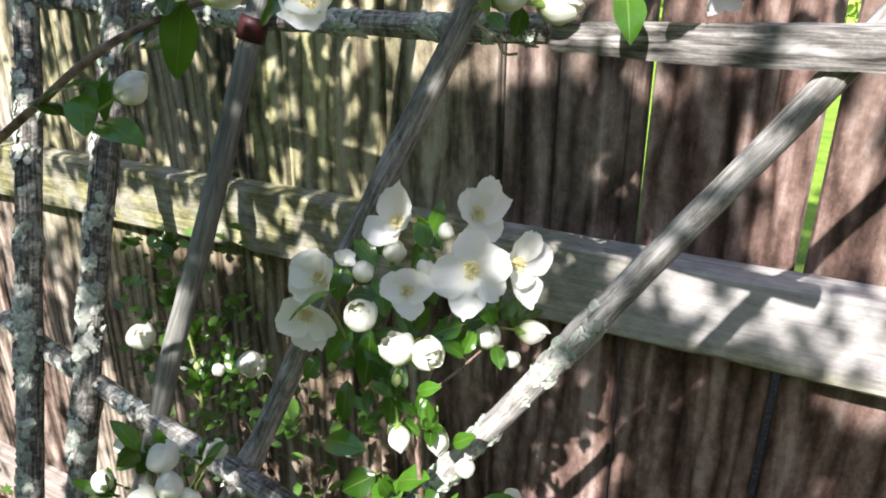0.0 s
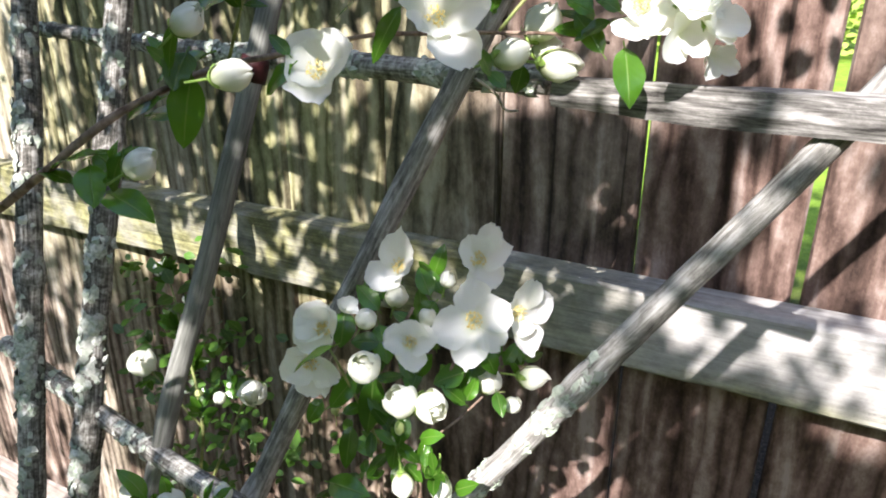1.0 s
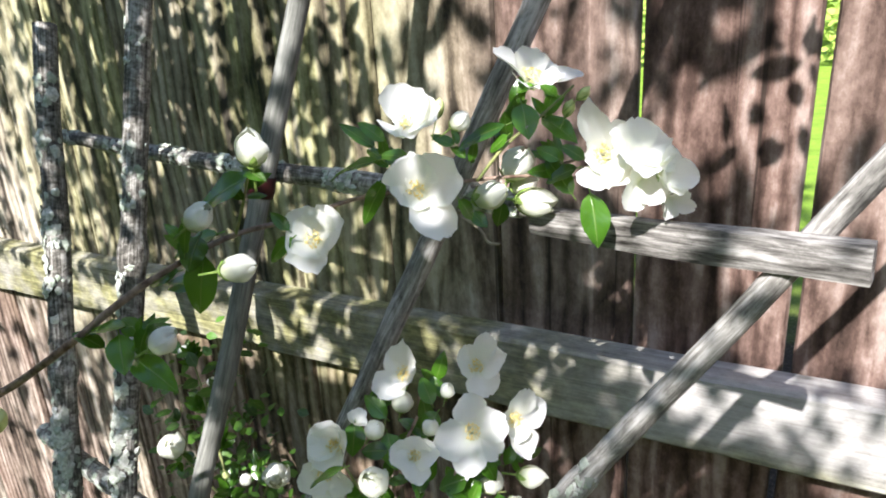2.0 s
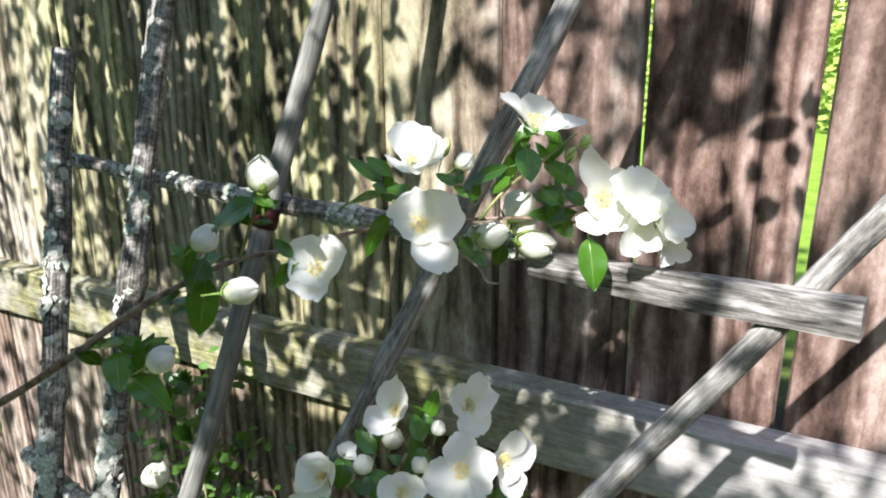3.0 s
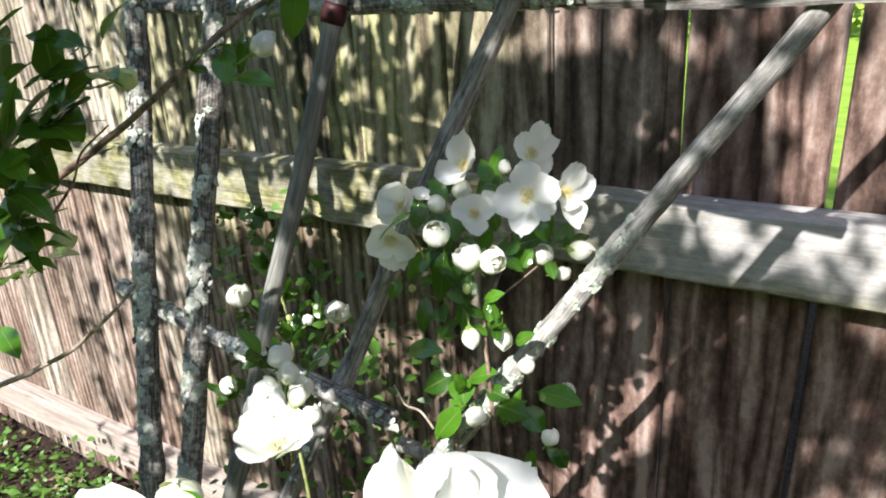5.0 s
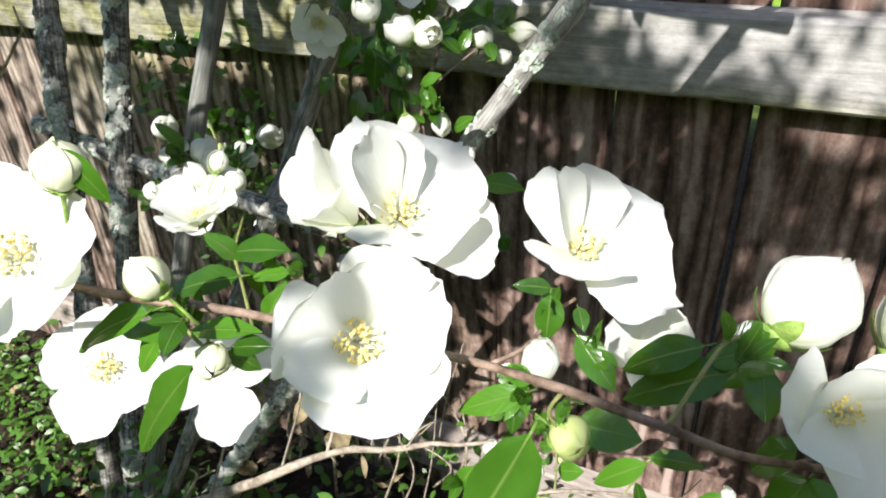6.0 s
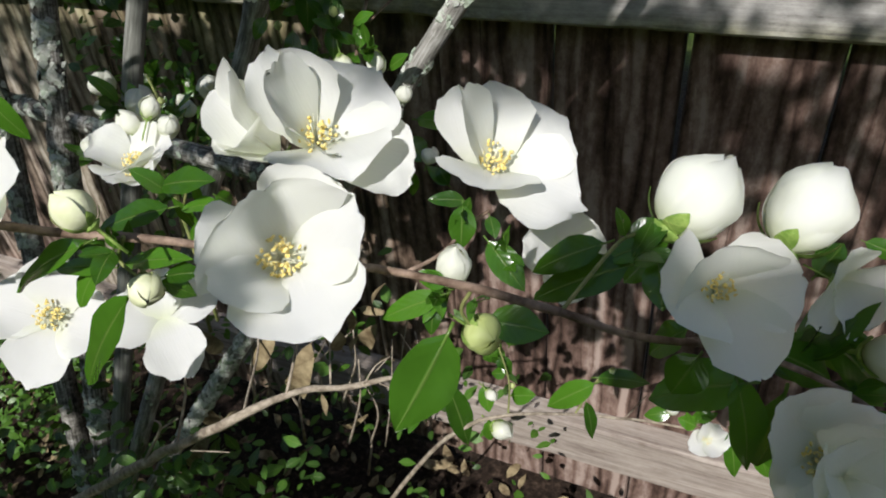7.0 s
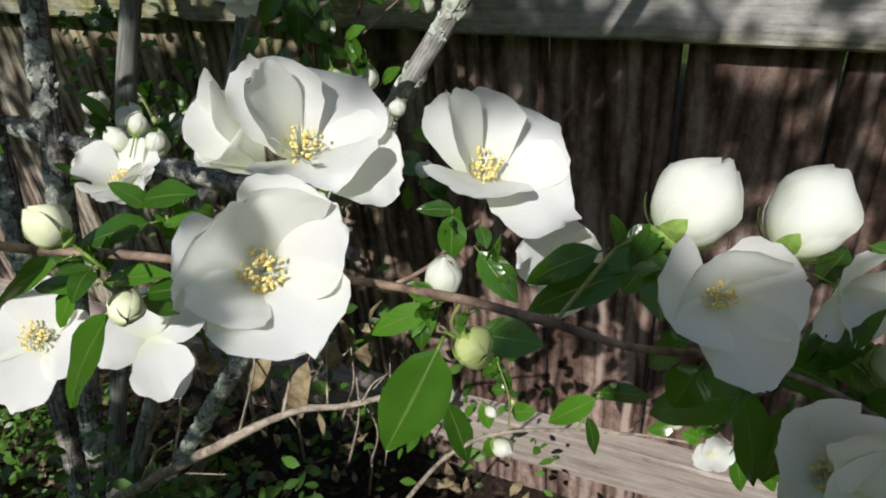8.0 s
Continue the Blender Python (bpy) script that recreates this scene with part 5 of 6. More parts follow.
stem(near, [(0.022, -0.66, 0.8584), (0.0275, -0.65, 0.8589), (0.0269, -0.63, 0.8556), (0.0302, -0.62, 0.8561)], 0.0007, 0.0006)
stem(near, [(0.0702, -0.671, 0.8657), (0.0722, -0.65, 0.8627), (0.0745, -0.63, 0.8604), (0.08, -0.62, 0.8587)], 0.0005, 0.0006, SHOOT)
stem(near, [(0.0954, -0.65, 0.8457), (0.1045, -0.63, 0.8362), (0.1082, -0.61, 0.8479), (0.1093, -0.6, 0.8493)], 0.0006, 0.0007)
stem(near, [(0.0738, -0.63, 0.8584), (0.075, -0.63, 0.8677)], 0.0003, 0.0002, SHOOT)
stem(near, [(-0.0647, -0.68, 0.8653), (-0.0709, -0.68, 0.8553), (-0.0633, -0.682, 0.852)], 0.0007, 0.0006, SHOOT)
stem(near, [(-0.0475, -0.67, 0.8595), (-0.0458, -0.65, 0.8552), (-0.0326, -0.64, 0.8641)], 0.0007, 0.0006, SHOOT)
flower(near, (-0.0098, -0.673, 0.8652), (0.44, -0.615, 0.655), 0.0294, hollow=0.5, ruffle=0.2, heads=60, shape=[(28, 1.0, 0.62, 42, 26), (114, 0.86, 0.78, 52, 46), (198, 0.93, 0.58, 50, 40), (284, 1.08, 0.64, 40, 22)])
flower(near, (-0.0229, -0.632, 0.8768), (0.40, -0.36, 0.85), 0.0324, hollow=0.32, heads=44, shape=[(96, 1.04, 0.44, 44, 36), (140, 1.08, 0.36, 62, 66), (36, 1.02, 0.58, 24, 8), (336, 1.0, 0.50, 8, -6), (268, 0.78, 0.60, 58, 16), (205, 0.60, 0.42, 62, 58)])
flower(near, (-0.0455, -0.626, 0.8677), (-0.3111, -0.4066, 0.859), 0.0284, heads=0, hollow=0.7, shape=[(90, 1.40, 0.38, 68, 74), (165, 1.05, 0.42, 60, 60), (235, 0.8, 0.5, 50, 40), (310, 0.7, 0.5, 58, 56)])
flower(near, (0.0276, -0.612, 0.8664), (0.46, -0.40, 0.80), 0.0279, hollow=0.3, ruffle=0.3, heads=56, shape=[(76, 1.02, 0.58, 34, 24), (136, 1.28, 0.36, 56, 62), (16, 1.08, 0.60, 22, 6), (318, 1.1, 0.62, 20, 6), (236, 0.80, 0.62, 46, 40)])
flower(near, (0.0430, -0.592, 0.8226), (0.6238, -0.4841, 0.6135), 0.0195, rise=(38, 20), spin=50, heads=0, wide=0.58)
bud(near, (0.0912, -0.612, 0.8668), (0.50, 0.60, 0.62), 0.0120, long=1.12, skin=PETAL, loose=0.35, label="half-open white flower with overlapping petals")
bud(near, (0.1205, -0.592, 0.8545), (0.40, 0.60, 0.68), 0.0124, long=1.08, skin=PETAL, loose=0.45, label="half-open white flower with overlapping petals")
flower(near, (0.102, -0.645, 0.8614), (0.2829, -0.6804, 0.676), 0.0200, hollow=0.5, ruffle=0.15, lit=0.0, shape=[(14, 1.08, 0.62, 38, 18), (112, 0.86, 0.72, 58, 60), (194, 1.05, 0.70, 46, 32), (288, 1.25, 0.54, 32, 10)])
flower(near, (0.1314, -0.61, 0.845), (0.7308, -0.6697, 0.1317), 0.0169, rise=(40, 15), spin=20, heads=0, lit=0.0)
flower(near, (0.1344, -0.642, 0.8076), (0.1803, -0.7091, 0.6817), 0.0248, rise=(40, 24), spin=50, wide=0.66, lit=0.0)
flower(near, (-0.196, -0.64, 0.7635), (0.3135, -0.6243, 0.7155), 0.0354, hollow=0.3, shape=[(168, 1.0, 0.46, 24, 6), (252, 1.02, 0.50, 22, 4), (338, 0.95, 0.50, 26, 8), (78, 0.92, 0.50, 32, 14)])
flower(near, (-0.1312, -0.632, 0.7744), (0.453, -0.3965, 0.7985), 0.0265, heads=0, hollow=0.3, shape=[(12, 1.12, 0.50, 22, 2), (278, 1.2, 0.52, 22, 2), (168, 0.95, 0.50, 28, 10), (80, 0.9, 0.50, 36, 20)])
flower(near, (-0.2039, -0.56, 0.8028), (0.0931, -0.2104, 0.9732), 0.0288, rise=(45, 20), spin=0, wide=0.62)
bud(near, (-0.2168, -0.545, 0.8209), (-0.3711, -0.2696, 0.8886), 0.0065, long=1.15, loose=0.4)
bud(near, (-0.1979, -0.545, 0.8321), (0.2177, 0.4799, 0.8499), 0.0050, long=1.2, loose=0.3)
bud(near, (-0.1886, -0.545, 0.8233), (0.644, -0.1426, 0.7516), 0.0057, long=1.2)
bud(near, (-0.0665, -0.69, 0.8801), (-0.55, -0.15, 0.70), 0.0059, long=1.1, loose=0.22, skin=PALE_BUD)
bud(near, (-0.0617, -0.682, 0.847), (0.607, -0.55, -0.15), 0.0055, long=1.05, loose=0.12, skin=PALE_BUD)
bud(near, (0.0325, -0.653, 0.8572), (0.18, 0.15, 0.9672), 0.0049, long=1.35)
bud(near, (0.045, -0.663, 0.8444), (0.833, -0.5016, 0.2335), 0.0054, long=1.05, skin=GREEN_BUD)
leaf(near, (0.0347, -0.664, 0.8419), (0.0244, -0.683, 0.8172), 0.0192, (0.6549, -0.409, 0.6355), droop=0.03)
leaf(near, (0.0456, -0.66, 0.8472), (0.0618, -0.655, 0.8431), 0.0112, (0.3313, -0.5223, 0.7858))
leaf(near, (0.0324, -0.66, 0.8527), (0.0139, -0.665, 0.8425), 0.0077, (0.4087, -0.4396, 0.7998))
leaf(near, (0.0291, -0.66, 0.8499), (0.0299, -0.665, 0.841), 0.0055, (0.4087, -0.4396, 0.7998))
leaf(near, (0.0336, -0.66, 0.8559), (0.0246, -0.66, 0.8586), 0.0058, (0.4087, -0.4396, 0.7998))
leaf(near, (0.0325, -0.66, 0.8537), (0.0283, -0.66, 0.8604), 0.0048)
leaf(near, (0.0285, -0.635, 0.8667), (0.029, -0.64, 0.854), 0.0085, (0.4087, -0.4396, 0.7998))
leaf(near, (0.027, -0.63, 0.8651), (0.0168, -0.635, 0.8664), 0.0055, (0.4087, -0.4396, 0.7998))
leaf(near, (0.0347, -0.63, 0.8609), (0.0385, -0.635, 0.8565), 0.0048, (0.4087, -0.4396, 0.7998))
leaf(near, (0.0383, -0.64, 0.859), (0.0511, -0.645, 0.8473), 0.0091, (0.2348, -0.5632, 0.7922))
leaf(near, (0.0702, -0.63, 0.8586), (0.0502, -0.635, 0.8468), 0.0108, (0.3514, -0.2874, 0.891))
leaf(near, (0.0778, -0.63, 0.8525), (0.0522, -0.64, 0.8407), 0.0134, (0.3386, -0.2305, 0.9123))
leaf(near, (0.0759, -0.63, 0.8621), (0.0727, -0.63, 0.8712), 0.0047, (0.4241, -0.4756, 0.7706))
leaf(near, (0.0756, -0.625, 0.8592), (0.0844, -0.62, 0.8623), 0.0064, (0.4087, -0.4396, 0.7998))
leaf(near, (0.0863, -0.62, 0.8561), (0.0699, -0.63, 0.8519), 0.0113, (0.2781, -0.0849, 0.9568))
leaf(near, (-0.0656, -0.66, 0.8633), (-0.0904, -0.67, 0.8555), 0.0112, (0.1611, -0.3754, 0.9127))
leaf(near, (-0.07, -0.655, 0.866), (-0.078, -0.66, 0.8759), 0.0074, (0.2577, -0.3333, 0.9069))
leaf(near, (-0.0721, -0.655, 0.8678), (-0.0516, -0.65, 0.87), 0.0113, (0.2577, -0.3333, 0.9069))
leaf(near, (-0.0541, -0.65, 0.8613), (-0.0661, -0.655, 0.8591), 0.0070, (0.2033, -0.2032, 0.9578))
leaf(near, (-0.0773, -0.675, 0.8482), (-0.0498, -0.67, 0.8527), 0.0091, (0.2033, -0.2032, 0.9578))
leaf(near, (-0.0767, -0.685, 0.8634), (-0.1168, -0.69, 0.8372), 0.0125, (0.0649, -0.4126, 0.9086))
leaf(near, (-0.0769, -0.68, 0.8508), (-0.0977, -0.685, 0.8482), 0.0092, (0.2033, -0.2032, 0.9578))
leaf(near, (-0.0868, -0.68, 0.8463), (-0.0942, -0.685, 0.8332), 0.0086, (0.2892, -0.4119, 0.8641))
leaf(near, (-0.0663, -0.685, 0.8457), (-0.1024, -0.69, 0.798), 0.0161, (0.0997, -0.6483, 0.7548), droop=0.04)
leaf(near, (-0.0598, -0.675, 0.8476), (-0.0474, -0.67, 0.8485), 0.0076, (0.2577, -0.3333, 0.9069))
leaf(near, (-0.063, -0.675, 0.8447), (-0.0547, -0.67, 0.8369), 0.0080, (0.2033, -0.2032, 0.9578))
leaf(near, (-0.053, -0.665, 0.8525), (-0.0478, -0.66, 0.8643), 0.0076, (0.4792, -0.3108, 0.8208))
leaf(near, (-0.0541, -0.65, 0.8645), (-0.0535, -0.645, 0.8584), 0.0060)
leaf(near, (-0.0752, -0.68, 0.8587), (-0.0819, -0.685, 0.8649), 0.0070)
leaf(near, (-0.0685, -0.68, 0.86), (-0.0704, -0.68, 0.8678), 0.0049)
leaf(near, (0.1252, -0.62, 0.8252), (0.144, -0.61, 0.8422), 0.0170, (0.1066, 0.0149, 0.9942))
leaf(near, (0.1138, -0.635, 0.8226), (0.0882, -0.64, 0.8109), 0.0185, (0.2781, -0.0849, 0.9568))
leaf(near, (0.1192, -0.63, 0.8322), (0.1351, -0.62, 0.8174), 0.0127)
leaf(near, (0.1108, -0.635, 0.8237), (0.1178, -0.645, 0.7982), 0.0149, (0.6388, -0.4002, 0.6571))
leaf(near, (0.1242, -0.63, 0.8168), (0.1211, -0.63, 0.7844), 0.0169)
leaf(near, (0.0833, -0.61, 0.847), (0.0743, -0.62, 0.8375), 0.0120, (0.1736, -0.1347, 0.9756))
leaf(near, (0.0837, -0.62, 0.8478), (0.0878, -0.63, 0.838), 0.0116)
leaf(near, (0.1338, -0.61, 0.8233), (0.1498, -0.6, 0.8009), 0.0155)
leaf(near, (0.1004, -0.64, 0.8334), (0.0948, -0.645, 0.8215), 0.0127, (0.3215, -0.1607, 0.9332))
leaf(near, (0.1265, -0.6, 0.8387), (0.1325, -0.59, 0.8452), 0.0098)
leaf(near, (0.0967, -0.64, 0.8424), (0.0872, -0.64, 0.8295), 0.0107, (0.3215, -0.1607, 0.9332))
leaf(near, (0.1463, -0.6, 0.8182), (0.1317, -0.6, 0.8071), 0.0160)
tuft(near, (0.0277, -0.635, 0.8588), (-0.1516, -0.0691, 0.986), 6, 0.0093, 73)
tuft(near, (0.0306, -0.66, 0.8523), (-0.1194, -0.9534, 0.2771), 6, 0.0095, 74)
tuft(near, (0.0436, -0.64, 0.8553), (0.5698, -0.4237, 0.7041), 5, 0.0095, 75)
tuft(near, (0.0457, -0.665, 0.857), (0.646, -0.7629, -0.0266), 5, 0.0069, 76)
tuft(near, (-0.0637, -0.65, 0.852), (0.5752, -0.1242, 0.8085), 6, 0.0150, 77)
tuft(near, (-0.0683, -0.68, 0.858), (0.0915, -0.6449, 0.7587), 6, 0.0136, 78)
tuft(near, (0.0792, -0.63, 0.8557), (0.535, -0.2754, 0.7987), 6, 0.0138, 79)
tuft(near, (0.1228, -0.62, 0.8223), (0.8625, -0.3339, 0.3803), 8, 0.0176, 71)
tuft(near, (0.1404, -0.61, 0.8027), (0.8586, -0.5106, 0.0459), 7, 0.0202, 72)
flower(near, (0.1586, -0.6, 0.8557), (0.0441, 0.4395, 0.8972), 0.0206, rise=(52, 94), spin=20, heads=0, wide=0.58, hollow=0.75, ruffle=0.15)
bud(near, (0.1486, -0.605, 0.8579), (-0.0432, 0.1331, 0.9902), 0.0035, long=1.3, skin=GREEN_BUD)
bud(near, (0.1495, -0.615, 0.8264), (0.8865, -0.3002, 0.3521), 0.0074, long=1.15, loose=0.65)
bud(near, (0.1622, -0.63, 0.8028), (0.9291, -0.3519, 0.1136), 0.0070, long=1.2, loose=0.5)
leaf(near, (0.1368, -0.6, 0.8533), (0.1467, -0.6, 0.8495), 0.0060)
flower(near, (0.1398, -0.655, 0.8176), (0.1989, -0.6038, 0.7719), 0.0208, rise=(60, 50), spin=50, wide=0.62, heads=0, lit=0.0)

near_side = branch("short side shoot with a large open white flower", (-0.2399, -0.72, 0.8339))
stem(near_side, [(-0.6702, -0.7, 0.6053), (-0.3486, -0.69, 0.7576), (-0.1908, -0.69, 0.8373), (-0.124, -0.695, 0.8699)], 0.0033, 0.0008, SHOOT)
flower(near_side, (-0.1078, -0.7, 0.8821), (0.459, -0.5773, 0.6753), 0.0300, rise=(34, 14), spin=20, wide=0.62)
bud(near_side, (-0.0895, -0.69, 0.9103), (0.1423, 0.118, 0.9828), 0.0071, long=1.1, skin=PALE_BUD)
leaf(near_side, (-0.0866, -0.69, 0.9159), (-0.0798, -0.685, 0.8985), 0.0070)
leaf(near_side, (-0.114, -0.71, 0.8785), (-0.1659, -0.71, 0.8455), 0.0132)

low_shoot = branch("low thin shoot with small leaves and white buds", (-0.2674, -0.4, 0.1912))
stem(low_shoot, [(-0.2967, -0.42, 0.1454), (-0.1518, -0.42, 0.4109), (-0.0979, -0.42, 0.4867), (-0.0593, -0.41, 0.5081), (-0.0164, -0.36, 0.4737), (0.0403, -0.32, 0.4455), (0.0883, -0.305, 0.4341)], 0.0024, 0.0010, DRY_TWIG)
stem(low_shoot, [(-0.0593, -0.41, 0.5081), (-0.07, -0.38, 0.5183), (-0.0825, -0.37, 0.5449)], 0.0009, 0.0007, SHOOT)
stem(low_shoot, [(-0.0164, -0.36, 0.4737), (-0.0045, -0.33, 0.492), (0.008, -0.32, 0.4949)], 0.0010, 0.0008, SHOOT)
stem(low_shoot, [(0.0219, -0.33, 0.4521), (0.0386, -0.32, 0.4791)], 0.0008, 0.0005, DRY_TWIG)
flower(low_shoot, (0.0924, -0.303, 0.4237), (0.3181, -0.6302, 0.7083), 0.0217, rise=(45, 30), spin=20, wide=0.64, heads=14)
bud(low_shoot, (-0.0666, -0.41, 0.4866), (0.9372, -0.2227, -0.2683), 0.0086, long=1.15)
bud(low_shoot, (-0.1092, -0.42, 0.5437), (0.6019, -0.3281, 0.7281), 0.0074, long=1.1)
bud(low_shoot, (-0.074, -0.41, 0.5275), (0.8373, -0.5467, 0.0047), 0.0046, long=1.4)
bud(low_shoot, (0.006, -0.32, 0.495), (0.4646, 0.0122, 0.8854), 0.0050, long=1.1, skin=GREEN_BUD)
bud(low_shoot, (0.0604, -0.31, 0.4609), (0.4646, 0.0122, 0.8854), 0.0066, long=1.05)
bud(low_shoot, (-0.0673, -0.38, 0.511), (0.3901, -0.11, 0.9142), 0.0029, skin=GREEN_BUD)
bud(low_shoot, (-0.1121, -0.4, 0.7415), (0.4393, -0.2394, 0.8659), 0.0062, long=1.0)
bud(low_shoot, (0.1325, -0.3, 0.4568), (0.3761, -0.0353, 0.9259), 0.0069)
leaf(low_shoot, (-0.1085, -0.42, 0.5361), (-0.0955, -0.42, 0.4674), 0.0233, (0.5104, -0.4249, 0.7476))
leaf(low_shoot, (-0.0848, -0.4, 0.5246), (-0.0766, -0.41, 0.5051), 0.0142)
leaf(low_shoot, (-0.004, -0.34, 0.4976), (-0.0465, -0.345, 0.4576), 0.0228, (0.3033, -0.4483, 0.8409))
leaf(low_shoot, (-0.0092, -0.35, 0.4832), (-0.0013, -0.355, 0.4424), 0.0129, (0.541, -0.4939, 0.6807))
leaf(low_shoot, (-0.0046, -0.33, 0.4954), (0.0403, -0.32, 0.4937), 0.0201, (0.2033, -0.2032, 0.9578))
leaf(low_shoot, (0.0603, -0.31, 0.455), (0.0367, -0.315, 0.4464), 0.0143)
leaf(low_shoot, (-0.0685, -0.38, 0.4982), (-0.045, -0.38, 0.5077), 0.0167)
leaf(low_shoot, (-0.0834, -0.37, 0.5315), (-0.0713, -0.37, 0.5151), 0.0137)
leaf(low_shoot, (-0.0829, -0.37, 0.5383), (-0.0971, -0.37, 0.524), 0.0116)
leaf(low_shoot, (-0.0722, -0.38, 0.5243), (-0.0855, -0.38, 0.52), 0.0106)
leaf(low_shoot, (-0.072, -0.37, 0.548), (-0.063, -0.37, 0.5755), 0.0115)
leaf(low_shoot, (-0.1066, -0.4, 0.7333), (-0.0994, -0.4, 0.7199), 0.0110)
leaf(low_shoot, (-0.1267, -0.4, 0.726), (-0.1297, -0.4, 0.7059), 0.0088)
leaf(low_shoot, (-0.0994, -0.4, 0.7199), (-0.1154, -0.4, 0.733), 0.0103)
leaf(low_shoot, (-0.078, -0.41, 0.4942), (-0.0771, -0.41, 0.4695), 0.0134)
leaf(low_shoot, (0.0829, -0.305, 0.4396), (0.0657, -0.31, 0.4496), 0.0143)
leaf(low_shoot, (0.1114, -0.3, 0.4377), (0.1225, -0.31, 0.3919), 0.0203)
leaf(low_shoot, (0.1303, -0.3, 0.4376), (0.1503, -0.3, 0.3922), 0.0200)
leaf(low_shoot, (-0.1268, -0.42, 0.5144), (-0.1452, -0.42, 0.4794), 0.0173)
tuft(low_shoot, (-0.0838, -0.37, 0.5247), (-0.0048, 0.2492, 0.9684), 7, 0.0196, 81)
tuft(low_shoot, (0.1463, -0.3, 0.4216), (0.535, -0.2754, 0.7987), 8, 0.0302, 82)
tuft(low_shoot, (0.0823, -0.305, 0.4468), (0.3569, 0.0525, 0.9327), 5, 0.0183, 83)
tuft(low_shoot, (-0.1407, -0.42, 0.492), (0.0192, -0.5141, 0.8575), 5, 0.0247, 84)
tuft(low_shoot, (-0.1684, -0.37, 0.7999), (0.2892, -0.4119, 0.8641), 7, 0.0200, 85)
tuft(low_shoot, (-0.2396, -0.33, 0.7713), (0.2892, -0.4119, 0.8641), 6, 0.0228, 86)

bare = branch("bare dry branch with forked twiglets over the bed", (-0.6372, -0.52, 0.2194), "dry_branch")
stem(bare, [(-0.6891, -0.53, 0.1823), (-0.4479, -0.52, 0.3827), (-0.3482, -0.52, 0.4664), (-0.2662, -0.515, 0.5273), (-0.2312, -0.48, 0.5374), (-0.1896, -0.442, 0.5289), (-0.1504, -0.43, 0.5397), (-0.1068, -0.42, 0.5508)], 0.0062, 0.0014, DRY_TWIG)
stem(bare, [(-0.4094, -0.52, 0.4157), (-0.3556, -0.52, 0.4893), (-0.36, -0.52, 0.4995)], 0.0017, 0.0008, DRY_TWIG, name="twiglet")
stem(bare, [(-0.3564, -0.52, 0.4875), (-0.3254, -0.52, 0.5141)], 0.0010, 0.0007, DRY_TWIG, name="twiglet")
stem(bare, [(-0.3426, -0.52, 0.4718), (-0.3331, -0.5, 0.5189), (-0.3172, -0.49, 0.5818)], 0.0015, 0.0009, DRY_TWIG, name="twiglet")
stem(bare, [(-0.179, -0.44, 0.5319), (-0.171, -0.43, 0.5462), (-0.1516, -0.43, 0.565)], 0.0010, 0.0005, DRY_TWIG, name="twiglet")
stem(bare, [(-0.1723, -0.43, 0.5392), (-0.1581, -0.43, 0.558)], 0.0007, 0.0005, DRY_TWIG, name="twiglet")
stem(bare, [(-0.2312, -0.48, 0.5374), (-0.2282, -0.46, 0.5689), (-0.2245, -0.45, 0.5984)], 0.0014, 0.0011, DRY_TWIG, name="twiglet")
stem(bare, [(-0.208, -0.45, 0.5264), (-0.2234, -0.42, 0.5477), (-0.224, -0.4, 0.583)], 0.0010, 0.0007, DRY_TWIG, name="twiglet")
stem(bare, [(-0.3263, -0.52, 0.471), (-0.2884, -0.51, 0.4739)], 0.0008, 0.0005, DRY_TWIG, name="twiglet")
stem(bare, [(-0.2583, -0.51, 0.5277), (-0.3131, -0.42, 0.5142), (-0.3431, -0.38, 0.5379)], 0.0012, 0.0008, DRY_TWIG, name="twiglet")
leaf(bare, (-0.5168, -0.4, 0.2154), (-0.4286, -0.41, 0.3476), 0.0251, (0.453, -0.5475, 0.7035), material=DRY_LEAF, label='papery tan dead leaf', droop=0.15)
leaf(bare, (-0.4426, -0.4, 0.3313), (-0.4446, -0.41, 0.3838), 0.0173, (0.453, -0.5475, 0.7035), material=DRY_LEAF, label='papery tan dead leaf', droop=0.15)
leaf(bare, (-0.3012, -0.4, 0.4373), (-0.2512, -0.41, 0.5167), 0.0254, (0.453, -0.5475, 0.7035), material=DRY_LEAF, label='papery tan dead leaf', droop=0.15)
leaf(bare, (-0.2637, -0.4, 0.5183), (-0.2884, -0.41, 0.4596), 0.0192, (0.453, -0.5475, 0.7035), material=DRY_LEAF, label='papery tan dead leaf', droop=0.15)
leaf(bare, (-0.2284, -0.4, 0.5216), (-0.2373, -0.41, 0.5618), 0.0177, (0.453, -0.5475, 0.7035), material=DRY_LEAF, label='papery tan dead leaf', droop=0.15)
leaf(bare, (-0.3058, -0.4, 0.5207), (-0.3348, -0.41, 0.468), 0.0163, (0.453, -0.5475, 0.7035), material=DRY_LEAF, label='papery tan dead leaf', droop=0.15)
leaf(bare, (-0.2014, -0.4, 0.5365), (-0.1737, -0.41, 0.5789), 0.0172, (0.453, -0.5475, 0.7035), material=DRY_LEAF, label='papery tan dead leaf', droop=0.15)
leaf(bare, (-0.3916, -0.4, 0.4649), (-0.3996, -0.41, 0.5029), 0.0178, (0.453, -0.5475, 0.7035), material=DRY_LEAF, label='papery tan dead leaf', droop=0.15)
leaf(bare, (-0.3894, -0.2532, 0.2014), (-0.3219, -0.2632, 0.2609), 0.0122, (0.7174, -0.4996, 0.4854), material=DRY_LEAF, droop=0.15)
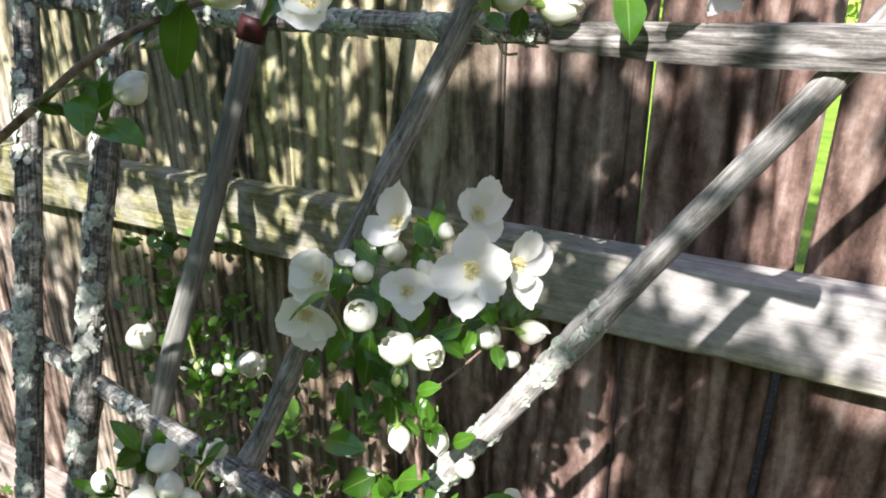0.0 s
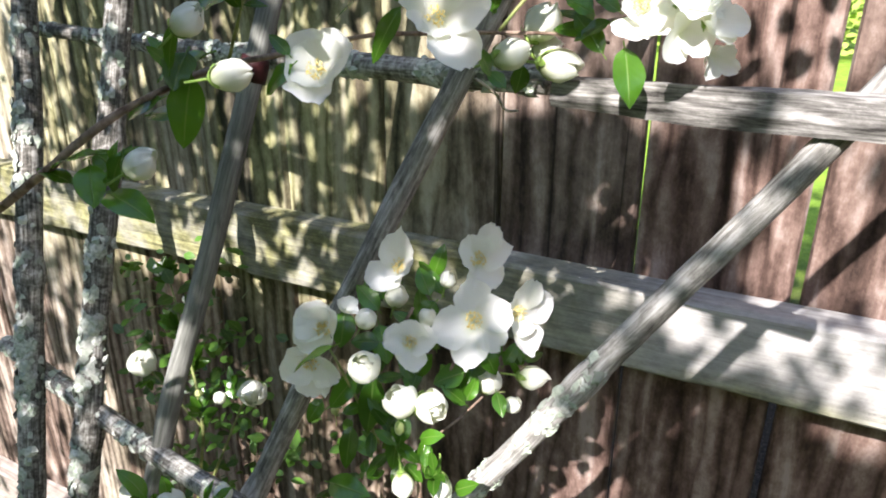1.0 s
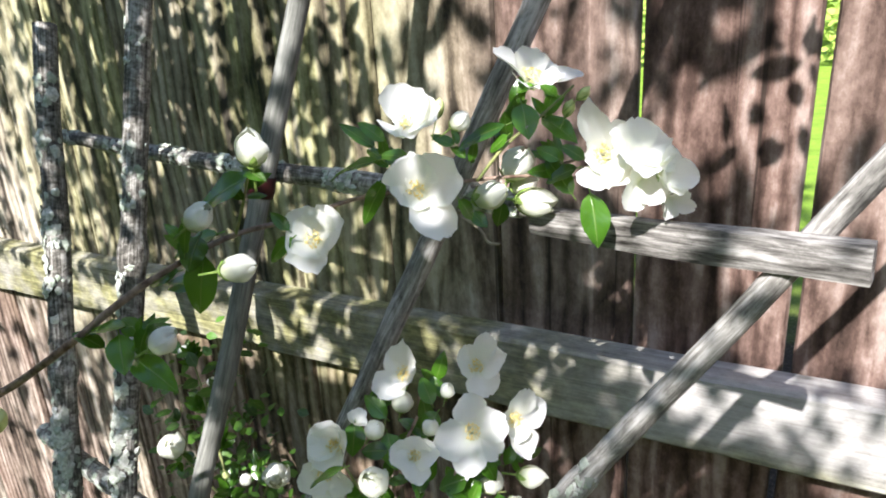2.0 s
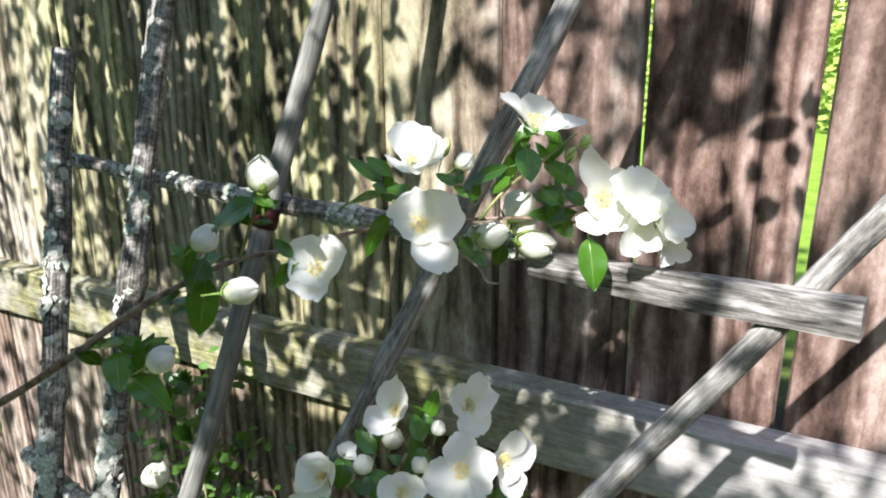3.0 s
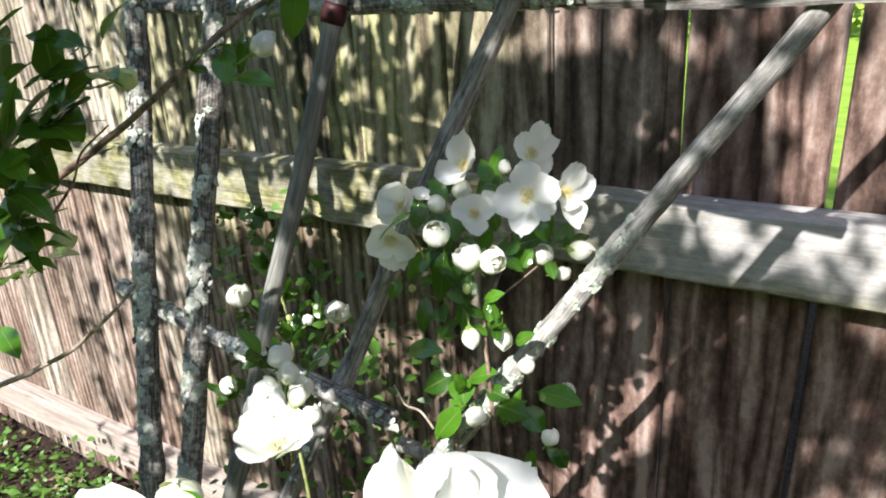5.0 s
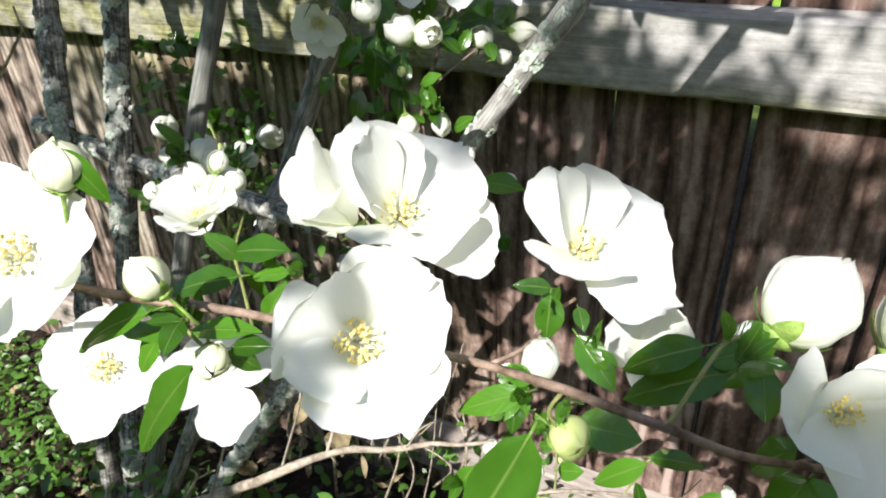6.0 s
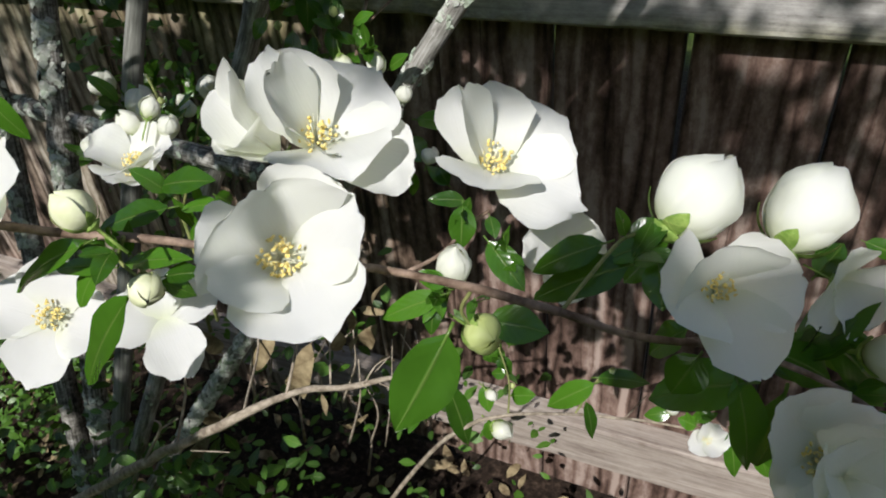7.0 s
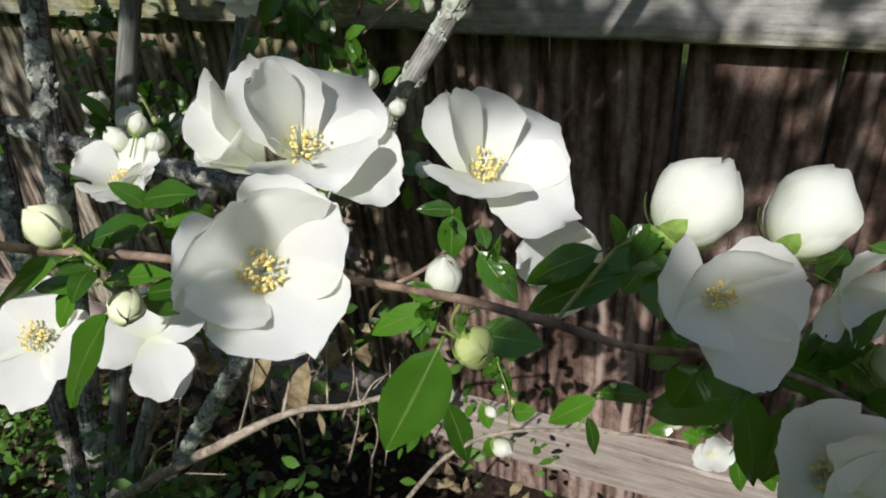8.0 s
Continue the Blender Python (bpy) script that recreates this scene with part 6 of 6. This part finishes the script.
leaf(bare, (-0.4411, -0.2913, 0.1511), (-0.3944, -0.3013, 0.2061), 0.0072, (0.3385, -0.6326, 0.6966), material=DRY_LEAF, droop=0.15)
leaf(bare, (-0.2141, -0.4566, 0.5225), (-0.2061, -0.4666, 0.5077), 0.0052, (0.5608, -0.2011, 0.8031), material=DRY_LEAF, droop=0.15)
leaf(bare, (-0.3952, -0.4239, 0.3673), (-0.3964, -0.4339, 0.3989), 0.0057, (-0.1162, -0.4525, 0.8842), material=DRY_LEAF, droop=0.15)
leaf(bare, (-0.5823, -0.2046, 0.2711), (-0.527, -0.2146, 0.3273), 0.0091, (0.6433, -0.2723, 0.7156), material=DRY_LEAF, droop=0.15)
leaf(bare, (-0.361, -0.2153, 0.3462), (-0.362, -0.2253, 0.4145), 0.0132, (0.6573, -0.4055, 0.6352), material=DRY_LEAF, droop=0.15)
leaf(bare, (-0.2766, -0.4221, 0.5547), (-0.2443, -0.4321, 0.5611), 0.0056, (0.4911, -0.6826, 0.5412), material=DRY_LEAF, droop=0.15)
leaf(bare, (-0.2333, -0.3794, 0.4935), (-0.2053, -0.3894, 0.5422), 0.0070, (0.1656, -0.5678, 0.8064), material=DRY_LEAF, droop=0.15)
leaf(bare, (-0.3487, -0.2065, 0.3849), (-0.2918, -0.2165, 0.3998), 0.0113, (0.6714, -0.5476, 0.4994), material=DRY_LEAF, droop=0.15)
leaf(bare, (-0.256, -0.3096, 0.4161), (-0.2254, -0.3196, 0.4332), 0.0052, (0.0013, -0.3753, 0.9269), material=DRY_LEAF, droop=0.15)
leaf(bare, (-0.6472, -0.2183, 0.0594), (-0.5732, -0.2283, 0.1194), 0.0108, (0.1925, -0.5336, 0.8235), material=DRY_LEAF, droop=0.15)
leaf(bare, (-0.2809, -0.2654, 0.4366), (-0.2506, -0.2754, 0.5018), 0.0108, (-0.0973, -0.4127, 0.9056), material=DRY_LEAF, droop=0.15)
stem(bare, [(-0.4908, -0.2973, 0.2342), (-0.4547, -0.3073, 0.3555), (-0.3895, -0.2973, 0.4516)], 0.0018, 0.0007, DRY_TWIG, name="dead_stalk")
stem(bare, [(-0.2969, -0.4056, 0.4222), (-0.2929, -0.4156, 0.4661), (-0.2654, -0.4056, 0.496)], 0.0017, 0.0005, DRY_TWIG, name="dead_stalk")
stem(bare, [(-0.5522, -0.2033, 0.1803), (-0.5216, -0.2133, 0.2801), (-0.5307, -0.2033, 0.3436)], 0.0021, 0.0008, DRY_TWIG, name="dead_stalk")
stem(bare, [(-0.2229, -0.3446, 0.3636), (-0.1924, -0.3546, 0.4187), (-0.2454, -0.3446, 0.4228)], 0.0014, 0.0006, DRY_TWIG, name="dead_stalk")
stem(bare, [(-0.2671, -0.2671, 0.3229), (-0.2397, -0.2771, 0.4287), (-0.2193, -0.2671, 0.5034)], 0.0011, 0.0006, DRY_TWIG, name="dead_stalk")
stem(bare, [(-0.4183, -0.2388, 0.2393), (-0.397, -0.2488, 0.3138), (-0.3446, -0.2388, 0.3736)], 0.0022, 0.0007, DRY_TWIG, name="dead_stalk")
stem(bare, [(-0.1968, -0.328, 0.3562), (-0.1815, -0.338, 0.4421), (-0.192, -0.328, 0.4936)], 0.0013, 0.0006, DRY_TWIG, name="dead_stalk")
stem(bare, [(-0.5837, -0.2029, 0.0929), (-0.5241, -0.2129, 0.2437), (-0.5098, -0.2029, 0.3448)], 0.0019, 0.0008, DRY_TWIG, name="dead_stalk")
stem(bare, [(-0.5383, -0.2545, 0.187), (-0.5005, -0.2645, 0.3119), (-0.4448, -0.2545, 0.4088)], 0.0022, 0.0007, DRY_TWIG, name="dead_stalk")
stem(bare, [(-0.3348, -0.2601, 0.1877), (-0.3029, -0.2701, 0.2755), (-0.3296, -0.2601, 0.316)], 0.0017, 0.0007, DRY_TWIG, name="dead_stalk")
stem(bare, [(-0.2193, -0.3765, 0.3622), (-0.1912, -0.3865, 0.4637), (-0.1869, -0.3765, 0.5261)], 0.0009, 0.0005, DRY_TWIG, name="dead_stalk")
stem(bare, [(-0.3459, -0.2821, 0.2886), (-0.3066, -0.2921, 0.3751), (-0.3059, -0.2821, 0.4244)], 0.0019, 0.0007, DRY_TWIG, name="dead_stalk")
stem(bare, [(-0.4506, -0.2655, 0.1509), (-0.4211, -0.2755, 0.2746), (-0.3661, -0.2655, 0.372)], 0.0023, 0.0007, DRY_TWIG, name="dead_stalk")
stem(bare, [(-0.393, -0.2109, 0.0337), (-0.3649, -0.2209, 0.1465), (-0.3925, -0.2109, 0.2072)], 0.0024, 0.0008, DRY_TWIG, name="dead_stalk")
stem(bare, [(-0.2418, -0.2771, 0.2801), (-0.2133, -0.2871, 0.3787), (-0.2443, -0.2771, 0.4311)], 0.0019, 0.0006, DRY_TWIG, name="dead_stalk")
stem(bare, [(-0.2964, -0.3448, 0.2989), (-0.2591, -0.3548, 0.3945), (-0.2562, -0.3448, 0.4492)], 0.0017, 0.0006, DRY_TWIG, name="dead_stalk")
stem(bare, [(-0.3372, -0.3, 0.5956), (-0.2977, -0.3, 0.5876), (-0.2547, -0.3, 0.5771)], 0.0087, 0.0062, STICK, name="broken_stick", label="short broken grey stick end")


# ---- undergrowth ----
def small_leaves(name, label, category, boxes, size, seed, material, flat=0.4):
    """Many small leaves, each on its own short stalk, within boxes of space."""
    rng = random.Random(seed)
    verts, faces, uvs = [], [], []
    for x0, x1, y0, y1, z0, z1, count in boxes:
        for _ in range(count):
            b = Vector((rng.uniform(x0, x1), rng.uniform(y0, y1), rng.uniform(z0, z1)))
            d = Vector((rng.gauss(0, 1), rng.gauss(0, 1) - 0.4, rng.gauss(0.2, flat))).normalized()
            k = size * rng.uniform(0.5, 1.25)
            v, f, uv = leaf_geometry(b, b + d * k, k * rng.uniform(0.4, 0.62), (rng.gauss(0, 0.5), -0.4 + rng.gauss(0, 0.4), 0.9), 0.2, 0.05, 5, 3, False)
            o = len(verts)
            verts += v
            uvs += uv
            faces += [tuple(i + o for i in g) for g in f]
    return tagged(part(name, mesh_of(name, verts, faces, material, uvs)), label, category, "", "stuff")


small_leaves("weeds", "low green weeds with small leaves on the dark bed", "weeds",
             [(-2.2, -1.02, -0.60, -0.10, -0.12, 0.02, 2300), (-1.6, -1.0, -0.35, -0.05, -0.12, 0.06, 500), (-0.74, -0.60, -0.50, -0.36, -0.12, 0.02, 90), (-0.36, -0.22, -0.30, -0.16, -0.12, 0.0, 110),
              (-0.12, 0.02, -0.24, -0.10, -0.12, 0.0, 120), (0.08, 0.24, -0.30, -0.15, -0.12, -0.02, 90), (-0.56, -0.44, -0.44, -0.34, -0.12, -0.02, 60), (-0.95, -0.50, -0.72, -0.50, -0.12, 0.16, 900)], 0.022, 3, WEED)
small_leaves("undergrowth", "small-leaved green undergrowth between the sticks and the fence", "shrub",
             [(-0.80, -0.62, -0.17, -0.06, 0.42, 0.76, 320), (-0.66, -0.42, -0.24, -0.08, 0.36, 0.68, 190), (-0.9, -0.35, -0.32, -0.1, -0.05, 0.4, 330), (-0.40, -0.1, -0.3, -0.12, 0.05, 0.45, 70),
              (-0.66, -0.28, -0.52, -0.40, 0.0, 0.36, 800)], 0.022, 5, WEED)


def litter():
    """Curled dead leaves scattered over the bed."""
    rng = random.Random(8)
    verts, faces = [], []
    for _ in range(420):
        b = Vector((rng.uniform(-2.0, 0.4), rng.uniform(-0.6, -0.03), -0.125 + rng.uniform(0, 0.02)))
        a = rng.uniform(0, 6.3)
        k = rng.uniform(0.02, 0.05)
        d = Vector((math.cos(a), math.sin(a), rng.uniform(-0.1, 0.3)))
        v, f, _uv = leaf_geometry(b, b + d * k, k * 0.45, (rng.gauss(0, 0.4), rng.gauss(0, 0.4), 1), rng.uniform(-0.6, 0.6), rng.uniform(-0.2, 0.3), 5, 3, False)
        o = len(verts)
        verts += v
        faces += [tuple(i + o for i in g) for g in f]
    return mesh_of("leaf_litter", verts, faces, DRY_LEAF)


tagged(part("leaf_litter", litter()), "curled brown dead leaves on the bed", "leaf litter", "", "stuff")


# ---- unseen tree, added so that its crown dapples the fence ----
def on_sun(x, z, s):
    """A place from which shade falls on the fence at x, z, s metres up the sun's way."""
    return Vector((x, 0, z)) - SUN * s


def crown(regions, gaps, seed):
    rng = random.Random(seed)
    verts, faces, uvs = [], [], []
    for x0, x1, z0, z1, s0, s1, size, count in regions:
        high = size > 0.1
        small = size < 0.04
        tufts = [on_sun(rng.uniform(x0, x1), rng.uniform(z0 + 0.45, z1), rng.uniform(s0, s1)) for _ in range(26)]
        for _ in range(count):
            x, z = rng.uniform(x0, x1), rng.uniform(z0, z1)
            if any((x - gx) ** 2 + (z - gz) ** 2 < (0.66 * r + 0.16 * size) ** 2 for gx, gz, r in gaps):
                continue
            c = on_sun(x, z, rng.uniform(s0, s1))
            if high:
                c = rng.choice(tufts) + Vector((rng.gauss(0, 0.32), rng.gauss(0, 0.2), rng.gauss(0, 0.2)))
            d = Vector((rng.gauss(0, 1), rng.gauss(0, 1), rng.gauss(-1.2 if small else -0.3, 0.8))).normalized()
            k = size * rng.uniform(0.6, 1.3)
            v, f, uv = leaf_geometry(c - d * k * 0.5, c + d * k * 0.5, k * rng.uniform(0.36, 0.56), SUN * -1 + Vector((rng.gauss(0, 0.5), rng.gauss(0, 0.5), rng.gauss(0, 0.5))), 0.15, 0.05, 5, 3, False)
            o = len(verts)
            verts += v
            uvs += uv
            faces += [tuple(i + o for i in g) for g in f]
    return mesh_of("crown", verts, faces, TREE_LEAF, uvs)


tree = tagged(new("unseen_shade_tree"), "unseen leafy small tree added over the bed to dapple the fence", "tree")
tree.location = (2.5, -2.7, -0.13)
line = [(2.5, -2.7, -0.13), (2.45, -2.65, 1.5), (2.3, -2.6, 3.2), (1.6, -2.45, 4.35), (0.2, -2.25, 4.3), (-1.2, -2.0, 4.05)]
v, f = tube(smooth_line(line), [0.075 - 0.0022 * i for i in range(26)], 10, 0.2)
part("trunk", mesh_of("trunk", v, f, TRUNK), tree)
for a, b, c in (((0.2, -2.25, 4.3), (0.25, -1.7, 3.5), (0.22, -1.36, 2.66)), ((-1.2, -2.0, 4.05), (-1.15, -1.3, 3.0), (-0.80, -0.86, 2.05)), ((-1.2, -2.0, 4.05), (-1.0, -1.6, 2.9), (-0.50, -1.34, 1.95)),
                ((0.2, -2.25, 4.3), (0.5, -2.5, 4.9), (0.4, -2.6, 5.6)), ((1.6, -2.45, 4.35), (2.2, -2.5, 5.0), (2.4, -2.6, 5.6)), ((-1.2, -2.0, 4.05), (-1.9, -2.3, 4.5), (-2.4, -2.5, 5.1)), ((0.22, -1.36, 2.66), (0.10, -0.95, 2.0), (-0.02, -0.47, 1.50))):
    v, f = tube(smooth_line([a, b, c]), [0.013 - 0.0010 * i for i in range(11)], 7, 0.2)
    part("limb", mesh_of("limb", v, f, TRUNK), tree)
# each row: x0, x1, z0, z1 of the fence that it shades; distance up the light; leaf length; count
UPPER_SHADE = [
    (-1.42, -1.15, 0.74, 1.45, 0.90, 1.5, 0.030, 430),
    (-1.16, -1.02, 0.74, 1.45, 0.90, 1.25, 0.030, 330),
    (-1.02, -0.72, 0.95, 1.45, 0.62, 0.82, 0.036, 1180),
    (-0.72, -0.50, 0.95, 1.45, 0.62, 0.82, 0.036, 560),
    (-0.50, -0.42, 0.95, 1.45, 0.62, 0.82, 0.036, 70),
    (-1.02, -0.72, 0.74, 0.95, 0.95, 1.15, 0.030, 700),
    (-0.72, -0.44, 0.74, 0.95, 0.95, 1.15, 0.030, 250),
    (-0.44, -0.20, 0.99, 1.40, 0.9, 1.6, 0.040, 95),
    (-0.26, -0.12, 1.04, 1.42, 1.3, 2.0, 0.046, 78),
    (-0.115, -0.035, 1.10, 1.34, 1.2, 1.6, 0.050, 40),
    (-0.075, 0.005, 0.98, 1.14, 0.50, 0.68, 0.038, 15),
    (-0.25, 0.05, 0.92, 1.02, 1.5, 2.2, 0.050, 45),
    (0.02, 0.30, 0.90, 1.40, 1.6, 2.2, 0.055, 5),
]
MIDDLE_SHADE = [
    (-0.42, -0.075, 0.795, 0.945, 1.4, 2.0, 0.042, 820),
    (-0.60, -0.42, 0.78, 0.96, 1.2, 1.7, 0.036, 100),
    (-0.10, -0.045, 0.78, 0.87, 1.4, 2.0, 0.040, 40),
    (-0.50, -0.14, 0.66, 0.795, 1.3, 1.9, 0.034, 420),
    (-0.16, -0.03, 0.655, 0.712, 1.5, 2.0, 0.034, 70),
    (-0.72, -0.50, 0.60, 0.80, 0.80, 1.1, 0.036, 150),
    (-0.78, -0.345, 0.22, 0.54, 1.8, 2.2, 0.036, 450),
    (-1.08, -0.78, 0.22, 0.655, 1.8, 2.2, 0.036, 1350),
    (-0.78, -0.40, 0.54, 0.655, 1.5, 1.9, 0.030, 760),
    (-0.42, 0.00, 0.345, 0.69, 1.9, 2.4, 0.046, 1250),
]
LOW_SHADE = [
    (0.00, 0.13, 0.33, 0.65, 1.9, 2.4, 0.055, 85),
    (0.00, 0.24, 0.53, 0.67, 1.7, 2.1, 0.045, 95),
    (0.13, 0.30, 0.32, 0.64, 1.9, 2.4, 0.055, 44),
    (-0.12, 0.28, 0.65, 0.80, 1.6, 2.2, 0.032, 135),
    (-1.60, -1.00, 0.00, 0.68, 1.9, 2.4, 0.050, 190),
    (-1.25, -1.00, 0.40, 0.68, 1.9, 2.4, 0.040, 170),
    (-1.10, -0.95, -0.30, 0.24, 1.9, 2.4, 0.060, 100),
    (-0.95, -0.40, -0.30, 0.26, 1.9, 2.4, 0.060, 820),
    (-1.10, 0.10, -0.75, -0.20, 1.9, 2.4, 0.060, 1700),
    (-1.90, -1.10, -0.80, -0.42, 1.9, 2.4, 0.060, 420),
    # high unseen leaves, added only to hold back sky light
    (-3.50, 3.00, 1.62, 2.90, 2.4, 5.0, 0.150, 2600),
]
# unseen leaf clumps added for shade; the first replaces the camera holder's shadow
SHADE_CLUMPS = [
    (-0.040, 0.34, 0.185, 0.286, 1.9, 2.3, 0.050, 330),
    (-0.134, -0.109, 0.226, 0.292, 1.30, 1.42, 0.018, 26),
    (-0.375, -0.322, 0.47, 0.54, 1.9, 2.3, 0.036, 32),
    (-0.410, -0.315, 0.49, 0.568, 1.2, 1.4, 0.030, 34),
]
# leaves left out to light the blooms and the slanting stick's lower length
GAPS = [(p.x - SUN.x / SUN.y * p.y, p.z - SUN.z / SUN.y * p.y, r) for p, r in BLOOMS if p.z < 1.0 or p.y > -0.6]
for i in range(30):
    p = on_trellis(-0.795, -0.12, -0.02).lerp(on_trellis(0.364, 1.50, 0.022), 0.40 + 0.014 * i)
    GAPS.append((p.x - SUN.x / SUN.y * p.y, p.z - SUN.z / SUN.y * p.y, 0.046 if i < 14 else 0.012))
# a few flecks of sun on the shaded blooms
GAPS += [(-0.309, 0.556, 0.012), (-0.186, 0.602, 0.013), (-0.262, 0.655, 0.008)]
tagged(part("crown", crown(UPPER_SHADE + MIDDLE_SHADE + LOW_SHADE, GAPS, 21), tree, "many small dark leaves, unseen, set for shade"), kind="stuff")
tagged(part("crown", crown(SHADE_CLUMPS, [], 22), tree, "many small dark leaves, unseen, set for shade"), kind="stuff")


def blocking_hedge(line, high, deep):
    """A tall clipped hedge along a line, added unseen to block sky light: an uneven solid body, leafy by its relief."""
    verts = []
    prof = [(-deep, 0.0), (-deep, high * 0.5), (-deep * 0.8, high * 0.95), (0, high), (deep * 0.8, high * 0.95), (deep, high * 0.7), (deep, high * 0.35), (deep, 0.0)]
    pts = smooth_line(line, 24)
    for i, p in enumerate(pts):
        d = (pts[min(i + 1, len(pts) - 1)] - pts[max(i - 1, 0)]).normalized()
        side = Vector((-d.y, d.x, 0))
        for w, z in prof:
            q = p + side * w + Vector((0, 0, z - 0.15))
            verts.append(q + side * 0.25 * noise.noise(q * 1.7) + Vector((0, 0, 0.25 * noise.noise(q * 1.3 + Vector((5, 0, 0))))))
    n = len(prof)
    faces = grid_faces(len(pts), n, 0, True) + [tuple(range(n))[::-1], tuple(range((len(pts) - 1) * n, len(pts) * n))]
    return mesh_of("tall_hedge", verts, faces, HEDGE, None, False)


HEDGE = plain_grain("hedge_body", (0.012, 0.025, 0.006), (0.05, 0.09, 0.02), 24.0, 0.9, (1, 1, 1), 0.2, 1.0, 0.05)
# stands out of view behind the camera, added to darken the fence's fill light
tagged(part("tall_hedge", blocking_hedge([(4.2, 0.6, 0), (4.0, -2.6, 0), (2.6, -4.3, 0), (-1.0, -4.5, 0), (-4.6, -4.2, 0), (-5.4, -2.2, 0), (-5.5, 0.6, 0)], 3.0, 0.5)), "unseen tall dark green hedge added to block sky light", "hedge")


# ---- beyond the fence ----
def hedge():
    rng = random.Random(4)
    verts, faces, uvs = [], [], []
    for _ in range(12000):
        b = Vector((rng.uniform(-4.5, 2.0), 9 + rng.uniform(0, 1.4), rng.uniform(-0.1, 4.2)))
        d = Vector((rng.gauss(0, 1), rng.gauss(-0.6, 1), rng.gauss(0.2, 0.6))).normalized()
        v, f, uv = leaf_geometry(b, b + d * 0.14, 0.085, (rng.gauss(0, 0.4), -0.7, 0.7), 0.2, 0.05, 4, 3, False)
        o = len(verts)
        verts += v
        uvs += uv
        faces += [tuple(i + o for i in g) for g in f]
    return mesh_of("hedge", verts, faces, HEDGE_LEAF, uvs)


tagged(part("hedge", hedge()), "sunlit green hedge beyond the lawn", "hedge", "", "stuff")
